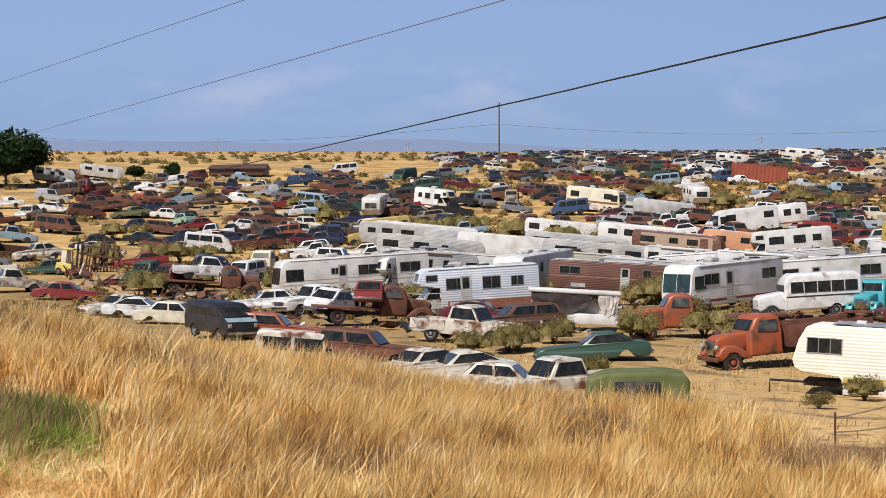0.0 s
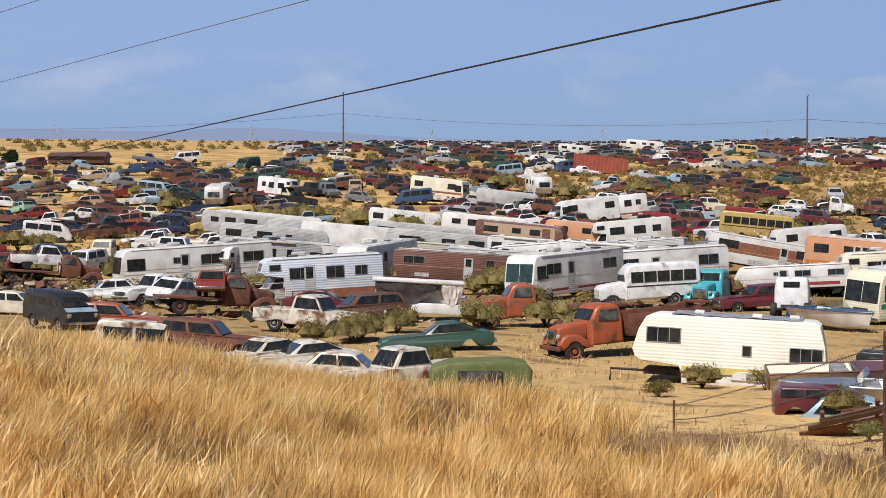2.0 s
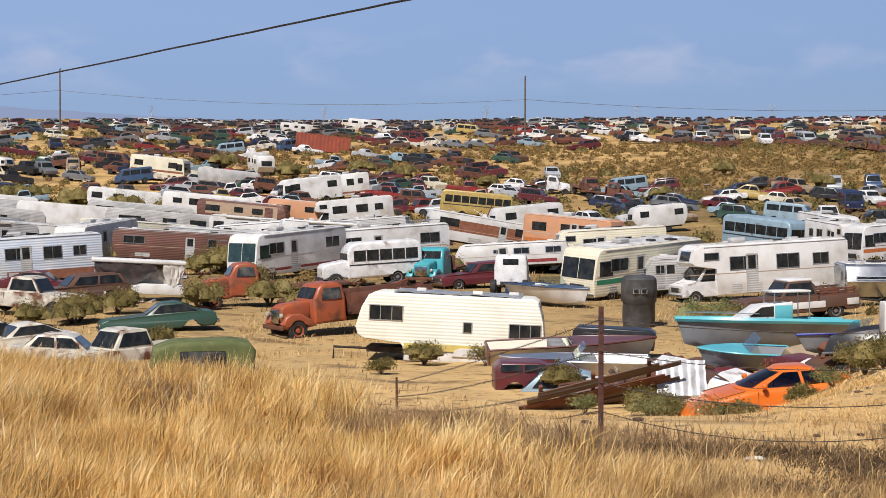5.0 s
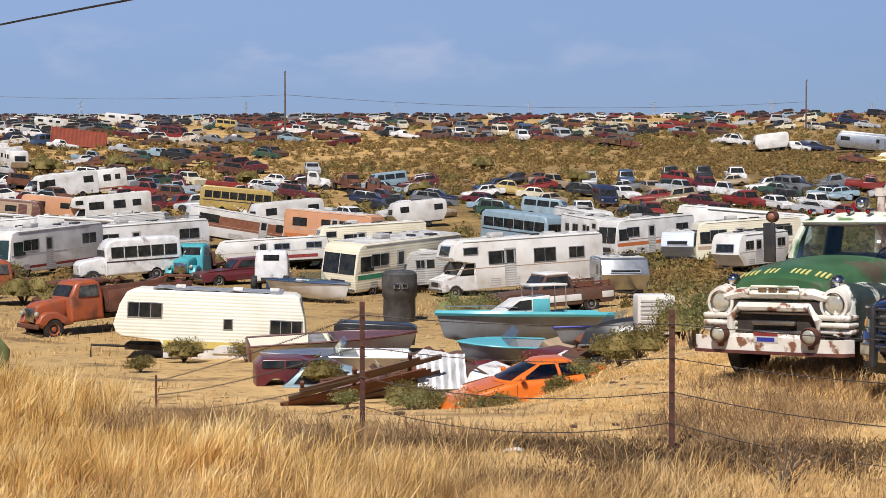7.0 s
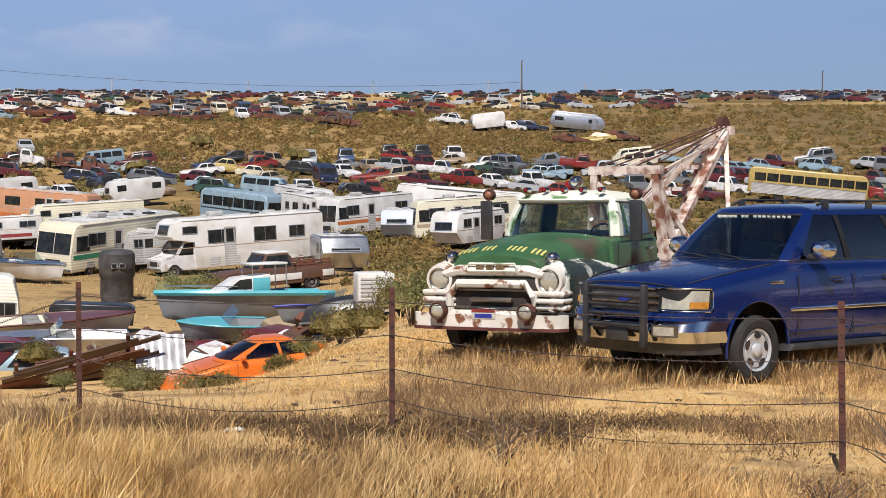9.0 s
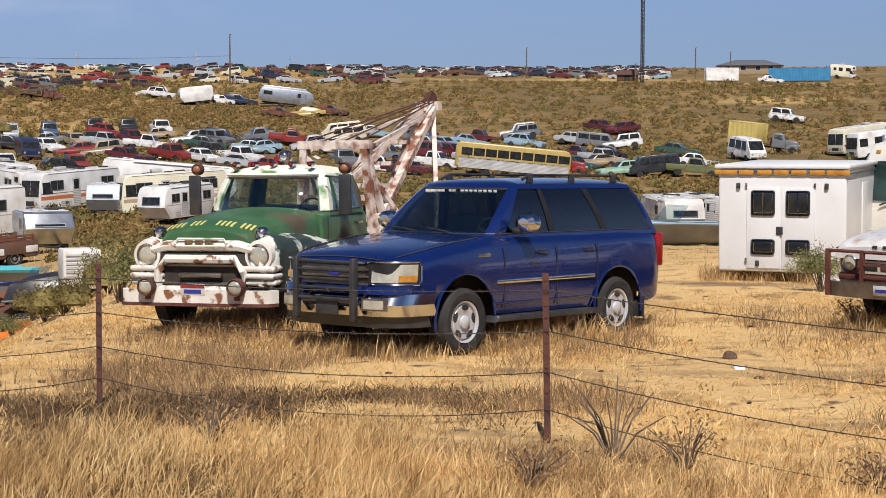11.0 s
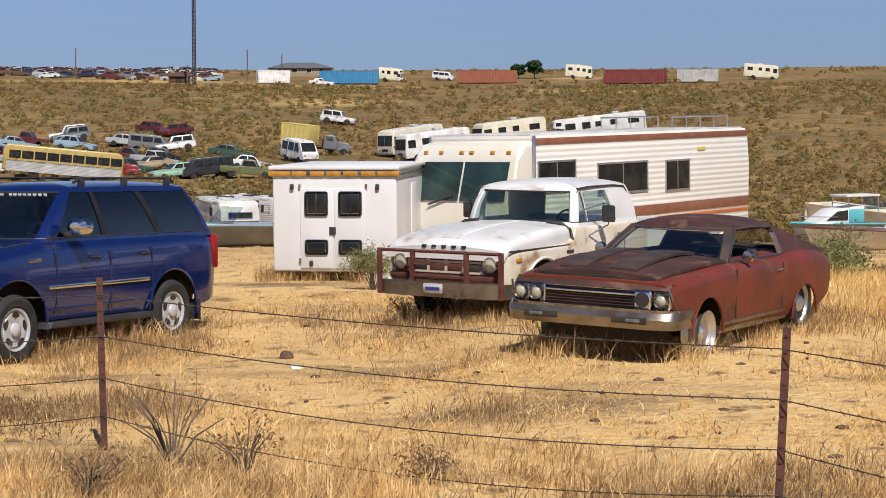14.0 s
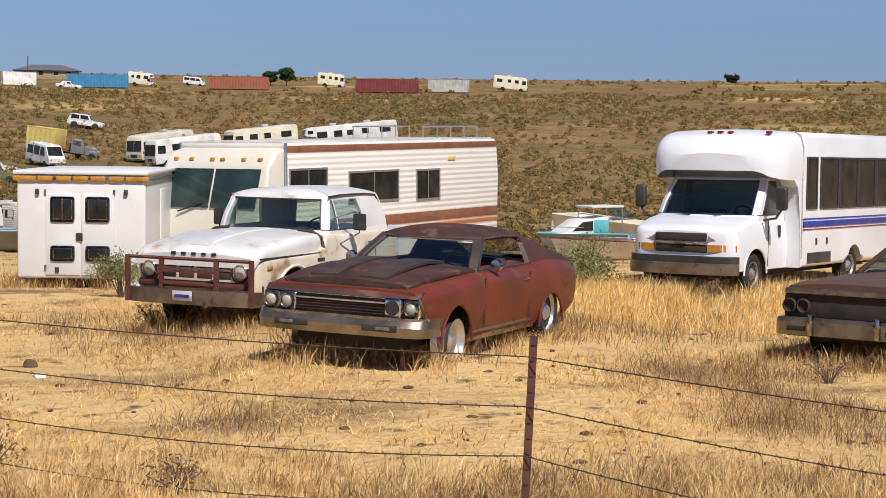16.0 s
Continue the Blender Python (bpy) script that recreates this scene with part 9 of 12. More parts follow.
def shuttle_bus():
    ob = thing("shuttle_bus", put(12.4, 32.2, -135.5, 0.0), "white shuttle bus with a bulging roof and blue stripe", "bus")
    f, W, H, fa, ra = 3.4, 1.32, 2.90, 2.58, -1.30
    bot = arched(0.44, [(fa, 0.37, 0.46)])
    top = curve([(3.42, 1.10), (3.36, 1.17), (3.1, 1.25), (2.75, 1.34), (2.5, 1.37), (1.1, 1.38)])
    half = curve([(3.42, 0.80), (3.34, 0.95), (3.15, 1.03), (2.6, 1.06), (1.1, 1.06)])
    part("nose", loft(1.1, 3.42, bot, top, half, 0.11, 0.035, 0.05, 0.05, 0.8, 0.035, 9, 12), BUS_WHITE, ob)
    greenhouse(ob, 1.36, 2.06, (2.72, 2.12), (1.0, 1.0), (1.0, 0.92), ((2.28, 1.50, 1.84, 1.50),), SMOKE_GLASS, BUS_WHITE, bow=(0.26, 0.20), rear_bow=0.0, arc=0.02, long_arc=0.0)
    cabin_inside(ob, 2.5, 1.0, 1.34, 0.95, 0.45, (1.25,))
    body = [(1.22, 0.44), (1.22, H - 0.03), (1.15, H), (-f + 0.2, H), (-f, H - 0.2), (-f, 0.5), (-f + 0.1, 0.44)] + list(reversed(arch(ra, 0.44, 0.44)))
    part("body", shell(body, W, 0.10, 4), BUS_WHITE, ob)
    part("roof_cap", loft(1.16, 2.36, curve([(1.16, 2.02), (1.9, 2.04), (2.2, 2.08), (2.36, 2.20)]), curve([(1.16, 2.91), (1.6, 2.90), (1.95, 2.82), (2.2, 2.66), (2.36, 2.46)]), curve([(1.16, 1.335), (1.8, 1.31), (2.1, 1.22), (2.28, 1.05), (2.36, 0.86)]), 0.24, 0.04, 0.05, 0.05, 2.3, 0.03, 8, 12), BUS_WHITE, ob)
    part("cap_seam", tube([(1.24, y, z) for y, z in ((W + 0.004, 0.6), (W + 0.004, 2.66), (W - 0.06, 2.84), (W - 0.2, 2.915))], 0.012, 5), RV_GREY, ob)
    for s in (1, -1):
        part("cab_wing", shell([(1.22, 0.44), (1.22, 2.05), (1.66, 2.05), (1.40, 1.9), (1.30, 1.4), (1.30, 0.44)], 0.15, 0.02, 2), BUS_WHITE, ob, m=pose(0, s * 1.16, 0))
    for y in (-0.2, 0.0, 0.2, 0.95):
        part("roof_lamp", box((1.86, y - 0.05, 2.86), (1.98, y + 0.05, 2.905), 0.02), REDLENS, ob)
    right, left = side_faces(2 * f, 2 * W, 0.44, H)
    edges = [(1.08, 0.58)] + [(0.45 - 0.93 * k, -0.43 - 0.93 * k) for k in range(4)]
    for x1, x0 in edges:
        for face, sgn in ((left, 1), (right, -1)):
            u0, u1 = ((f - x1) / (2 * f), (f - x0) / (2 * f)) if sgn > 0 else ((x0 + f) / (2 * f), (x1 + f) / (2 * f))
            window(ob, face, u0, u1, 0.43, 0.82, GLASS, PLASTIC, 0.035)
    for s in (1, -1):
        y = s * (W + 0.006)
        for z0, z1, m in ((1.17, 1.28, STRIPE_BLUE), (1.31, 1.335, STRIPE_BLUE), (1.12, 1.14, STRIPE_RED)):
            part("stripe", box((-f + 0.02, y - 0.01, z0), (1.18, y + 0.006, z1), 0.003), m, ob)
        part("vent", box((-0.10, y - 0.01, 0.50), (0.98, y + 0.01, 0.70), 0.005), PLASTIC, ob)
        for x in (0.55, 0.05):
            part("marker", box((x, y - 0.01, 0.84), (x + 0.06, y + 0.015, 0.96), 0.012), PLASTIC, ob)
        steel_wheel(ob, fa, s * 0.90, 0.37, 0.22, s, HUB)
        steel_wheel(ob, ra, s * (W - 0.2), 0.37, 0.24, s, HUB)
        arch_lip(ob, fa, 0.37, 0.465, s * 1.04, BUS_WHITE, 0, 180)
        m = part("mirror", box((2.26, s * 1.40 - 0.11, 1.50), (2.38, s * 1.40 + 0.11, 1.92), 0.055, 3), PLASTIC, ob)
        part("mirror_arm", tube([(2.32, s * 1.40, 1.52), (2.34, s * 1.3, 1.36), (2.3, s * 1.05, 1.32)], 0.022), PLASTIC, m)
        part("headlight", wrapped([(3.43, s * 0.52), (3.39, s * 0.80), (3.22, s * 1.0)], 0.97, 1.14, 0.008, 0.05, 6, 0.2), SMOKE_LAMP, ob)
        part("turn_lamp", wrapped([(3.44, s * 0.52), (3.41, s * 0.80), (3.26, s * 1.0)], 0.78, 0.90, 0.008, 0.05, 6), AMBER, ob)
        part("door_handle", box((1.62, s * 1.055 - 0.02, 1.0), (1.67, s * 1.055 + 0.03, 1.22), 0.01), PLASTIC, ob)
        part("door_gap", box((2.10, s * 1.06 - 0.006, 0.5), (2.11, s * 1.06 + 0.003, 1.34)), DARK, ob)
        part("wiper", tube([(2.70, s * 0.3 + 0.1, 1.40), (2.66, s * 0.3 - 0.3, 1.43)], 0.012), PLASTIC, ob)
    for z0, z1 in ((0.76, 0.89), (0.97, 1.10)):
        part("grille", box((3.34, -0.50, z0), (3.45, 0.50, z1), 0.02), DARK, ob)
    part("grille_bar", box((3.36, -0.52, 0.895), (3.47, 0.52, 0.965), 0.02), CHROME, ob)
    part("emblem", box((3.46, -0.11, 0.90), (3.48, 0.11, 0.96), 0.02), MATTE_CHROME, ob)
    part("bumper", wrapped(both_sides([(3.56, 0.0), (3.55, 0.6), (3.48, 0.92), (3.30, 1.07)]), 0.38, 0.58, 0.0, 0.10, 6), MATTE_CHROME, ob)
    part("bumper_pad", wrapped(both_sides([(3.54, 0.0), (3.53, 0.6), (3.46, 0.92), (3.28, 1.06)]), 0.58, 0.70, 0.0, 0.12, 6), PLASTIC, ob)
    part("underbody", box((-f + 0.2, -0.75, 0.3), (3.1, 0.75, 0.95)), DARK, ob)


blue_suv()
wrecker_truck()
white_pickup()
red_coupe()
end_coupe()
ambulance_box()
striped_motorhome()
shuttle_bus()
# ---- the yard below the road ----
def cream_trailer():
    ob = thing("travel_trailer", stand(37.35, 65.0, 86, -0.24), "long cream trailer with ribbed siding and torn silver roof sheet", "trailer")
    L, W, H, z0 = 6.9, 2.3, 2.65, 0.62
    f = L / 2
    o = [(f - 0.05, z0), (f, z0 + 0.2), (f - 0.12, 1.8), (f - 0.3, H - 0.12), (f - 0.5, H), (-f + 0.75, H), (-f + 0.45, H - 0.1), (-f + 0.2, H - 0.55), (-f, z0 + 0.75), (-f + 0.1, z0 + 0.45), (-f + 0.4, z0 + 0.3), (-f + 1.7, z0 + 0.3), (-f + 1.75, z0)]
    part("body", shell(o, W / 2, 0.05, 3), RV_CREAM_RIB, ob)
    right, left = side_faces(L, W, z0, H)
    for face, flip in ((right, False), (left, True)):
        def w(u0, u1, v0, v1, n):
            a, b = (1 - u1, 1 - u0) if flip else (u0, u1)
            window(ob, face, a, b, v0, v1, GLASS, ALU, 0.035, n)
        w(0.07, 0.25, 0.50, 0.78, 2), w(0.565, 0.615, 0.34, 0.54, 0), w(0.805, 0.975, 0.28, 0.55, 2)
        a, b = (0.02, 0.74) if flip else (0.26, 0.98)
        strip(ob, face, a, b, 0.0, 0.12, STRIPE_YELLOW, "yellow_band")
    part("skirt", box((-f + 1.8, -W / 2 + 0.04, 0.22), (f - 1.7, W / 2 - 0.04, z0), 0.03), RV_SMOOTH, ob)
    part("hatch", box((-f + 2.0, -W / 2 - 0.0, 0.26), (-f + 2.7, -W / 2 + 0.06, 0.56), 0.02), DARK, ob)
    for s in (1, -1):
        for x in (0.55, 1.25):
            steel_wheel(ob, x, s * (W / 2 - 0.15), 0.32, 0.2, s, HUB)
        part("wheel_cover", shell([(1.7, 0.45), (1.62, 0.66), (1.4, 0.76), (0.4, 0.76), (0.18, 0.66), (0.1, 0.45)], 0.03, 0.01, 1), RV_SMOOTH, ob, m=pose(0, s * (W / 2 - 0.01), 0))
    bm = bmesh.new()
    bmesh.ops.create_grid(bm, x_segments=24, y_segments=10, size=0.5)
    for v in bm.verts:
        x, y = v.co.x * 4.6 + 0.2, v.co.y * 2.2
        v.co = (x, y, H + 0.05 + 0.07 * noise.noise(Vector((x * 2.2, y * 3, 1))) + 0.03 * noise.noise(Vector((x * 7, y * 7, 5))))
    g = bmesh.ops.extrude_face_region(bm, geom=list(bm.faces))
    bmesh.ops.translate(bm, verts=[v for v in g["geom"] if isinstance(v, bmesh.types.BMVert)], vec=(0, 0, -0.02))
    part("roof_sheet", bm, SILVER_SHEET, ob, "torn crumpled silver roof sheet")
    for x, y in ((-1.2, 0.2), (0.9, -0.3), (2.2, 0.1)):
        part("roof_vent", box((x - 0.18, y - 0.18, H), (x + 0.18, y + 0.18, H + 0.16), 0.03), RV_SMOOTH, ob)
    part("tow_bar", tube([(-f + 0.5, 0, 0.5), (-f - 0.9, 0, 0.5), (-f - 0.9, 0, 0.0)], 0.05), DARK, ob)
    part("chassis", box((-f + 0.4, -0.8, 0.45), (f - 0.2, 0.8, z0 + 0.02)), DARK, ob)


RV_CREAM_RIB = material("pale_cream_ribbed_siding", (0.82, 0.80, 0.68), 0.42, second=(0.76, 0.73, 0.60), scale=0.9, rust=DUST, rust_scale=0.9, rust_lo=0.64, rust_hi=0.95, ribs=0.16, rib_pitch=0.12)
SILVER_SHEET = material("crumpled_silver_sheet", (0.55, 0.55, 0.55), 0.35, 0.5, second=(0.35, 0.34, 0.33), scale=3, bump=0.4, bump_scale=8)
BOAT_TEAL = material("teal_boat_gelcoat", (0.08, 0.37, 0.43), 0.3, second=(0.12, 0.42, 0.46), scale=1.2)
BOAT_HULL = material("grey_boat_hull", (0.22, 0.23, 0.24), 0.4, second=(0.15, 0.155, 0.16), scale=1.2)
BOAT_WHITE = material("white_boat_gelcoat", (0.72, 0.71, 0.68), 0.35, second=(0.58, 0.56, 0.52), scale=1.5)
RV_CREAM_PLAIN = material("cream_gelcoat", (0.66, 0.60, 0.46), 0.35, second=(0.56, 0.50, 0.38), scale=1.3)
BOAT_BROWN = material("dark_brown_boat_gelcoat", (0.10, 0.03, 0.025), 0.35, second=(0.16, 0.06, 0.045), scale=1.5)
ORANGE_BODY = material("bright_orange_paint", (0.72, 0.16, 0.015), 0.35, second=(0.62, 0.14, 0.015), scale=1.2, coat=0.4)
TARP = material("dirty_white_canvas", (0.60, 0.56, 0.50), 0.9, second=(0.40, 0.36, 0.31), scale=3)
OLIVE_CANVAS = material("olive_green_canvas", (0.08, 0.10, 0.03), 0.85, second=(0.13, 0.14, 0.05), scale=2.5, bump=0.3, bump_scale=10)


def boat(az, d, turn, L, W, H, hull, deck, label, cabin=None, up=0.0, tip=0.0, lean=0.0, seats=True, rail=0.035):
    """An open boat: pointed hull with a keel, rim, deck, windscreen; cabin: colour of a cuddy top."""
    ob = thing("boat", stand(az, d, turn, up, tip, lean), label, "boat", "boats in the yard")
    n, m = 26, 7
    bm = bmesh.new()
    rows = []
    for i in range(n + 1):
        u = i / n
        x = -L / 2 + L * u
        w = W / 2 * (1 - max(0, (u - 0.45) / 0.55) ** 2.2) + 0.01
        keel = 0.32 * H * max(0, (u - 0.55) / 0.45) ** 2.2
        sheer = H * (0.86 + 0.18 * u)
        rows.append([bm.verts.new((x + (0.25 * u * u * k / m), w * (0.25 + 0.75 * (k / m) ** 0.55) if k else 0.0, keel + (sheer - keel) * (k / m))) for k in range(m + 1)])
    for a, b in zip(rows, rows[1:]):
        for k in range(m):
            bm.faces.new((a[k], b[k], b[k + 1], a[k + 1]))
    bm.faces.new(rows[0])
    bmesh.ops.mirror(bm, geom=bm.verts[:] + bm.edges[:] + bm.faces[:], axis="Y", merge_dist=0.005)
    part("hull", bm, hull, ob)
    pts = []
    for i in range(n + 1):
        u = i / n
        w = W / 2 * (1 - max(0, (u - 0.45) / 0.55) ** 2.2) + 0.01
        pts.append(Vector((-L / 2 + L * u + 0.25 * u * u, w, H * (0.86 + 0.18 * u))))
    for s in (1, -1):
        part("rub_rail", tube([(p.x, s * (p.y + 0.005), p.z) for p in pts], rail, 6), deck, ob)
    bm = bmesh.new()
    k0 = int(n * 0.52)
    for a, b in zip(pts[k0:], pts[k0 + 1:]):
        q = [bm.verts.new((p.x, s * p.y, p.z + 0.02 + (0.08 if p.y * s == 0 else 0))) for p, s in ((a, 1), (b, 1), (b, -1), (a, -1))]
        bm.faces.new(q)
    bmesh.ops.remove_doubles(bm, verts=bm.verts, dist=0.002)
    g = bmesh.ops.extrude_face_region(bm, geom=list(bm.faces))
    bmesh.ops.translate(bm, verts=[v for v in g["geom"] if isinstance(v, bmesh.types.BMVert)], vec=(0, 0, -0.04))
    part("foredeck", bm, deck, ob)
    part("cockpit_floor", box((-L / 2 + 0.1, -W / 2 * 0.7, H * 0.45), (L * 0.05, W / 2 * 0.7, H * 0.48)), DARK, ob)
    part("transom", box((-L / 2 - 0.03, -W / 2 * 0.95, H * 0.2), (-L / 2 + 0.04, W / 2 * 0.95, H * 0.88), 0.02), deck, ob)
    if seats:
        for y in (-0.4, 0.4):
            part("seat", box((-L * 0.12, y * W * 0.6 - 0.25, H * 0.48), (-L * 0.12 + 0.5, y * W * 0.6 + 0.25, H * 0.98), 0.06), SEAT, ob)
    x0 = L * 0.04
    q = [(x0, W * 0.42, H * 0.98), (x0, -W * 0.42, H * 0.98), (x0 - 0.35, -W * 0.36, H * 0.98 + 0.42), (x0 - 0.35, W * 0.36, H * 0.98 + 0.42)]
    part("windscreen", pane(q, 0.01), WINDOW_GLASS if not cabin else GLASS, ob)
    if cabin:
        part("cabin", shell([(x0 + 0.9, H * 0.98), (x0 + 0.15, H + 0.45), (x0 - 0.9, H + 0.55), (x0 - 0.9, H * 0.9)], W * 0.40, 0.05, 2), cabin, ob)
        for s in (1, -1):
            part("cabin_panel", box((x0 - 0.88, s * W * 0.405 - 0.012, H * 0.98), (x0 - 0.30, s * W * 0.405 + 0.012, H + 0.44), 0.01), deck, ob)
            part("cabin_window", pane([(x0 - 0.26, s * W * 0.408, H + 0.08), (x0 + 0.55, s * W * 0.408, H + 0.08), (x0 + 0.15, s * W * 0.408, H + 0.38), (x0 - 0.26, s * W * 0.408, H + 0.42)][::-s], 0.01), GLASS, ob)
        part("hard_top", box((x0 - 1.5, -W * 0.42, H + 0.85), (x0 - 0.2, W * 0.42, H + 0.93), 0.03), BOAT_WHITE, ob)
        for s in (1, -1):
            for x in (x0 - 1.45, x0 - 0.3):
                part("top_post", tube([(x, s * W * 0.38, H * 0.9), (x, s * W * 0.38, H + 0.86)], 0.02), ALU, ob)
        part("bow_rail", tube([(pts[k].x - 0.05, s * pts[k].y * 0.9, pts[k].z + 0.22) for s, ks in ((1, range(k0 + 2, n)), (-1, range(n - 1, k0 + 1, -1))) for k in ks], 0.014, 5), ALU, ob)
    return ob


def orange_sports_car():
    ob = thing("sports_car", stand(27.0, 44.6, -74, -0.30, 3, -2), "bright orange sports coupe sunk nose-down in the weeds", "car")
    bot = arched(0.12, [(1.25, 0.26, 0.36), (-1.25, 0.26, 0.36)])
    top = curve([(1.64, 0.60), (1.2, 0.69), (0.7, 0.78), (0.0, 0.80), (-1.2, 0.86), (-1.9, 0.88), (-2.15, 0.74)])
    half = curve([(1.64, 0.83), (1.0, 0.86), (0.0, 0.85), (-1.3, 0.88), (-1.9, 0.84), (-2.15, 0.7)])
    part("body", loft(-2.15, 1.64, bot, top, half, 0.12, 0.03, 0.08, 0.08, 0.5, 0.04), ORANGE_BODY, ob)
    for s in (1, -1):
        part("bonnet_gap", tube([(x, s * 0.72, top(x) + 0.005) for x in spread(0.9, 1.6, 6)], 0.012, 4), DARK, ob)
    greenhouse(ob, 0.80, 1.18, (0.95, 0.05), (-1.98, -0.95), (0.76, 0.56), ((0.52, -0.52, -0.14, -0.46), (-0.60, -1.35, -0.54, -0.82)), SMOKE_GLASS, ORANGE_BODY, bow=(0.22, 0.14), arc=0.06, long_arc=0.03, rear_glass=GLASS, seal=COUPE_BLACK)
    cabin_inside(ob, 0.75, -1.7, 0.76, 0.72, 0.34, (1.2,), seat=DARK)
    nose = loft(1.62, 2.42, lambda x: 0.12, curve([(1.62, 0.60), (2.1, 0.54), (2.34, 0.44), (2.42, 0.34)]), curve([(1.62, 0.84), (2.1, 0.80), (2.42, 0.62)]), 0.10, 0.02, 0.05, 0.05, 0.4, 0.04)
    part("nose", nose, ORANGE_BODY, ob, "loose orange nose panel", m=pose(0.0, 0.02, -0.02, 1, 2, 1))
    for s in (1, -1):
        part("mirror", box((0.40, s * 0.93 - 0.1, 0.83), (0.53, s * 0.93 + 0.08, 0.96), 0.05, 3), ORANGE_BODY, ob)
        part("door_gap", box((0.60, s * 0.855 - 0.006, 0.22), (0.61, s * 0.855 + 0.004, 0.76)), DARK, ob)
        part("door_gap", box((-0.58, s * 0.86 - 0.006, 0.22), (-0.57, s * 0.86 + 0.006, 0.76)), DARK, ob)
        steel_wheel(ob, -1.25, s * 0.76, 0.3, 0.2, s)
    part("underbody", box((-2.0, -0.55, 0.10), (1.5, 0.55, 0.6)), DARK, ob)


SHELL_GREY = material("dark_weathered_fibreglass", (0.045, 0.044, 0.043), 0.6, second=(0.085, 0.08, 0.076), scale=2.5, bump=0.15, bump_scale=14)


def standing_shell():
    ob = thing("camper_nose", stand(31.3, 77.0, 5), "dark grey moulded camper nose standing upright among wrecks", "camper shell")
    bm = bmesh.new()
    n = 14
    prof = ((0.66, 0.0), (0.70, 0.3), (0.69, 1.05), (0.75, 1.12), (0.77, 1.7), (0.74, 2.1), (0.62, 2.2))
    rings = []
    for r, z in prof:
        rings.append([bm.verts.new((r * math.cos(2 * math.pi * k / n) * 0.9, r * math.sin(2 * math.pi * k / n) * 1.02, z)) for k in range(n)])
    for a, b in zip(rings, rings[1:]):
        for k in range(n):
            bm.faces.new((a[k], a[(k + 1) % n], b[(k + 1) % n], b[k]))
    bm.faces.new(rings[0]), bm.faces.new(list(reversed(rings[-1])))
    part("shell", bm, SHELL_GREY, ob, angle=40)
    for y in (-0.17, 0.17):
        rounded_window(ob, 0.69, y, 1.62, 0.28, 0.22, GLASS, RV_GREY)


def truck_topper():
    ob = thing("pickup_topper", stand(32.1, 66.0, 88, 0.4), "black pickup bed topper lying on scrap", "topper")
    part("shell", shell([(1.5, 0), (1.55, 0.6), (1.35, 0.72), (-1.35, 0.72), (-1.5, 0.55), (-1.5, 0)], 0.8, 0.06, 3), PAINTS["black"], ob)
    for s in (1, -1):
        part("side_window", box((-1.0, s * 0.80 - 0.012, 0.15), (1.0, s * 0.80 + 0.012, 0.45), 0.02), GLASS, ob)
        part("side_trim", box((-1.1, s * 0.80 - 0.014, 0.50), (1.1, s * 0.80 + 0.016, 0.53)), CHROME, ob)
    part("prop", box((-0.9, -0.6, -0.65), (0.9, 0.6, 0.02), 0.05), PAINTS["rust"], ob)


def metal_sheet(az, d, turn, w, h, lean, label, mat, up=0.0):
    ob = thing("metal_sheet", stand(az, d, turn, up, lean), label, "sheet metal")
    bm = bmesh.new()
    n = 18
    vs = [[bm.verts.new((0.008 * math.sin(k * 2.1) + 0.04 * noise.noise(Vector((k, j, 2))), -w / 2 + w * k / n, h * j / 4)) for k in range(n + 1)] for j in range(5)]
    for a, b in zip(vs, vs[1:]):
        for k in range(n):
            bm.faces.new((a[k], a[k + 1], b[k + 1], b[k]))
    g = bmesh.ops.extrude_face_region(bm, geom=list(bm.faces))
    bmesh.ops.translate(bm, verts=[v for v in g["geom"] if isinstance(v, bmesh.types.BMVert)], vec=(-0.012, 0, 0))
    part("sheet", bm, mat, ob)
    part("rib", box((-0.05, -w / 2, 0), (-0.012, w / 2, 0.06)), mat, ob)


def scrap(az, d, size, seed, label="tangle of rusted car parts and beams"):
    """A heap: bent beams, panels, wheels."""
    ob = thing("scrap_heap", stand(az, d, seed * 37 % 360), label, "scrap", "scrap heaps between the wrecks")
    rnd = random.Random(seed)
    for k in range(6):
        a = Vector((rnd.uniform(-1, 1) * size, rnd.uniform(-0.5, 0.5) * size, rnd.uniform(0, 0.25) * size))
        b = a + Vector((rnd.uniform(-1, 1) * size, rnd.uniform(-0.4, 0.4) * size, rnd.uniform(0.1, 0.55) * size))
        part("beam", beam(bmesh.new(), a, b, rnd.uniform(0.05, 0.14)), PAINTS[rnd.choice(("rust", "brown", "rust", "rusty_white", "rust"))], ob)
    for k in range(3):
        x, y, z = rnd.uniform(-0.9, 0.9) * size, rnd.uniform(-0.5, 0.5) * size, rnd.uniform(0, 0.2) * size
        bm = shell([(0.8, 0), (0.7, 0.25), (0.2, 0.38), (-0.6, 0.34), (-0.8, 0.0)], rnd.uniform(0.3, 0.6), 0.05, 2)
        part("panel", bm, PAINTS[rnd.choice(("rust", "brown", "white", "maroon", "rust", "tan"))], ob, m=pose(x, y, z, rnd.uniform(-20, 20), rnd.uniform(-25, 25), rnd.uniform(0, 360)))
    for k in range(2):
        part("loose_tyre", cached(("tyre_only",), lambda: lathe([(0.2, -0.1), (0.34, -0.1), (0.36, 0), (0.34, 0.1), (0.2, 0.1)], 16)), RUBBER, ob, m=pose(rnd.uniform(-1, 1) * size, rnd.uniform(-0.4, 0.4) * size, 0.12, rnd.uniform(60, 120), 0, 0))


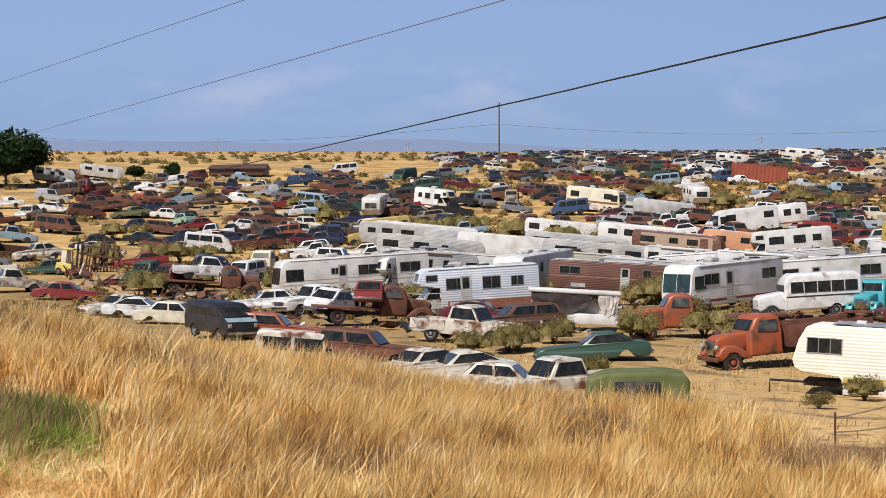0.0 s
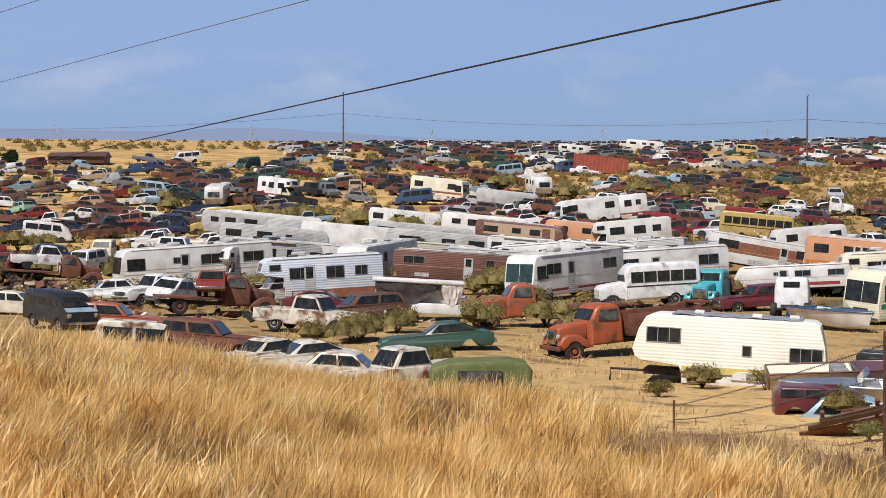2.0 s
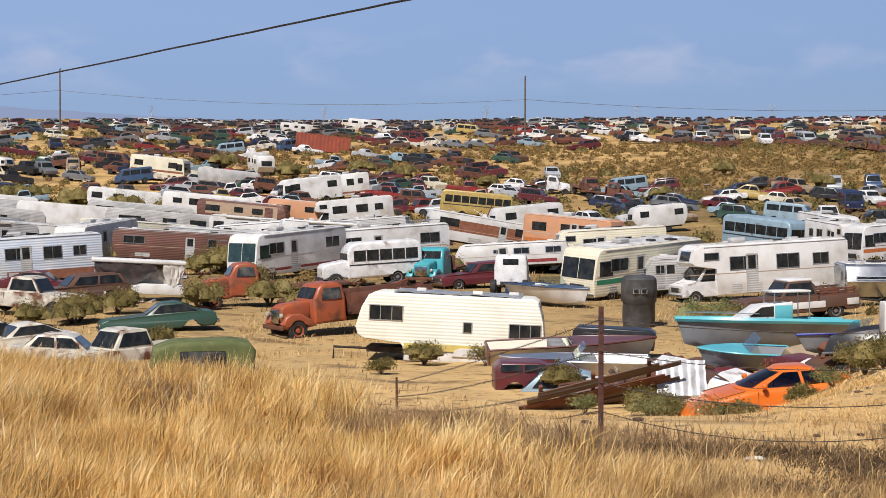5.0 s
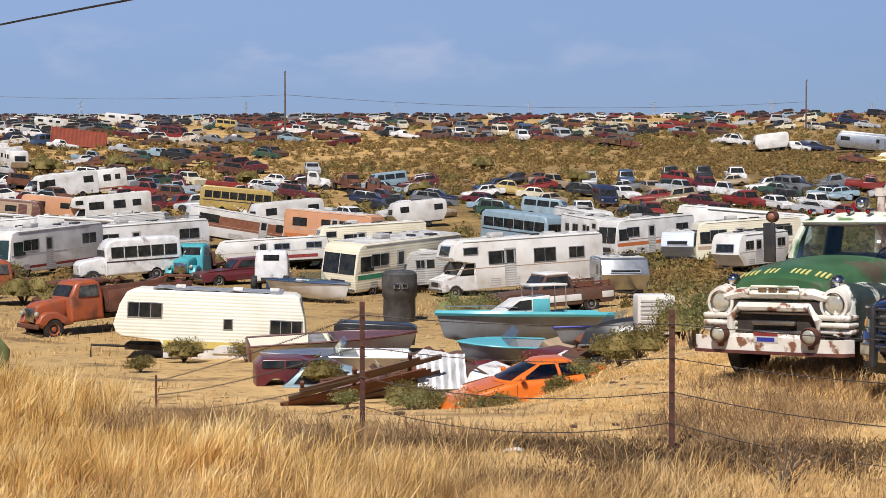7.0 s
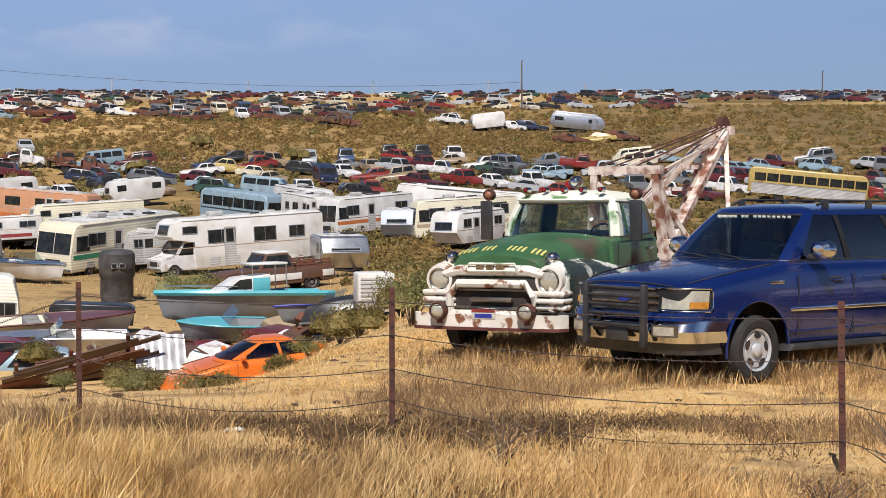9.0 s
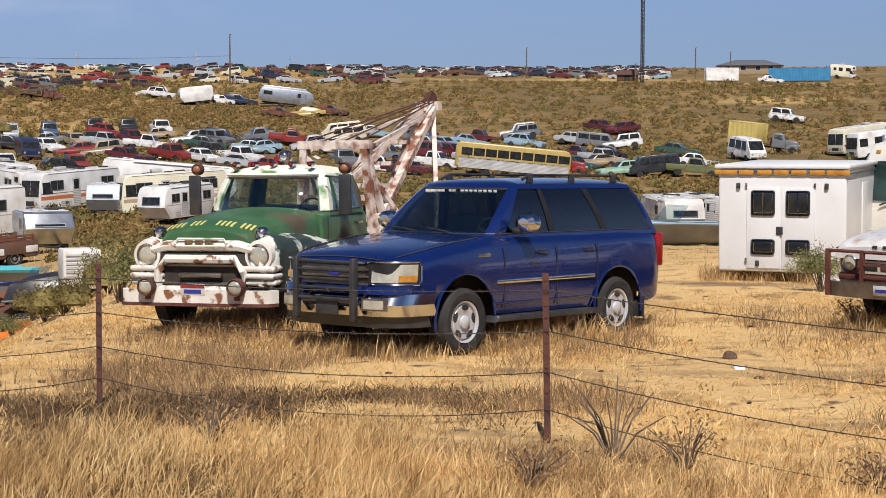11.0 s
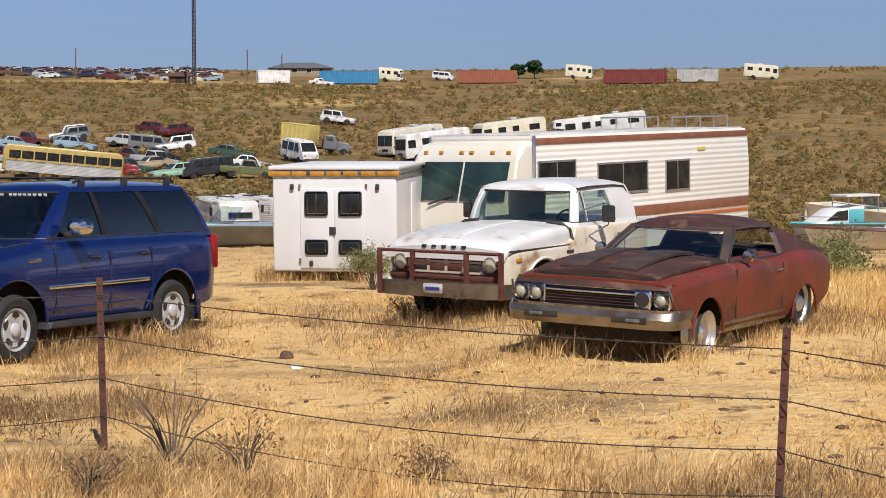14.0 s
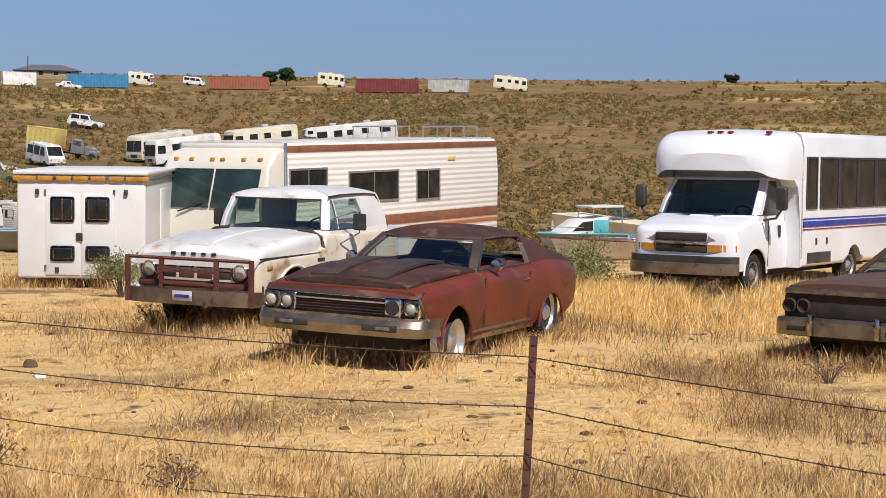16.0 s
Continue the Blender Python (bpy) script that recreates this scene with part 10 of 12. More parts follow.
def canvas_shell():
    ob = thing("camper_shell", stand(45.35, 48.0, 92, 0.72), "olive green canvas-covered camper shell sunk in grass", "camper shell")
    part("shell", shell([(1.35, 0), (1.4, 0.75), (1.25, 0.95), (0.8, 1.02), (-0.8, 0.98), (-1.3, 0.8), (-1.4, 0.2), (-1.4, 0)], 0.85, 0.12, 3), OLIVE_CANVAS, ob)
    part("skirt", box((-1.35, -0.82, -0.75), (1.35, 0.82, 0.02), 0.03), PAINTS["olive"], ob)
    part("rim", box((-1.45, -0.9, 0.0), (1.45, 0.9, 0.09), 0.02), PAINTS["yellow"], ob)
    part("window", box((-0.6, -0.87, 0.35), (0.6, -0.84, 0.75), 0.03), DUSTY_GLASS, ob)


def tent_trailer():
    ob = thing("tent_trailer", stand(47.4, 93.0, 92), "white tent trailer with torn hanging canvas", "trailer")
    part("tub", box((-2.3, -1.0, 0.4), (2.3, 1.0, 0.95), 0.05), RV_SMOOTH, ob)
    part("roof", box((-2.4, -1.05, 1.95), (2.4, 1.05, 2.15), 0.06, 3), RV_SMOOTH, ob)
    for x in (-2.2, 2.2):
        for y in (-0.95, 0.95):
            part("post", tube([(x, y, 0.9), (x, y, 1.98)], 0.03), ALU, ob)
    for s, x0, x1, k in ((-1, -2.25, 0.9, 1), (-1, 1.2, 2.3, 2), (1, -2.2, 2.2, 3)):
        bm = bmesh.new()
        vs = []
        for j in range(7):
            row = []
            for i in range(17):
                u = i / 16
                sag = 0.75 * (1 - (2 * u - 1) ** 2) * (j / 6)
                row.append(bm.verts.new((x0 + (x1 - x0) * u, s * (1.0 + 0.10 * noise.noise(Vector((i * 0.6, j * 0.6, k)))), 1.95 - 0.35 * j / 6 - sag)))
            vs.append(row)
        for a, b in zip(vs, vs[1:]):
            for i in range(16):
                bm.faces.new((a[i], a[i + 1], b[i + 1], b[i]))
        g = bmesh.ops.extrude_face_region(bm, geom=list(bm.faces))
        bmesh.ops.translate(bm, verts=[v for v in g["geom"] if isinstance(v, bmesh.types.BMVert)], vec=(0, 0.02, 0))
        part("canvas", bm, TARP if k != 1 else COUPE_BLACK, ob, "torn hanging canvas")
    part("inner_canvas", box((-1.8, -0.5, 0.9), (1.9, 0.6, 1.7), 0.1, 3), TARP, ob)
    for s in (1, -1):
        steel_wheel(ob, -0.2, s * 0.95, 0.28, 0.18, s)


def two_tone_pickup():
    ob = car("pickup", "brown", 26.4, 77.6, -66, label="maroon and white crew-cab pickup with wooden side boards")
    L, W, clear, belt, hood, deck, roof, cowl, rf, rr, tail, fa, ra, r = CARS["pickup"]
    part("white_roof", box((rr - 0.02, -W / 2 + 0.17, roof - 0.02), (rf + 0.02, W / 2 - 0.17, roof + 0.07), 0.03), RV_SMOOTH, ob)
    for s in (1, -1):
        part("white_band", box((ra + 0.5, s * W / 2 - 0.03, 0.56), (fa - 0.5, s * W / 2 + 0.03, 0.84), 0.012), RV_SMOOTH, ob)
        part("rear_band", box((-L / 2 + 0.05, s * W / 2 - 0.03, 0.60), (ra - 0.5, s * W / 2 + 0.03, 0.88), 0.012), RV_SMOOTH, ob)
        for z in (1.02, 1.14, 1.26):
            part("side_board", box((-L / 2 + 0.1, s * (W / 2 - 0.08) - 0.02, z), (tail - 0.1, s * (W / 2 - 0.08) + 0.02, z + 0.09)), PAINTS["rust"], ob)
        for k in range(5):
            x = -L / 2 + 0.15 + k * (tail - 0.25 + L / 2) / 4.3
            part("stake", box((x, s * (W / 2 - 0.12) - 0.02, 0.8), (x + 0.07, s * (W / 2 - 0.12) + 0.02, 1.38)), WOOD_POLE, ob)


def stake_rack():
    ob = thing("stake_rack", stand(62.5, 157, 84), "weathered rack of upright dark timbers", "timber rack")
    rnd = random.Random(3)
    for k in range(13):
        x = -1.6 + k * 0.27
        part("stake", beam(bmesh.new(), (x, rnd.uniform(-0.3, 0.3), 0), (x + rnd.uniform(-0.25, 0.25), rnd.uniform(-0.3, 0.3), rnd.uniform(1.6, 2.9)), rnd.uniform(0.09, 0.17)), PAINTS[rnd.choice(("rust", "brown", "rust"))], ob)
    for z in (0.5, 1.4, 2.2):
        part("rail", beam(bmesh.new(), (-1.8, -0.3, z), (1.8, -0.25, z + rnd.uniform(-0.2, 0.2)), 0.13), PAINTS["brown"], ob)


def forklift_cab():
    ob = thing("forklift", stand(63.5, 154, 60), "old yellow forklift cab with a dark mast", "forklift")
    part("counterweight", shell([(0.6, 0.25), (0.6, 0.9), (-0.3, 1.1), (-0.9, 1.0), (-1.0, 0.3)], 0.6, 0.08, 3), STRIPE_YELLOW, ob)
    for x, y in ((0.55, 0.5), (0.55, -0.5), (-0.4, 0.5), (-0.4, -0.5)):
        part("cab_post", tube([(x, y, 0.9), (x * 0.85, y, 2.2)], 0.05), STRIPE_YELLOW, ob)
    part("cab_roof", box((-0.5, -0.62, 2.15), (0.65, 0.62, 2.3), 0.05), STRIPE_YELLOW, ob)
    part("cab_panel", box((-0.45, -0.56, 0.9), (0.05, 0.56, 2.15), 0.03), RV_CREAM_PLAIN, ob)
    for s in (1, -1):
        part("mast", box((0.9, s * 0.35 - 0.06, 0.1), (1.05, s * 0.35 + 0.06, 2.9)), DARK, ob)
        part("fork", box((1.05, s * 0.3 - 0.06, 0.1), (2.0, s * 0.3 + 0.06, 0.16)), DARK, ob)
        for x in (0.5, -0.6):
            steel_wheel(ob, x, s * 0.55, 0.3, 0.22, s)


def dump_bed(az, d, turn):
    ob = thing("dump_bed", stand(az, d, turn, 0.1, 0, 18), "dark rusted dump bed tipped on its edge", "truck bed")
    part("floor", box((-1.6, -0.95, 0), (1.6, 0.95, 0.08)), PAINTS["brown"], ob)
    for s in (1, -1):
        part("side_wall", box((-1.6, s * 0.95 - 0.04, 0), (1.6, s * 0.95 + 0.04, 1.0)), PAINTS["brown"], ob)
        for k in range(5):
            part("rib", box((-1.5 + k * 0.72, s * 0.99 - 0.05, 0), (-1.4 + k * 0.72, s * 0.99 + 0.05, 1.0)), PAINTS["rust"], ob)
    part("end_wall", box((-1.64, -0.95, 0), (-1.56, 0.95, 1.2)), PAINTS["brown"], ob)


def louvred_cabinet(az, d, turn):
    """White appliance housing with a row of slats."""
    ob = thing("appliance_housing", stand(az, d, turn, 0.25), "white louvred appliance housing on scrap", "appliance")
    part("body", box((-0.4, -0.5, 0), (0.4, 0.5, 1.05), 0.05), RV_SMOOTH, ob)
    for k in range(8):
        part("slat", box((0.39, -0.42, 0.1 + k * 0.11), (0.43, 0.42, 0.15 + k * 0.11)), RV_GREY, ob)


def timber_wreck(az, d, turn):
    """Long peeling planks of a broken trailer side."""
    ob = thing("broken_trailer_side", stand(az, d, turn, 0.1, -13, 40), "broken dark red trailer side with peeling planks", "scrap")
    rnd = random.Random(8)
    for k in range(6):
        part("plank", beam(bmesh.new(), (-2.0 + rnd.uniform(-0.3, 0.3), 0, 0.1 + k * 0.17), (2.0 + rnd.uniform(-0.5, 0.2), rnd.uniform(-0.08, 0.08), 0.1 + k * 0.17 + rnd.uniform(-0.05, 0.12)), 0.04, 0.15), PAINTS[rnd.choice(("brown", "maroon", "rusty_white", "rust"))], ob)
    for x in (-1.7, -0.3, 1.2):
        part("batten", beam(bmesh.new(), (x, 0.06, 0), (x + 0.1, 0.06, 1.2), 0.09), PAINTS["rust"], ob)


def litter(az, d, s):
    ob = thing("litter", stand(az, d, az * 9), "scrap of white litter lying in dry grass", "litter")
    part("scrap", shell([(s, 0), (s * 0.7, s * 0.35), (-s * 0.4, s * 0.45), (-s, 0.02)], s * 0.6, 0.01, 1), RV_SMOOTH, ob)


cream_trailer()
orange_sports_car()
standing_shell()
truck_topper()
canvas_shell()
tent_trailer()
two_tone_pickup()
stake_rack()
forklift_cab()
dump_bed(65.15, 171, 70)
louvred_cabinet(23.1, 47.5, 10)
timber_wreck(32.4, 46.5, 100)
scrap(31.3, 49.0, 0.9, 41)
boat(27.2, 60.0, -78, 5.6, 2.2, 1.15, BOAT_HULL, BOAT_TEAL, "teal and white cabin boat with a hard top on scrap", BOAT_WHITE, 0.40, 0, 2, True, 0.10)
boat(27.8, 54.0, -80, 2.6, 1.6, 0.7, BOAT_HULL, BOAT_TEAL, "small open teal boat lying among scrap", None, 0.25, 0, -6, False)
boat(33.55, 57.0, 96, 5.2, 2.0, 0.75, RV_CREAM_PLAIN, BOAT_BROWN, "cream and brown speedboat on top of another boat", None, 0.42, -2, 4)
boat(33.2, 54.5, -86, 4.4, 1.7, 0.75, BOAT_WHITE, ALU, "dented aluminium boat under a speedboat", None, 0.05, 0, -4)
boat(24.4, 50.0, -60, 3.2, 1.5, 0.6, BOAT_HULL, STRIPE_BLUE, "small blue boat among scrap", None, 0.15, 0, 8, False)
boat(34.1, 88.0, 40, 5.0, 2.0, 0.95, BOAT_WHITE, PAINTS["blue"], "blue and white speedboat between campers", None, 0.1, 0, 0)
boat(23.6, 48.5, -80, 2.9, 1.3, 0.6, PAINTS["black"], PAINTS["grey"], "dark upturned hull among weeds", None, 0.85, 6, 178, False)
boat(31.7, 48.0, 98, 3.4, 1.4, 0.55, BOAT_BROWN, PAINTS["rust"], "dark red wooden boat wreck with peeling sides", None, 0.0, -6, 10, False)
boat(-15.3, 62.0, -60, 3.0, 1.4, 0.6, BOAT_HULL, BOAT_TEAL, "white and teal boat on the slope", BOAT_WHITE, 0.45)
boat(-17.0, 56.0, -85, 4.8, 1.9, 0.7, BOAT_WHITE, BOAT_BROWN, "long white and brown boat behind the bus", None, 0.1)
boat(-16.4, 66.0, 60, 4.6, 1.9, 0.9, BOAT_WHITE, RV_CREAM, "cream boat on a trailer in the brush", None, 0.6, 5)
boat(4.2, 45.0, -60, 3.6, 1.5, 0.6, BOAT_HULL, PAINTS["lightblue"], "small grey and pale blue boat in the weeds", None, 0.1)
boat(0.9, 47.0, 80, 3.6, 1.5, 0.6, BOAT_HULL, BOAT_HULL, "grey boat hull in the weeds", None, 0.1)
metal_sheet(29.9, 46.5, 8, 1.3, 1.0, -28, "bent sheet of silvery metal leaning on scrap", SILVER_SHEET, 0.35)
metal_sheet(31.2, 48.5, 60, 1.8, 0.6, -60, "rusted metal sheet leaning on scrap", PAINTS["rust"], 0.1)
for az, d, s, seed in ((30.4, 52.5, 0.9, 1), (29.0, 53.5, 1.0, 2), (30.7, 56.5, 1.1, 31), (29.9, 58.5, 1.0, 32), (31.8, 51.0, 0.9, 33), (26.0, 52.5, 0.9, 34), (24.9, 49.0, 0.8, 35), (28.3, 50.0, 0.8, 36), (32.8, 62.0, 1.0, 37), (62.3, 143, 1.6, 38), (61.6, 146, 1.4, 39), (32.0, 56.0, 0.9, 3), (25.2, 53.5, 0.8, 4), (61.6, 118, 1.8, 5), (60.2, 122, 1.8, 6), (59.2, 125, 1.6, 7),
                       (48.2, 190, 2.6, 8), (46.6, 175, 2.4, 9), (52.6, 205, 2.4, 10), (56.5, 160, 2.0, 11), (36.9, 180, 2.4, 12), (35.4, 165, 2.4, 13), (43.8, 150, 2.0, 14),
                       (26.8, 105, 1.4, 15), (20.2, 190, 2.0, 16), (49.6, 150, 2.0, 17), (50.8, 170, 2.2, 18), (63.2, 150, 2.0, 19), (45.2, 205, 2.2, 20), (47.4, 148, 1.8, 21), (30.0, 205, 2.2, 22)):
    scrap(az, d, s, seed)
van("maroon", 34.55, 52.5, 95, 2.6, 1.25, 1.7, "maroon cut-off van roof lying in weeds", -0.15, wheels=False)
car("hatchback", "lightblue", 33.05, 51.5, 88, wheels=False, up=-0.62, label="faded blue-grey car sunk in weeds")
litter(50.9, 19.5, 0.09)
litter(27.6, 16.2, 0.09)
litter(2.0, 19.0, 0.1)

# bushes: azimuth, distance, size
for az, d, s in ((62.1, 196, 2.0), (61.3, 199, 1.8), (60.8, 168, 1.9), (60.0, 168, 2.1), (59.2, 170, 1.8), (52.6, 205, 2.3), (51.8, 203, 2.4), (51.2, 207, 2.2), (56.2, 230, 2.2), (49.46, 79, 1.2), (53.1, 103, 1.1), (43.75, 105, 1.3), (45.46, 117, 1.4), (55.6, 226, 2.0), (30.9, 44.5, 0.75), (30.3, 44.0, 0.6), (28.0, 42.0, 0.55), (26.2, 42.0, 0.5), (23.6, 41.5, 0.8), (24.2, 43.0, 0.6), (36.2, 62.0, 0.7), (39.6, 58, 0.5), (49.2, 80, 1.3), (50.6, 78, 1.1), (48.0, 84, 1.2), (45.5, 86, 1.5), (43.2, 88, 1.6), (42.0, 84, 1.3), (38.2, 62.5, 0.85), (46.8, 70, 0.8),
                 (33.7, 51, 0.8), (31.2, 47, 0.75), (27.0, 46, 0.85), (22.2, 42, 0.8), (24.6, 46, 0.8), (29.0, 72, 1.3), (28.2, 74, 1.2), (44.6, 118, 2.0), (47.4, 130, 2.0),
                 (52.4, 118, 1.5), (61.0, 130, 2.0), (59.6, 135, 2.2), (62.4, 165, 2.4), (57.0, 132, 1.8), (38.6, 150, 2.0), (37.6, 112, 1.8), (34.7, 165, 2.2), (41.2, 175, 2.4), (47.8, 190, 2.6), (49.2, 195, 2.8), (46.4, 185, 2.4),
                 (42.4, 230, 2.8), (40.2, 235, 2.6), (39.0, 228, 2.4), (44.6, 245, 2.8), (36.2, 215, 2.2), (50.6, 205, 2.4), (53.6, 190, 2.2), (55.2, 215, 2.4), (30.6, 200, 2.0), (25.4, 210, 2.2), (28.6, 230, 2.2)):
    bush(az, d, s)
bush(21.9, 33.0, 0.9, GREEN_SAGE, 1.5, 3200, 0.045, "tall green weed bush beside the tow truck")
bush(-0.55, 29.6, 0.55, GREEN_SAGE, 1.6, 3200, 0.036, "tall green weed bush beside the ambulance body")
bush(-15.6, 40.0, 0.8, GREEN_SAGE, 0.9, 500, 0.05, "low green bush behind the red coupe")
bush(-13.9, 33.0, 0.6, GREEN_SAGE, 0.8, 400, 0.05, "low green bush behind the red coupe")
for az, d, s in ((-1.6, 24.0, 0.45), (-3.2, 23.6, 0.4), (-19.5, 30.5, 0.4), (-17.6, 31.0, 0.4), (3.6, 12.9, 0.42), (8.6, 12.2, 0.4), (19.0, 14.2, 0.5), (-23.2, 19.2, 0.35), (-2.4, 12.4, 0.3)):
    bush(az, d, s, BROWN_WEED, 0.9, 300, 0.03, "dry brown tumbleweed caught in the stubble")
bush(5.95, 13.4, 0.55, BROWN_WEED, 1.2, 48, 0.02, "bare branching dead weed by the fence")
rock = thing("rock", stand(2.28, 19.8, 30), "small dark brown rock lying in the straw", "rock")
bm_rock = bmesh.new()
bmesh.ops.create_icosphere(bm_rock, subdivisions=2, radius=0.075)
for v in bm_rock.verts:
    v.co = v.co * (1 + 0.35 * noise.noise(v.co * 14)) + Vector((0, 0, 0.04))
part("stone", bm_rock, CLOD, rock)
grass("shade_grass", "dry grass grown up round the parked vehicles", 6000, 5, 22, 20.4, 23, 0.08, 0.24, 0.007, BROWN_WEED, 0.2, 24, 1.1, (0, 0), lambda a, d: 0.7, spread=0.45)
grass("shade_grass", "dry grass grown up round the parked vehicles", 14000, -26, 2, 20.6, 26.5, 0.08, 0.26, 0.007, BROWN_WEED, 0.2, 24, 1.1, (0, 0), lambda a, d: 0.25 + 0.6 * patch(a, d, 0.5, 0.45, 0.6, 8), spread=0.45)
grass("pale_grass", "pale standing grass behind the red coupe", 20000, -26, -9, 24, 33, 0.2, 0.42, 0.009, STRAW, 0.25, 24, 1.3, (0.1, 0), lambda a, d: 0.3 + 0.6 * patch(a, d, 0.4, 0.4, 0.6, 7))


# ---- ridge and distance ----
def tree(az, d, h, w, label="dark green leafy tree on the ridge", mat=TREE_LEAF, n=26):
    ob = thing("tree", stand(az, d, level=True), label, "tree")
    rnd = random.Random(az)
    bm = bmesh.new()
    add_tube(bm, [(0, 0, -0.3), (0.1, 0, h * 0.25), (0, 0.1, h * 0.55)], h * 0.035, 7, h * 0.018)
    cs, ss = [], []
    for k in range(n):
        a, r = rnd.uniform(0, 6.28), w / 2 * rnd.uniform(0.1, 0.8)
        z = h * rnd.uniform(0.28, 0.82)
        c = (math.cos(a) * r, math.sin(a) * r, z)
        add_tube(bm, [(0, 0, h * 0.25), (c[0] * 0.5, c[1] * 0.5, z * 0.8), c], h * 0.012, 4, 0.02)
        cs.append(c), ss.append(w * rnd.uniform(0.14, 0.24))
    part("trunk", bm, STEM, ob)
    part("crown", leaf_cloud("crown", cs, ss, 170, 0.26, mat, "", flat=0.9), mat, ob)


GREEN_TREE = blade_material("green_tree_leaves", (0.025, 0.055, 0.018), (0.05, 0.10, 0.03), (0.09, 0.14, 0.05))
tree(65.4, 268, 6.8, 12.5, "large dark green round tree at the edge of the yard", n=60)
tree(-5.75, 402, 3.8, 4.4, "green leafy tree between containers", GREEN_TREE)
tree(-5.25, 404, 3.2, 3.8, "green leafy tree between containers", GREEN_TREE)
tree(61.4, 282, 2.3, 3.0, "small dark juniper tree on the hillside")
tree(60.2, 286, 2.6, 2.8, "small dark juniper tree on the hillside")
tree(-20.0, 620, 3.4, 5.0, "lone dark bush on the far plain")


def radio_mast():
    ob = thing("radio_mast", stand(5.13, 345, level=True), "tall dark steel mast on the ridge", "mast")
    h = 30.0
    for k in range(3):
        a = 2 * math.pi * k / 3
        part("leg", tube([(0.34 * math.cos(a), 0.34 * math.sin(a), -0.3), (0.30 * math.cos(a), 0.30 * math.sin(a), h)], 0.10, 6), DARK, ob)
    bm = bmesh.new()
    for j in range(40):
        for k in range(3):
            a, b = 2 * math.pi * k / 3, 2 * math.pi * (k + 1) / 3
            add_tube(bm, [(0.32 * math.cos(a), 0.32 * math.sin(a), j * 0.75), (0.32 * math.cos(b), 0.32 * math.sin(b), j * 0.75 + 0.75)], 0.04, 4)
    part("lattice", bm, DARK, ob)


def ridge_house():
    ob = thing("house", stand(1.75, 440, 90, -0.2, level=True), "low tan house with a grey hipped roof on the ridge", "house")
    part("wall", box((-7.5, -4, 0), (7.5, 4, 2.3), 0.02), PAINTS["tan"], ob)
    bm = bmesh.new()
    q = [(-8.1, -4.6, 2.2), (8.1, -4.6, 2.2), (8.1, 4.6, 2.2), (-8.1, 4.6, 2.2), (-3.5, 0, 3.7), (3.5, 0, 3.7)]
    v = [bm.verts.new(p) for p in q]
    for f in ((0, 1, 5, 4), (1, 2, 5), (2, 3, 4, 5), (3, 0, 4), (3, 2, 1, 0)):
        bm.faces.new([v[k] for k in f])
    part("roof", bm, PAINTS["grey"], ob)
    for x in (-5, -1.5, 2, 5):
        for s in (1, -1):
            w = part("window", box((x - 0.7, s * 4 - 0.04, 1.0), (x + 0.7, s * 4 + 0.04, 2.1), 0.02), RV_SMOOTH, ob)
            part("pane", box((x - 0.6, s * 4 - 0.06, 1.1), (x + 0.6, s * 4 + 0.06, 2.0)), GLASS, w)


def shed(az, d, turn, L, W, H, label):
    ob = thing("shed", stand(az, d, turn, level=True), label, "shed")
    part("wall", box((-L / 2, -W / 2, 0), (L / 2, W / 2, H * 0.6), 0.02), PAINTS["brown"], ob)
    bm = bmesh.new()
    q = [(-L / 2 - 0.3, -W / 2 - 0.4, H * 0.55), (L / 2 + 0.3, -W / 2 - 0.4, H * 0.55), (L / 2 + 0.3, W / 2 + 0.4, H * 0.55), (-L / 2 - 0.3, W / 2 + 0.4, H * 0.55), (-L / 2 - 0.2, 0, H * 0.92), (L / 2 + 0.2, 0, H)]
    v = [bm.verts.new(p) for p in q]
    for f in ((0, 1, 5, 4), (1, 2, 5), (2, 3, 4, 5), (3, 0, 4), (3, 2, 1, 0)):
        bm.faces.new([v[k] for k in f])
    part("roof", bm, PAINTS["brown"], ob)
    part("door", box((-0.6, -W / 2 - 0.03, 0), (0.6, -W / 2 + 0.02, H * 0.5)), DARK, ob)


radio_mast()
ridge_house()
shed(58.1, 296, 80, 9, 6, 2.0, "collapsing dark wooden shed on the hillside")
shed(5.6, 360, 85, 4, 3, 2.2, "small dark shed beside the mast")
for az, d, h in ((5.35, 352, 3.6), (3.45, 400, 6.8), (2.35, 425, 5.6)):
    utility_pole(az, d, h)


def lattice_tower(az, d, h):
    ob = thing("power_tower", stand(az, d, 20, level=True), "far steel lattice power tower on the horizon", "power tower", "power line on the horizon")
    for sx in (1, -1):
        for sy in (1, -1):
            part("leg", tube([(sx * 3.2, sy * 3.2, 0), (sx * 0.8, sy * 0.8, h * 0.6), (sx * 0.6, sy * 0.6, h)], 0.22, 4), HAZED_STEEL, ob)
    for z, w in ((h * 0.64, 7.5), (h * 0.80, 7.5), (h * 0.97, 6.0)):
        part("cross_arm", tube([(0, -w, z), (0, w, z)], 0.2, 4), HAZED_STEEL, ob)
    bm = bmesh.new()
    for k in range(5):
        z0, z1 = h * 0.6 * k / 5, h * 0.6 * (k + 1) / 5
        w0, w1 = 3.2 - 2.4 * k / 5, 3.2 - 2.4 * (k + 1) / 5
        for s in (1, -1):
            add_tube(bm, [(s * w0, -w0, z0), (s * w1, w1, z1)], 0.12, 4), add_tube(bm, [(-w0, s * w0, z0), (w1, s * w1, z1)], 0.12, 4)
    part("brace", bm, HAZED_STEEL, ob)


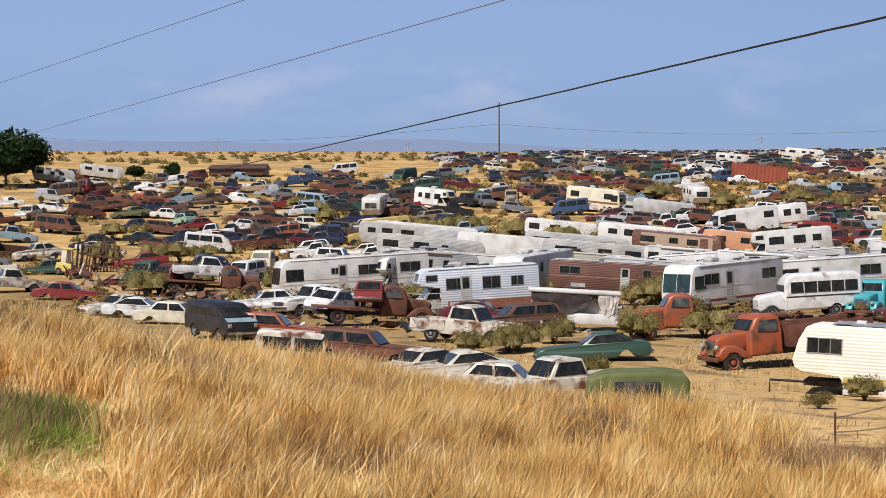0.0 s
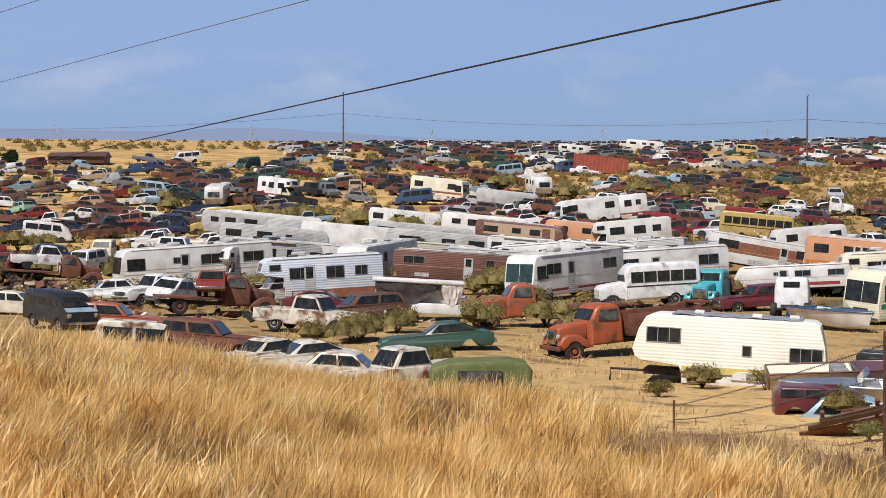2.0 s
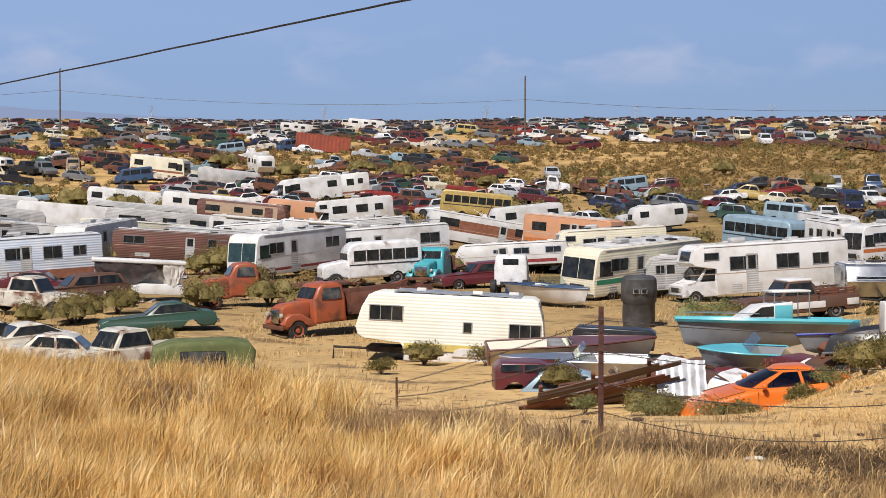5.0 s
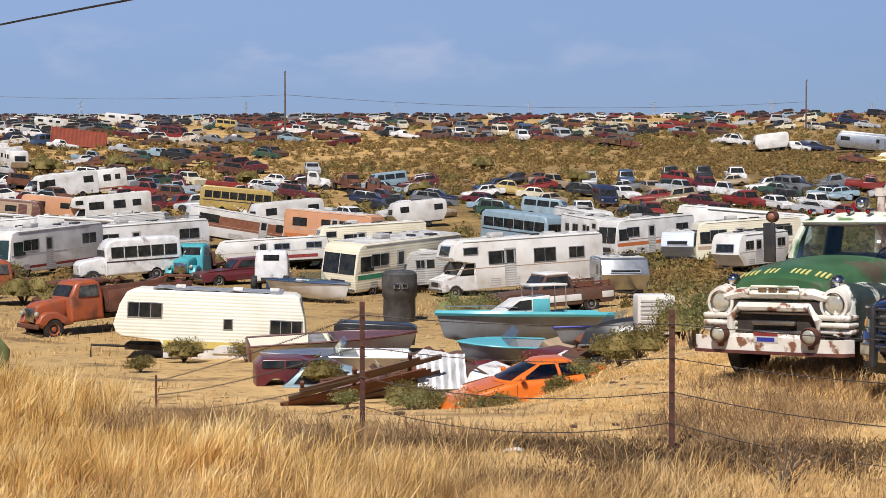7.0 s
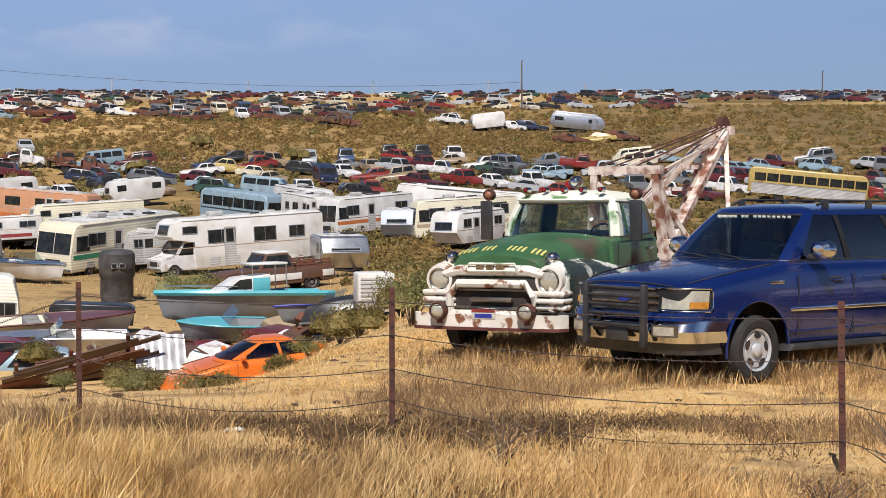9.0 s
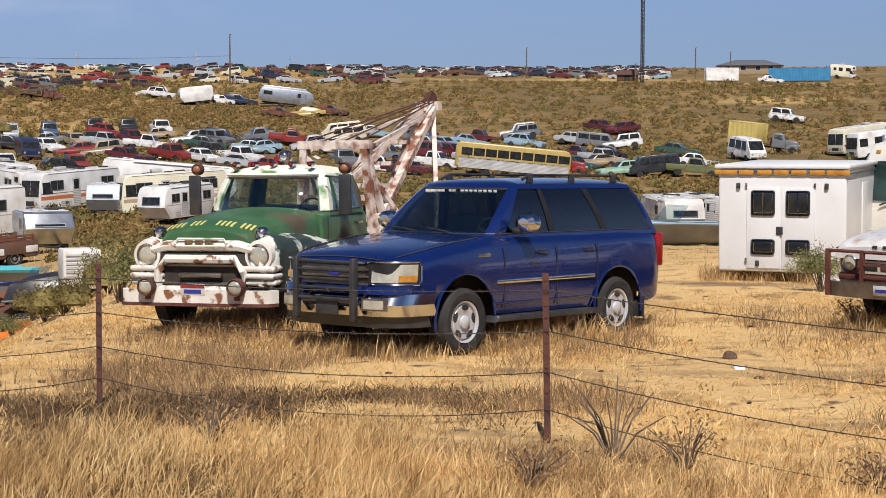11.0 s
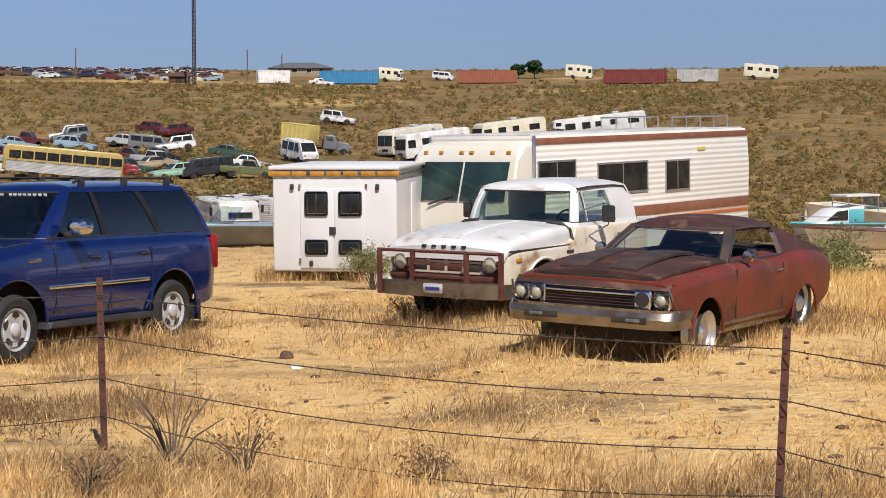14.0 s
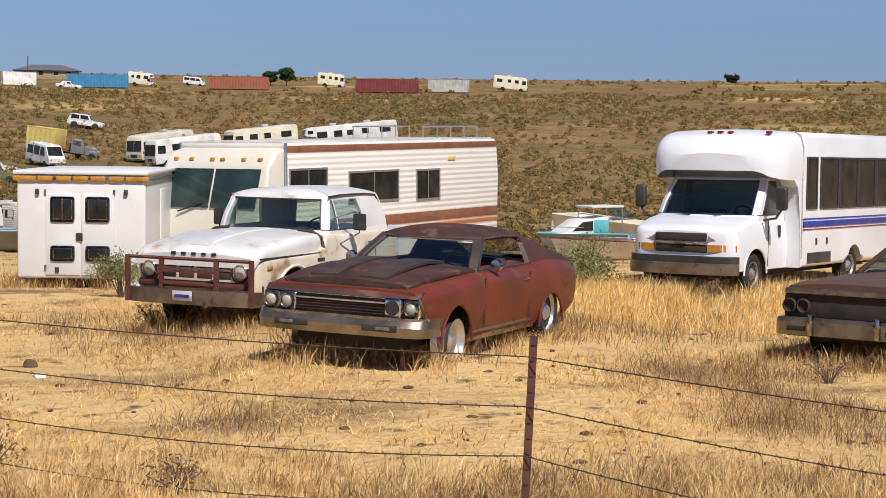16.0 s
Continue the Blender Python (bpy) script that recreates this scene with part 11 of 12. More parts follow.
for az, h in ((58.8, 25), (52.7, 26), (46.9, 25), (41.4, 25), (36.2, 25), (31.4, 26), (27.1, 25), (23.1, 24), (19.4, 25), (16.3, 20)):
    lattice_tower(az, 2900, h)


def far_hills():
    """Ranges beyond the plain, the blue of distance haze put into a colour that glows."""
    m = bpy.data.materials.new("haze_glow_hills")
    m.use_nodes = True
    n, l = m.node_tree.nodes, m.node_tree.links
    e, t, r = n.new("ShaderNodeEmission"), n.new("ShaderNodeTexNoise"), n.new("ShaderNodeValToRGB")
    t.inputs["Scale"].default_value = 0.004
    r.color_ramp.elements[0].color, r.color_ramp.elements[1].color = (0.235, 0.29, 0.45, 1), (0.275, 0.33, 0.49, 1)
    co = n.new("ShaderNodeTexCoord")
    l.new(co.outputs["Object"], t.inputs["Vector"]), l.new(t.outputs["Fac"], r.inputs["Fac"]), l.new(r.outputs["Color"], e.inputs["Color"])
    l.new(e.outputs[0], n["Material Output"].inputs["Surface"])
    bm = bmesh.new()
    prev = None
    for k in range(161):
        az = 12 + 0.36 * k
        a = radians(az)
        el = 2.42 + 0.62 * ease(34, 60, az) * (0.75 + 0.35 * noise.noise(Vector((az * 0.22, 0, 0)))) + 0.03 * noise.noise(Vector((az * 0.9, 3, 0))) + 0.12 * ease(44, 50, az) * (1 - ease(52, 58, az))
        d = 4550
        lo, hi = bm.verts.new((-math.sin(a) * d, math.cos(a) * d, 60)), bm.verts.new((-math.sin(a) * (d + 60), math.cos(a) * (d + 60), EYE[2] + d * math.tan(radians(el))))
        if prev:
            bm.faces.new((prev[0], lo, hi, prev[1]))
        prev = (lo, hi)
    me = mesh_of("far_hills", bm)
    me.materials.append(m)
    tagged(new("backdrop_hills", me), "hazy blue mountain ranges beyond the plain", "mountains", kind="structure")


far_hills()

# ---- vehicles one by one: azimuth, distance, turn ----
old_truck("red", 62.89, 252.7, -25)
travel_trailer(63.94, 274.0, 85, 6.4, RV_GREY, H=2.3, label="grey trailer in the far rows")
travel_trailer(62.47, 283.2, 95, 6.8, RV_SMOOTH, H=2.3, label="long white trailer in the far rows")
van("rust", 63.83, 203.1, 60)
car("old_sedan", "rusty_white", 64.71, 218.2, -25)
car("coupe", "white", 63.83, 224.8, 70)
car("old_sedan", "rusty_white", 64.42, 170.2, -75, label="rusty white rounded old sedan with a split windscreen")
car("sedan", "green", 64.16, 155.1, -90, wheels=False)
car("pickup", "rusty_white", 65.30, 136.2, 100, label="white and red rusty pickup half hidden by tall grass")
car("sedan", "red", 63.49, 126.7, 80, wheels=False)
car("coupe", "olive", 61.53, 220.2, -80, label="olive green junked coupe on its wheels")
car("coupe", "rust", 62.24, 227.5, -85)
car("station_wagon", "orange", 60.87, 238.0, 80)
car("sedan", "rust", 61.70, 235.2, 70)
car("sedan", "maroon", 62.65, 240.2, -60)
car("sedan", "darkblue", 60.51, 225.5, 95)
car("hatchback", "red", 59.49, 207.4, -75)
car("hatchback", "mint", 59.88, 212.4, -150)
car("pickup", "white", 58.95, 197.1, -100)
car("pickup", "black", 58.35, 197.1, -90)
car("coupe", "black", 57.38, 208.0, 80)
car("sedan", "rust", 57.86, 214.3, 90)
old_truck("rust", 57.98, 194.7, 90, 7.0, label="rusted flat truck frame with its bed")
car("offroad_car", "orange", 56.71, 195.3, -95, label="orange and white boxy off-road car")
car("pickup", "blue", 55.43, 196.5, -95)
bus(53.59, 191.8, -90, 7.0, "yellow", n=7, label="short yellow school bus without its nose")
van("lightblue", 55.73, 233.8, 60)
van("white", 54.75, 300.6, -80)
car("pickup", "blue", 56.34, 269.9, -70)
car("sedan", "darkblue", 55.67, 281.5, 60)
van("green", 52.79, 285.7, -30)
car("pickup", "white", 52.05, 270.7, 60)
car("pickup", "silver", 57.01, 249.7, -80)
car("sedan", "white", 58.04, 238.7, 70)
car("station_wagon", "yellow", 59.37, 246.0, 85)
car("coupe", "yellow", 57.86, 243.8, 100)
travel_trailer(53.77, 223.5, -10, 5.5, RV_SMOOTH, glass=DUSTY_GLASS, label="gutted white trailer with open panels")
car("station_wagon", "black", 52.73, 248.2, 30)
car("station_wagon", "green", 53.89, 256.5, 90)
class_c(51.81, 231.0, 60, 5.5, cab="cream")
van("white", 59.13, 179.6, 90)
car("sedan", "black", 61.05, 189.5, 80)
car("coupe", "rust", 60.51, 181.8, 70)
old_truck("green", 60.88, 138.0, -40, 5.5, label="green and red old truck with dented fenders")
old_truck("maroon", 60.10, 133.6, -50, 5.5)
old_truck("rust", 59.08, 130.8, 90, 7.5, label="rusted flatbed truck carrying a white pickup")
car("pickup", "white", 59.10, 132.0, 95, up=1.0, label="white pickup loaded on a rusted flatbed")
car("offroad_car", "white", 57.99, 143.1, -35, label="white boxy off-road car with a spare wheel")
old_truck("cream", 57.26, 152.4, -20, 5.5)
car("sedan", "white", 57.26, 108.6, -85)
car("pickup", "white", 55.62, 108.3, -60)
car("old_sedan", "white", 55.07, 104.5, 150, lean=6, label="white dented beetle-shaped car wreck")
old_truck("rust", 53.87, 97.2, 100, 6.5, label="low rusted flatbed truck carrying a red car")
car("hatchback", "red", 53.84, 97.8, 172, up=0.98, label="small red car loaded on a rusted flatbed")


def two_tone_van():
    ob = van("black", 58.72, 87.8, 30, 4.2, 1.8, 1.75, label="dark van with a light blue bonnet among wrecks")
    f, w = 2.1, 0.84
    nose = [(f - 0.01, w, 0.99), (f - 0.01, -w, 0.99), (f - 0.35, -w, 1.16), (f - 0.35, w, 1.16)]
    part("bonnet", pane(facet(nose, 0, 1, 0, 1, 0.014)), PAINTS["lightblue"], ob, "light blue bonnet")
    face = [(f + 0.02, w * 0.72, 0.66), (f + 0.02, -w * 0.72, 0.66), (f - 0.015, -w * 0.72, 0.96), (f - 0.015, w * 0.72, 0.96)]
    part("grille", pane(facet(face, 0, 1, 0, 1, 0.014)), PAINTS["black"], ob)


two_tone_van()
car("station_wagon", "orange", 57.02, 87.2, 80, wheels=False)
van("rusty_white", 55.80, 76.7, 90, L=5.0, wheels=False, up=-0.55, label="white rust-stained delivery van sunk in the grass")
car("station_wagon", "rust", 54.03, 76.2, 75, wheels=False)
car("coupe", "rusty_white", 52.49, 71.8, -60, wheels=False, up=-0.25)
car("coupe", "rusty_white", 62.01, 109.2, -60, wheels=False)
car("coupe", "white", 61.12, 106.0, 80, wheels=False)
car("sedan", "cream", 60.04, 99.8, 75, wheels=False)
motorhome(54.5, 126.0, -74, 11.0, RV_SMOOTH, STRIPE_TAN, "b", label="long white motorhome with an angled windscreen", band=(0.3, 0.33))
class_c(53.23, 127.3, -35, 5.5, cab="cream", label="cream cab-over camper beside the long motorhome")
travel_trailer(52.12, 186.2, 90, 11.0, RV_SMOOTH, wins="d", H=2.6)
travel_trailer(52.00, 163.2, 88, 10.0, RV_GREY, wins="b", H=2.7)
travel_trailer(53.10, 185.6, 90, 8.0, RV_GREY, wins="c")
class_c(50.6, 105.5, -80, 7.8, RV_BLUE, STRIPE_BROWN, "c", cab="rusty_white", label="pale blue camper on an old white truck", band=(0.0, 0.22))
motorhome(48.62, 132.0, -28, 8.5, RV_SMOOTH, None, "b", label="white motorhome turned to show its dark rear window")
travel_trailer(49.24, 163.2, 90, 11.0, RV_SMOOTH, wins="none", H=2.8)
travel_trailer(50.58, 168.1, 92, 10.0, RV_GREY, wins="none", H=2.8)
travel_trailer(47.28, 167.6, 90, 10.0, RV_GREY, wins="d")
travel_trailer(46.30, 153.7, 92, 11.5, RV_GREY, wins="a")
travel_trailer(46.06, 127.3, 90, 9.5, RV_BROWN, wins="d", label="brown trailer with small high windows", H=2.5)
travel_trailer(45.21, 182.3, 88, 9.0, RV_SMOOTH, wins="c")
travel_trailer(47.77, 191.3, 86, 8.0, RV_SMOOTH, wins="b")
travel_trailer(44.00, 169.7, 70, 9.0, RV_BROWN, STRIPE_TAN, "a", band=(0.4, 0.9), label="brown and tan trailer in a packed row")
travel_trailer(41.84, 169.2, 85, 8.5, RV_PEACH, STRIPE_TAN, "a", label="peach-coloured trailer in a packed row")
class_c(40.53, 168.6, -85, 8.0, RV_SMOOTH, STRIPE_ORANGE, "c", label="white cab-over camper with orange stripes")
travel_trailer(44.00, 147.4, 90, 6.0, RV_SMOOTH, wins="b")
motorhome(42.56, 113.6, -40, 9.0, RV_SMOOTH, STRIPE_RED, "d", glass=GREEN_GLASS, label="white motorhome with green glass and red stripes", band=(0.1, 0.16))
motorhome(39.59, 121.0, -65, 9.5, RV_SMOOTH, None, "d", glass=GREEN_GLASS, rack=True, label="white motorhome with a roof rack and green windscreen")
bus(39.94, 104.8, -78, 6.0, "white", n=5, H=2.6, label="small white shuttle bus with square windows")
old_truck("teal", 37.84, 105.4, -20, 5.0, label="teal and white old truck cab")
old_truck("orange", 43.04, 88.8, -80, 7.5, label="orange forties truck with a long flat bed")
old_truck("orange", 40.59, 74.8, -62, 7.0, bed="box", label="orange and rust old truck with a high box bed")
car("pickup", "rusty_white", 50.77, 84.4, 65, label="cream rusted pickup with its bonnet missing")
car("station_wagon", "brown", 49.24, 91.0, -75)
car("coupe", "maroon", 50.22, 96.9, 80)
car("coupe", "green", 46.73, 76.2, -85, wheels=False)
car("pickup", "rusty_white", 47.77, 66.2, -60, wheels=False, up=-0.3, label="white pickup cab sunk behind the grass bank")
car("sedan", "rusty_white", 49.49, 66.6, 80, wheels=False, up=-0.3)
car("coupe", "rusty_white", 51.20, 70.5, -75, wheels=False, up=-0.2)
motorhome(46.67, 231.7, 68, 7.5, RV_CREAM, STRIPE_BROWN, "d", label="cream motorhome standing alone on the hillside")
van("blue", 47.46, 226.9, -85)
travel_trailer(44.48, 222.2, 88, 8.0, RV_GREY, wins="none", H=2.2)
travel_trailer(43.46, 238.7, 20, 4.5, RV_SMOOTH)
car("pickup", "lightblue", 50.83, 201.9, -90)
old_truck("tan", 49.36, 239.4, 0)
car("offroad_car", "grey", 50.21, 236.6, 20)
car("old_sedan", "rust", 48.74, 211.8, 20)
car("station_wagon", "maroon", 46.30, 220.2, -90)
car("sedan", "silver", 45.57, 216.2, 90)
car("pickup", "white", 44.36, 211.1, -90)
car("pickup", "yellow", 44.72, 203.7, 90)
car("station_wagon", "maroon", 43.76, 206.7, 80)
van("white", 42.44, 208.6, -70, label="white and pink van among campers")
motorhome(41.84, 203.1, -75, 7.0, RV_SMOOTH, None, "d")
class_c(40.77, 207.4, -85, 6.0, RV_SMOOTH)
car("station_wagon", "white", 41.01, 224.8, 80)
car("pickup", "red", 39.36, 204.9, 62)
car("sedan", "lightblue", 38.48, 204.3, 50)
car("sedan", "maroon", 39.47, 226.2, -80)
box_trailer("truck_body", STRIPE_ORANGE_BOX, 41.48, 281.5, 88, 8.5, label="rust-orange box truck body on the hill", category="truck body")
van("blue", 42.44, 284.9, -70)
travel_trailer(42.32, 347.1, 92, 6.5, RV_SMOOTH, H=2.3)
travel_trailer(40.06, 379.8, 88, 8.0, RV_SMOOTH, H=2.4)
car("sedan", "white", 41.96, 277.3, 85)
travel_trailer(36.25, 143.0, 100, 10.0, RV_SMOOTH, STRIPE_BROWN, "d", H=2.7, tip=5, band=(0.35, 0.75), label="white trailer with a brown panel and an open door")
travel_trailer(34.87, 160.8, -70, 6.5, RV_SMOOTH, STRIPE_BROWN, "d", H=2.7)
bus(36.34, 185.1, 92, 9.0, "yellow", n=8, up=-0.5, label="long yellow bus behind the campers")
car("sedan", "lightblue", 38.91, 256.5, 60)
car("sedan", "black", 38.14, 254.2, 50)
car("sedan", "black", 37.15, 254.2, 60)
car("sedan", "maroon", 39.47, 226.2, -90)
car("pickup", "red", 36.77, 209.9, 85)
car("hatchback", "white", 35.64, 208.6, 60)
car("hatchback", "white", 35.12, 215.0, 80)
car("station_wagon", "white", 34.51, 210.5, -85)
travel_trailer(35.31, 117.8, -95, 7.5, RV_SMOOTH, STRIPE_RED, "b", H=2.0, lean=3, label="low white trailer shell with a red stripe")
car("station_wagon", "maroon", 36.44, 102.6, -70)
old_truck("white", 35.4, 95.5, 176, 5.0, bed="none", label="white truck cab seen from behind")
car("sedan", "grey", 36.42, 287.4, 85)
car("sedan", "grey", 37.19, 288.3, 70)
car("sedan", "black", 34.94, 298.8, 80)
van("yellow", 36.76, 339.9, 80)
car("station_wagon", "white", 39.34, 311.6, 70)
van("maroon", 38.48, 306.1, 60)
car("sedan", "white", 43.46, 313.5, 60)
car("pickup", "white", 43.38, 241.6, 20)
motorhome(33.4, 140.0, 62, 8.0, RV_PEACH, STRIPE_ORANGE, "a", label="peach and orange motorhome with a brown roof edge", band=(0.15, 0.26))
travel_trailer(30.67, 164.2, -75, 5.2, RV_SMOOTH, wins="d", H=2.4)
bus(27.3, 140.0, 46, 7.5, "lightblue", hood=False, n=6, label="pale blue flat-fronted bus with a white roof")
class_c(32.3, 119.0, -80, 7.8, RV_CREAM, STRIPE_YELLOW, "c", cab="lightblue", label="cream camper on a blue truck cab")
motorhome(31.5, 96.0, -40, 9.0, RV_CREAM, STRIPE_GREEN, "d", H=2.9, lean=-4, label="leaning cream motorhome shell with a green stripe")
travel_trailer(30.1, 95.0, -80, 3.4, RV_GREY, wins="d", H=2.2)
class_c(27.5, 93.5, -66, 9.2, RV_SMOOTH, None, "c", H=3.0, label="white cab-over camper with long side windows")
class_c(25.33, 143.5, 30, 6.5, RV_SMOOTH, STRIPE_BROWN, "c", label="white cab-over camper with wide front window")
old_truck("white", 34.26, 210.5, 95, 5.5, label="white old truck with a mint green cab")
car("station_wagon", "maroon", 30.67, 209.9, -90)
old_truck("rust", 32.34, 201.2, 80, 6.0)
car("hatchback", "silver", 30.58, 201.2, 80)
car("sedan", "darkblue", 30.06, 194.1, 80)
car("sedan", "white", 28.57, 198.3, -80)
car("old_sedan", "yellow", 27.69, 201.2, 85, label="yellow rounded old car on the hillside")
car("sedan", "black", 27.60, 213.7, -80)
car("sedan", "brown", 26.64, 213.7, 85)
car("sedan", "cream", 26.82, 194.7, 85)
car("coupe", "white", 33.68, 303.4, 90)
car("coupe", "white", 32.99, 306.1, 90)
car("sedan", "white", 31.11, 296.2, 90)
van("grey", 29.88, 296.2, 20)
car("pickup", "white", 29.35, 301.5, 10)
van("cream", 28.04, 305.2, 15)
van("blue", 27.21, 308.9, 10)
old_truck("maroon", 26.90, 294.4, 0)
van("silver", 26.07, 293.5, 20)
old_truck("rust", 32.96, 208.0, 20)
car("station_wagon", "maroon", 30.68, 212.4, -90)
car("offroad_car", "silver", 25.16, 209.9, 0)
car("offroad_car", "blue", 23.99, 211.8, 5)
car("pickup", "black", 22.58, 218.2, 5)
car("pickup", "black", 21.54, 218.2, 5)
car("pickup", "white", 20.52, 216.9, 10)
car("pickup", "white", 20.94, 198.3, 75)
car("station_wagon", "white", 19.53, 206.7, -80)
car("sedan", "white", 24.07, 196.5, 30)
car("sedan", "tan", 23.18, 203.1, 20)
car("pickup", "silver", 22.30, 201.2, 60)
car("sedan", "red", 23.12, 191.3, -80)
car("sedan", "green", 19.12, 200.0, 80)
car("pickup", "grey", 17.39, 207.4, -80)
car("pickup", "red", 16.39, 207.4, 90)
car("sedan", "lightblue", 17.39, 194.7, -80)
van("cream", 14.77, 213.0, -85)
car("offroad_car", "white", 9.08, 213.7, -85)
old_truck("rust", 24.21, 268.3, 80)
travel_trailer(19.39, 265.1, -80, 5.0, RV_SMOOTH, wins="none")
car("pickup", "white", 20.57, 279.0, 80)
car("station_wagon", "darkblue", 18.03, 265.9, 80)
car("hatchback", "white", 18.57, 265.9, 80)
travel_trailer(16.58, 261.9, 92, 8.0, ALU, wins="d", H=2.5, label="polished aluminium trailer on the hillside", round_top=True)
car("coupe", "yellow", 15.85, 243.0, -85, wheels=False)
car("sedan", "rust", 15.13, 245.2, 80)
car("sedan", "rust", 16.76, 240.2, 80)
class_c(25.04, 133.2, 28, 6.5, RV_SMOOTH, STRIPE_BROWN, "c")
motorhome(23.31, 130.8, -55, 7.0, RV_SMOOTH, STRIPE_ORANGE, "d", label="white motorhome with its front gutted")
travel_trailer(20.30, 141.8, 88, 10.5, RV_SMOOTH, wins="none", H=3.0, label="tall white trailer with a plain long side")
motorhome(20.21, 126.2, -75, 7.5, RV_CREAM, STRIPE_TAN, "d", label="cream motorhome with a gutted front")
travel_trailer(20.03, 115.6, -40, 5.0, RV_SMOOTH, wins="d", H=2.5)
travel_trailer(22.22, 126.2, -10, 3.5, RV_BLUE, wins="none", H=2.2)
travel_trailer(24.22, 85.2, 15, 2.6, ALU, wins="none", H=2.0, label="small bare aluminium camper")
car("coupe", "yellow", 16.03, 244.5, -85, wheels=False)
travel_trailer(16.63, 268.3, 92, 7.5, ALU, wins="d", H=2.5, round_top=True)
car("offroad_car", "grey", 8.99, 211.8, -80)
car("sedan", "maroon", 6.45, 221.5, 40)
car("sedan", "maroon", 5.72, 218.9, -40)
car("offroad_car", "white", 5.73, 200.0, -85, label="white long off-road car on the slope")
car("sedan", "silver", 7.27, 206.7, 80)
bus(9.28, 166.6, 92, 11.0, "yellow", n=9, hood=False, lower=RV_GREY, label="weathered bus with a yellow roof and grey flanks")
old_truck("red", 8.01, 168.6, 85, 6.5)
car("sedan", "mint", 5.73, 168.1, -70)
van("black", 4.73, 168.1, -80)
car("pickup", "olive", 3.45, 167.6, 85)
car("sedan", "green", 4.00, 192.4, 80)
car("sedan", "white", 3.36, 177.5, 90)
car("pickup", "white", 11.80, 175.9, 70)
car("sedan", "maroon", 12.70, 169.2, 60)
van("cream", 14.63, 208.0, -85)
car("pickup", "red", 16.39, 204.9, 88)
car("sedan", "lightblue", 17.61, 194.7, 85)
car("sedan", "red", 16.93, 170.2, 70)
box_trailer("box_truck_body", STRIPE_YELLOW, 1.82, 204.9, 60, 3.6, 2.5, label="yellow box truck body on the slope", category="truck body")
old_truck("grey", 1.00, 195.9, 85, 5.5)
van("white", 1.82, 187.8, 30, H=2.3)
car("offroad_car", "white", 0.58, 229.6, 80, label="white stripped off-road car on the slope")
motorhome(-1.80, 194.8, -45, 8.0, RV_CREAM, STRIPE_RED, "d")
motorhome(-2.52, 189.6, -60, 8.0, RV_SMOOTH, None, "a")
motorhome(-4.98, 202.5, -60, 8.5, RV_CREAM, None, "a")
class_c(-7.17, 205.6, -80, 7.0, RV_SMOOTH, None, "c")
motorhome(-8.26, 209.3, -85, 8.0, RV_SMOOTH, None, "a")
travel_trailer(4.16, 102.1, 20, 4.5, RV_SMOOTH, STRIPE_ORANGE, "none", H=2.3, label="gutted white and orange camper box")
travel_trailer(3.18, 107.3, 60, 4.0, RV_GREY, wins="d", H=2.2)
box_trailer("box_truck_body", RV_SMOOTH, 2.63, 365.3, -80, 6.5, 2.6, label="white box trailer on the ridge", category="trailer")
box_trailer("shipping_container", CONT_BLUE, 0.20, 366.4, 90, 12.2, 2.6, label="blue shipping container on the ridge")
box_trailer("shipping_container", CONT_RUST, -4.24, 370.8, 90, 12.2, 2.6, label="rust-red shipping container on the ridge")
box_trailer("shipping_container", CONT_RED, -8.98, 354.5, 80, 12.2, 2.6, label="dark red shipping container on the ridge")
box_trailer("shipping_container", RV_GREY, -10.96, 355.6, 85, 8.0, 2.5, label="grey shipping container on the ridge")
car("sedan", "white", 1.09, 349.2, 80)
car("sedan", "white", 1.08, 350.3, 80)
van("white", -2.81, 397.2, 80)
motorhome(-12.93, 366.4, 85, 7.0, RV_CREAM, None, "a")
motorhome(-7.17, 394.9, 85, 6.0, RV_CREAM, None, "a")
class_c(-1.17, 389.0, 85, 6.0, RV_CREAM, None, "c")
# ---- far rows of wrecks, scattered ----
def scatter(seed, count, az0, az1, d0, d1, turns, kinds, colours, gap=4.5, wheels=0.75, jitter=18):
    rnd = random.Random(seed)
    tries = 0
    while count and tries < 4000:
        tries += 1
        az, d = rnd.uniform(az0, az1), rnd.uniform(d0, d1)
        x, y, z = spot(az, d)
        if any((x - a) ** 2 + (y - b) ** 2 < gap * gap for a, b in TAKEN):
            continue
        TAKEN.append((x, y))
        kind, col, turn = rnd.choice(kinds), rnd.choice(colours), rnd.choice(turns) + rnd.uniform(-jitter, jitter)
        if kind == "van":
            van(col, az, d, turn, wheels=rnd.random() < wheels)
        else:
            car(kind, col, az, d, turn, wheels=rnd.random() < wheels, lean=rnd.uniform(-2, 2), tip=rnd.uniform(-2, 2))
        count -= 1


KINDS = ["sedan", "sedan", "coupe", "station_wagon", "pickup", "pickup", "offroad_car", "hatchback", "old_sedan", "van"]
MIXED = ["rust", "rust", "rust", "brown", "maroon", "white", "white", "rusty_white", "silver", "grey", "black", "darkblue", "red", "tan", "green", "lightblue"]
LIGHTER = ["white", "white", "silver", "lightblue", "grey", "darkblue", "red", "maroon", "black", "tan", "green", "black", "darkblue", "grey"]


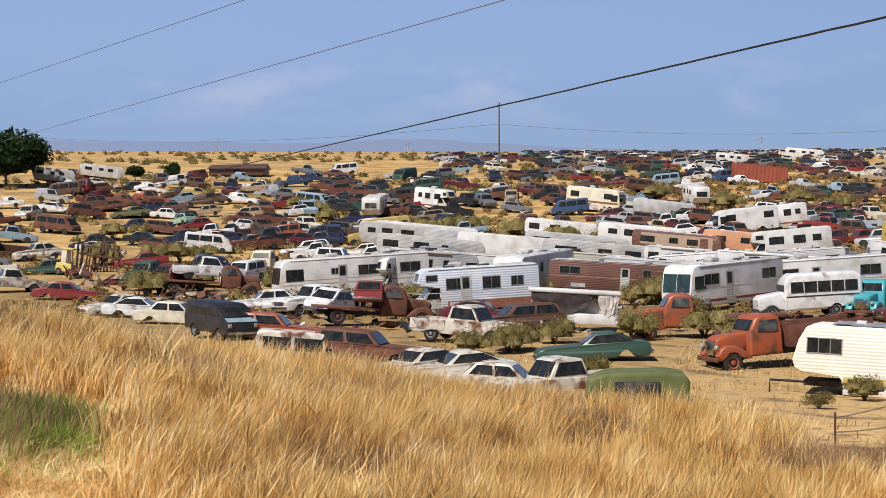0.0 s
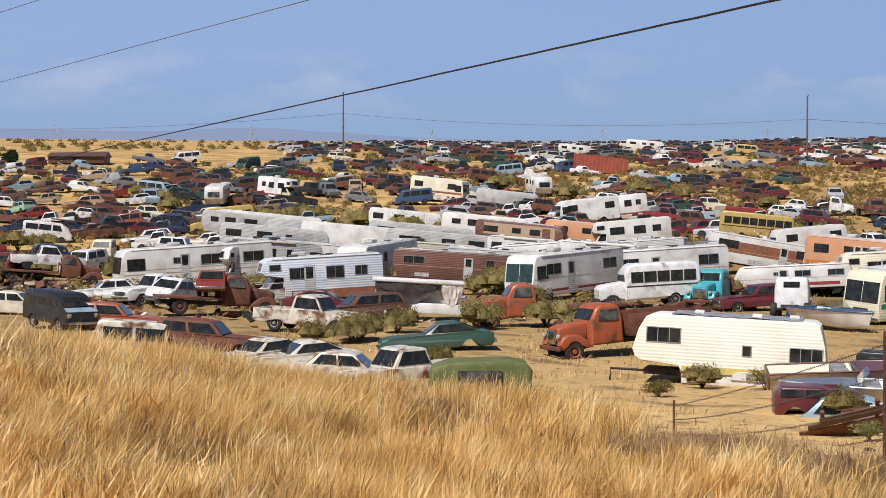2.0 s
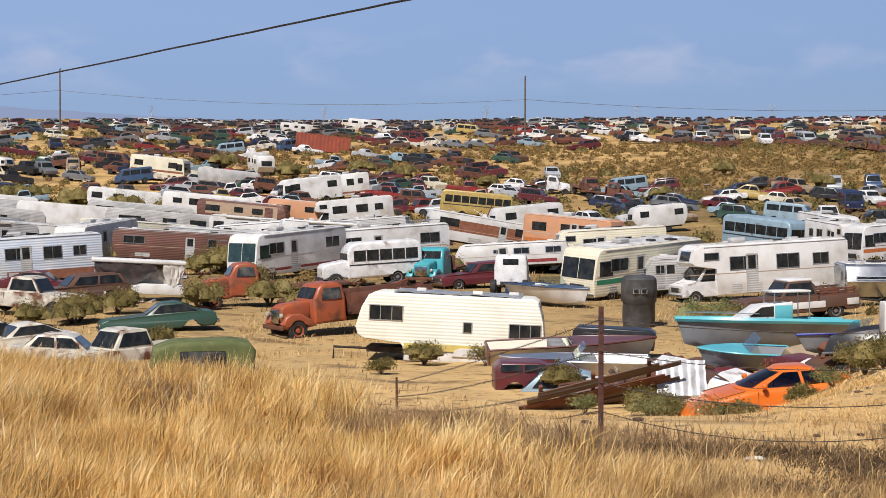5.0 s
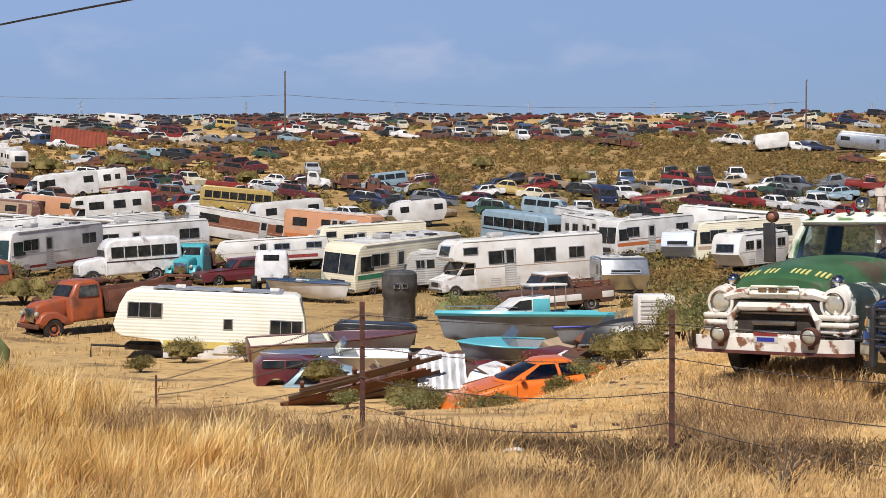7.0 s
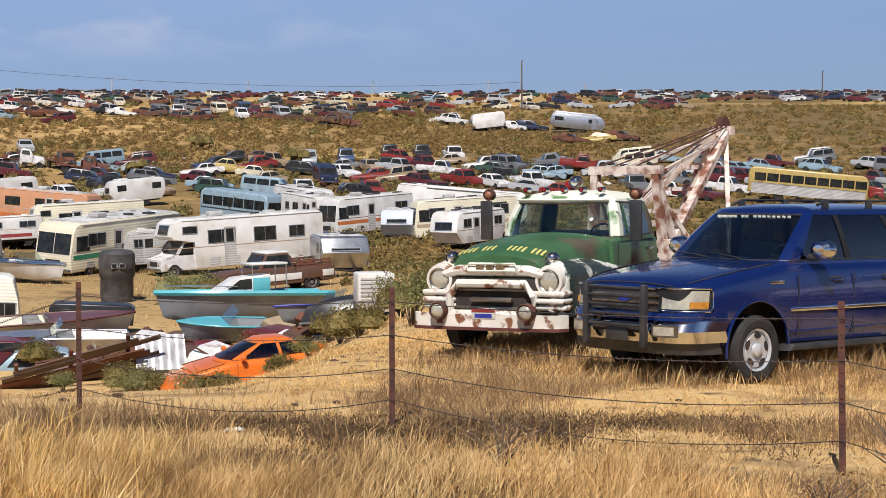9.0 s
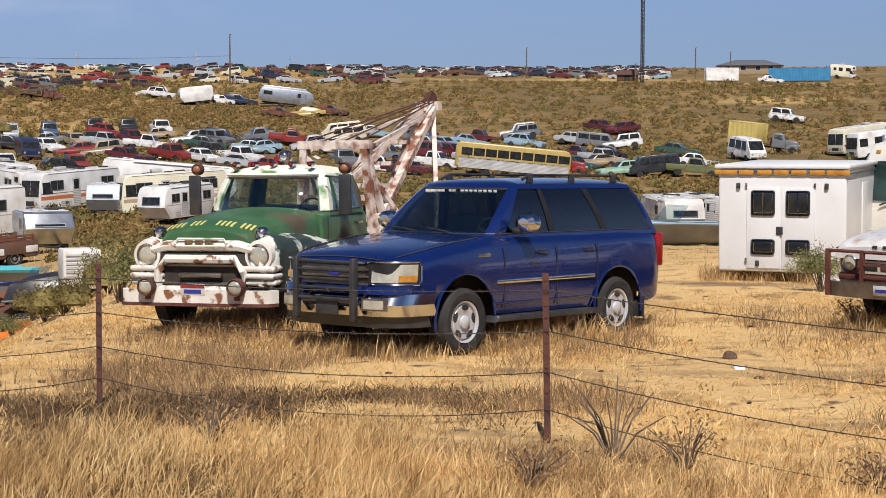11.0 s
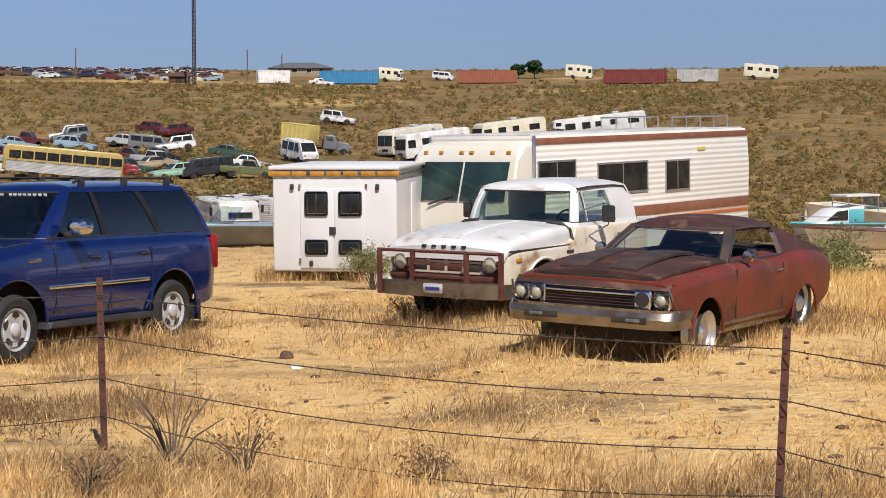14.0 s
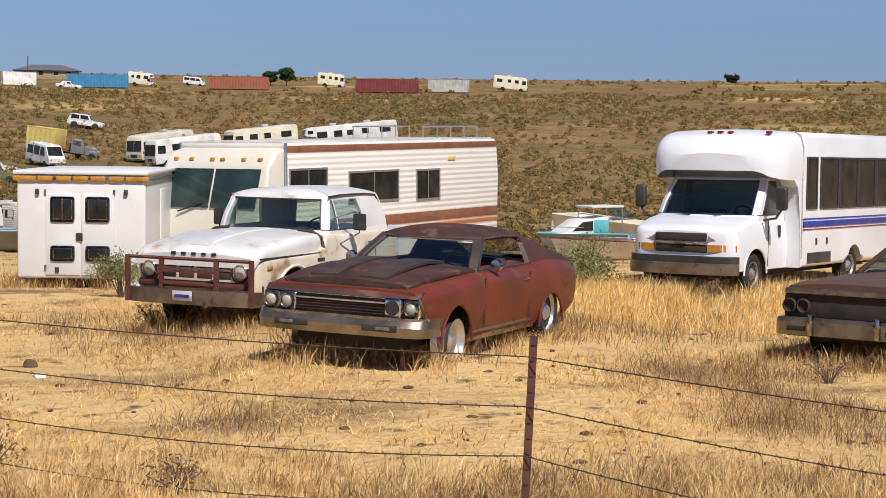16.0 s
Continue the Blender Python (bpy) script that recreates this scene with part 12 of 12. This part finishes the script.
def far_rows(name, label, seed, areas):
    """Wrecks too far to pick apart, joined: body, glass and wheels of each from its shared meshes."""
    rnd = random.Random(seed)
    cols = ["rust", "rust", "rust", "rust", "brown", "brown", "maroon", "white", "rusty_white", "silver", "grey", "black", "black", "darkblue", "red", "tan", "green", "lightblue", "cream"]
    names = sorted(set(cols))
    parts, pieces = {}, []
    for kind in CARS:
        L, W, clear, belt, hood, deck, roof, cowl, rf, rr, tail, fa, ra, r = CARS[kind]
        c = cabin_corners(belt, roof, W / 2 - 0.05, cowl, rf, rr, tail, 0.14)
        o = [(L / 2, clear), (L / 2, hood - 0.12), (L / 2 - 0.3, hood), (cowl, belt), (tail, belt), (-L / 2 + 0.1, deck), (-L / 2, deck - 0.2), (-L / 2, clear)]
        bm = shell(o, W / 2, 0.0)
        q = [bm.verts.new(p) for p in c]
        for f in ((0, 1, 5, 4), (1, 2, 6, 5), (2, 3, 7, 6), (3, 0, 4, 7), (4, 5, 6, 7)):
            bm.faces.new([q[k] for k in f])
        parts[kind] = [(bm, 0)]
        g = bmesh.new()
        for nm, q in glass_facets(c, 1):
            g.faces.new([g.verts.new(p) for p in q])
        parts[kind].append((g, 1))
        w = bmesh.new()
        for x in (fa, ra):
            for s in (1, -1):
                add_box(w, (x - r * 0.8, s * (W / 2 - 0.1) - 0.1, 0), (x + r * 0.8, s * (W / 2 - 0.1) + 0.12, r * 1.7))
        parts[kind].append((w, 2))
    data = {k: [(np.array([v.co[:] for v in b.verts]), [[v.index for v in f.verts] for f in b.faces], m) for b, m in ps if (b.verts.index_update() or True)] for k, ps in parts.items()}
    verts, faces, mats, base = [], [], [], 0
    kinds = list(CARS)
    for count, az0, az1, d0, d1 in areas:
        for _ in range(count):
            az, d = rnd.uniform(az0, az1), rnd.uniform(d0, d1)
            m = np.array(stand(az, d, rnd.choice((85, -85, 85, -85, 20)) + rnd.uniform(-18, 18)))
            col = names.index(rnd.choice(cols))
            for vs, fs, k in data[rnd.choice(kinds)]:
                verts.append(vs @ m[:3, :3].T + m[:3, 3])
                faces += [[i + base for i in f] for f in fs]
                mats += [col if k == 0 else len(names) + k - 1] * len(fs)
                base += len(vs)
    me = bpy.data.meshes.new(name)
    me.from_pydata(np.concatenate(verts).tolist(), [], faces)
    for c in names:
        me.materials.append(PAINTS[c])
    me.materials.append(GLASS), me.materials.append(RUBBER)
    me.polygons.foreach_set("material_index", mats)
    tagged(new(name, me), label, "cars", kind="stuff")


def camper_rows(seed, rows):
    """Packed rows of trailers and motorhomes, one row behind the other."""
    rnd = random.Random(seed)
    for d, az0, az1 in rows:
        az = az0
        while az < az1:
            L = rnd.choice((6.5, 7.5, 8.5, 9.5))
            step = math.degrees((L + rnd.uniform(0.3, 1.6)) / d)
            a, dd = az + step / 2, d + rnd.uniform(-1.6, 1.6)
            az += step
            x, y, z = spot(a, dd)
            if any((x - p) ** 2 + (y - q) ** 2 < 27 for p, q in TAKEN):
                continue
            side = rnd.choice((RV_SMOOTH, RV_SMOOTH, RV_GREY, RV_GREY, RV_CREAM, RV_WHITE, RV_BROWN, RV_BLUE))
            if rnd.random() < 0.7:
                travel_trailer(a, dd, rnd.choice((90, -90)) + rnd.uniform(-14, 14), L, side, rnd.choice((None, STRIPE_BROWN, STRIPE_TAN)), rnd.choice("abcd"), rnd.uniform(2.4, 2.85), seed=int(az * 10), lean=rnd.uniform(-2, 2))
            else:
                motorhome(a, dd, rnd.choice((90, -90)) + rnd.uniform(-25, 25), L, RV_SMOOTH if side is RV_BROWN else side, rnd.choice((None, STRIPE_BROWN, STRIPE_ORANGE)), rnd.choice("abd"), rnd.uniform(2.7, 3.0), seed=int(az * 10))


def debris(name, label, seed, areas):
    """Rusted panels, beams, tyres and boxes strewn between the wrecks, too many to count."""
    rnd = random.Random(seed)
    cols = ["rust", "rust", "brown", "brown", "maroon", "rusty_white", "black", "tan", "rust"]
    names = sorted(set(cols))
    bm = bmesh.new()
    mats = []
    for count, az0, az1, d0, d1 in areas:
        for _ in range(count):
            az, d = rnd.uniform(az0, az1), rnd.uniform(d0, d1)
            x, y, z = spot(az, d)
            for _ in range(rnd.choice((2, 3, 4))):
                w = Vector((rnd.uniform(0.3, 1.3), rnd.uniform(0.06, 0.5), rnd.uniform(0.02, 0.16)))
                m = Matrix.Translation((x + rnd.uniform(-1.2, 1.2), y + rnd.uniform(-1.2, 1.2), z + rnd.uniform(0.05, 0.5))) @ pose(0, 0, 0, rnd.uniform(-25, 25), rnd.uniform(-30, 30), rnd.uniform(0, 360))
                vs = []
                for k in range(8):
                    q = Vector(((k & 1) - 0.5, ((k >> 1) & 1) - 0.5, (k >> 2) - 0.5))
                    vs.append(bm.verts.new(m @ Vector((q.x * w.x * rnd.uniform(0.75, 1), q.y * w.y * rnd.uniform(0.6, 1), q.z * w.z + 0.1 * rnd.random()))))
                for f in ((0, 2, 3, 1), (4, 5, 7, 6), (0, 1, 5, 4), (2, 6, 7, 3), (0, 4, 6, 2), (1, 3, 7, 5)):
                    bm.faces.new([vs[k] for k in f])
                mats += [names.index(rnd.choice(cols))] * 6
    me = bpy.data.meshes.new(name)
    bm.to_mesh(me)
    bm.free()
    for c in names:
        me.materials.append(PAINTS[c])
    me.polygons.foreach_set("material_index", mats)
    tagged(new(name, me), label, "scrap", kind="stuff")


debris("strewn_scrap", "rusted panels, beams and car parts strewn between wrecks", 61, ((60, 38, 58, 84, 112), (150, 34, 64, 112, 200), (160, 36, 64, 200, 300), (60, 6, 33, 172, 215)))
camper_rows(5, ((134, 39, 53), (140, 38.5, 52), (146, 38.5, 50), (152, 39, 48)))
scatter(11, 64, 37, 66, 185, 300, (85, -85), KINDS, MIXED)
scatter(14, 66, 6, 33, 172, 215, (85, -85, 60, 20), KINDS, LIGHTER, gap=3.6)
scatter(16, 30, 36, 66, 150, 200, (85, -85), KINDS, MIXED)
far_rows("far_wrecks", "far rows of rusted wrecks towards the ridge", 21, ((210, 34, 52, 285, 420), (40, 52, 63, 185, 285), (60, 44, 58, 185, 260), (40, 34, 46, 185, 260), (230, 32, 49, 420, 640), (210, 13, 34, 330, 520), (230, 4.5, 15, 380, 600), (40, 20, 34, 280, 330)))
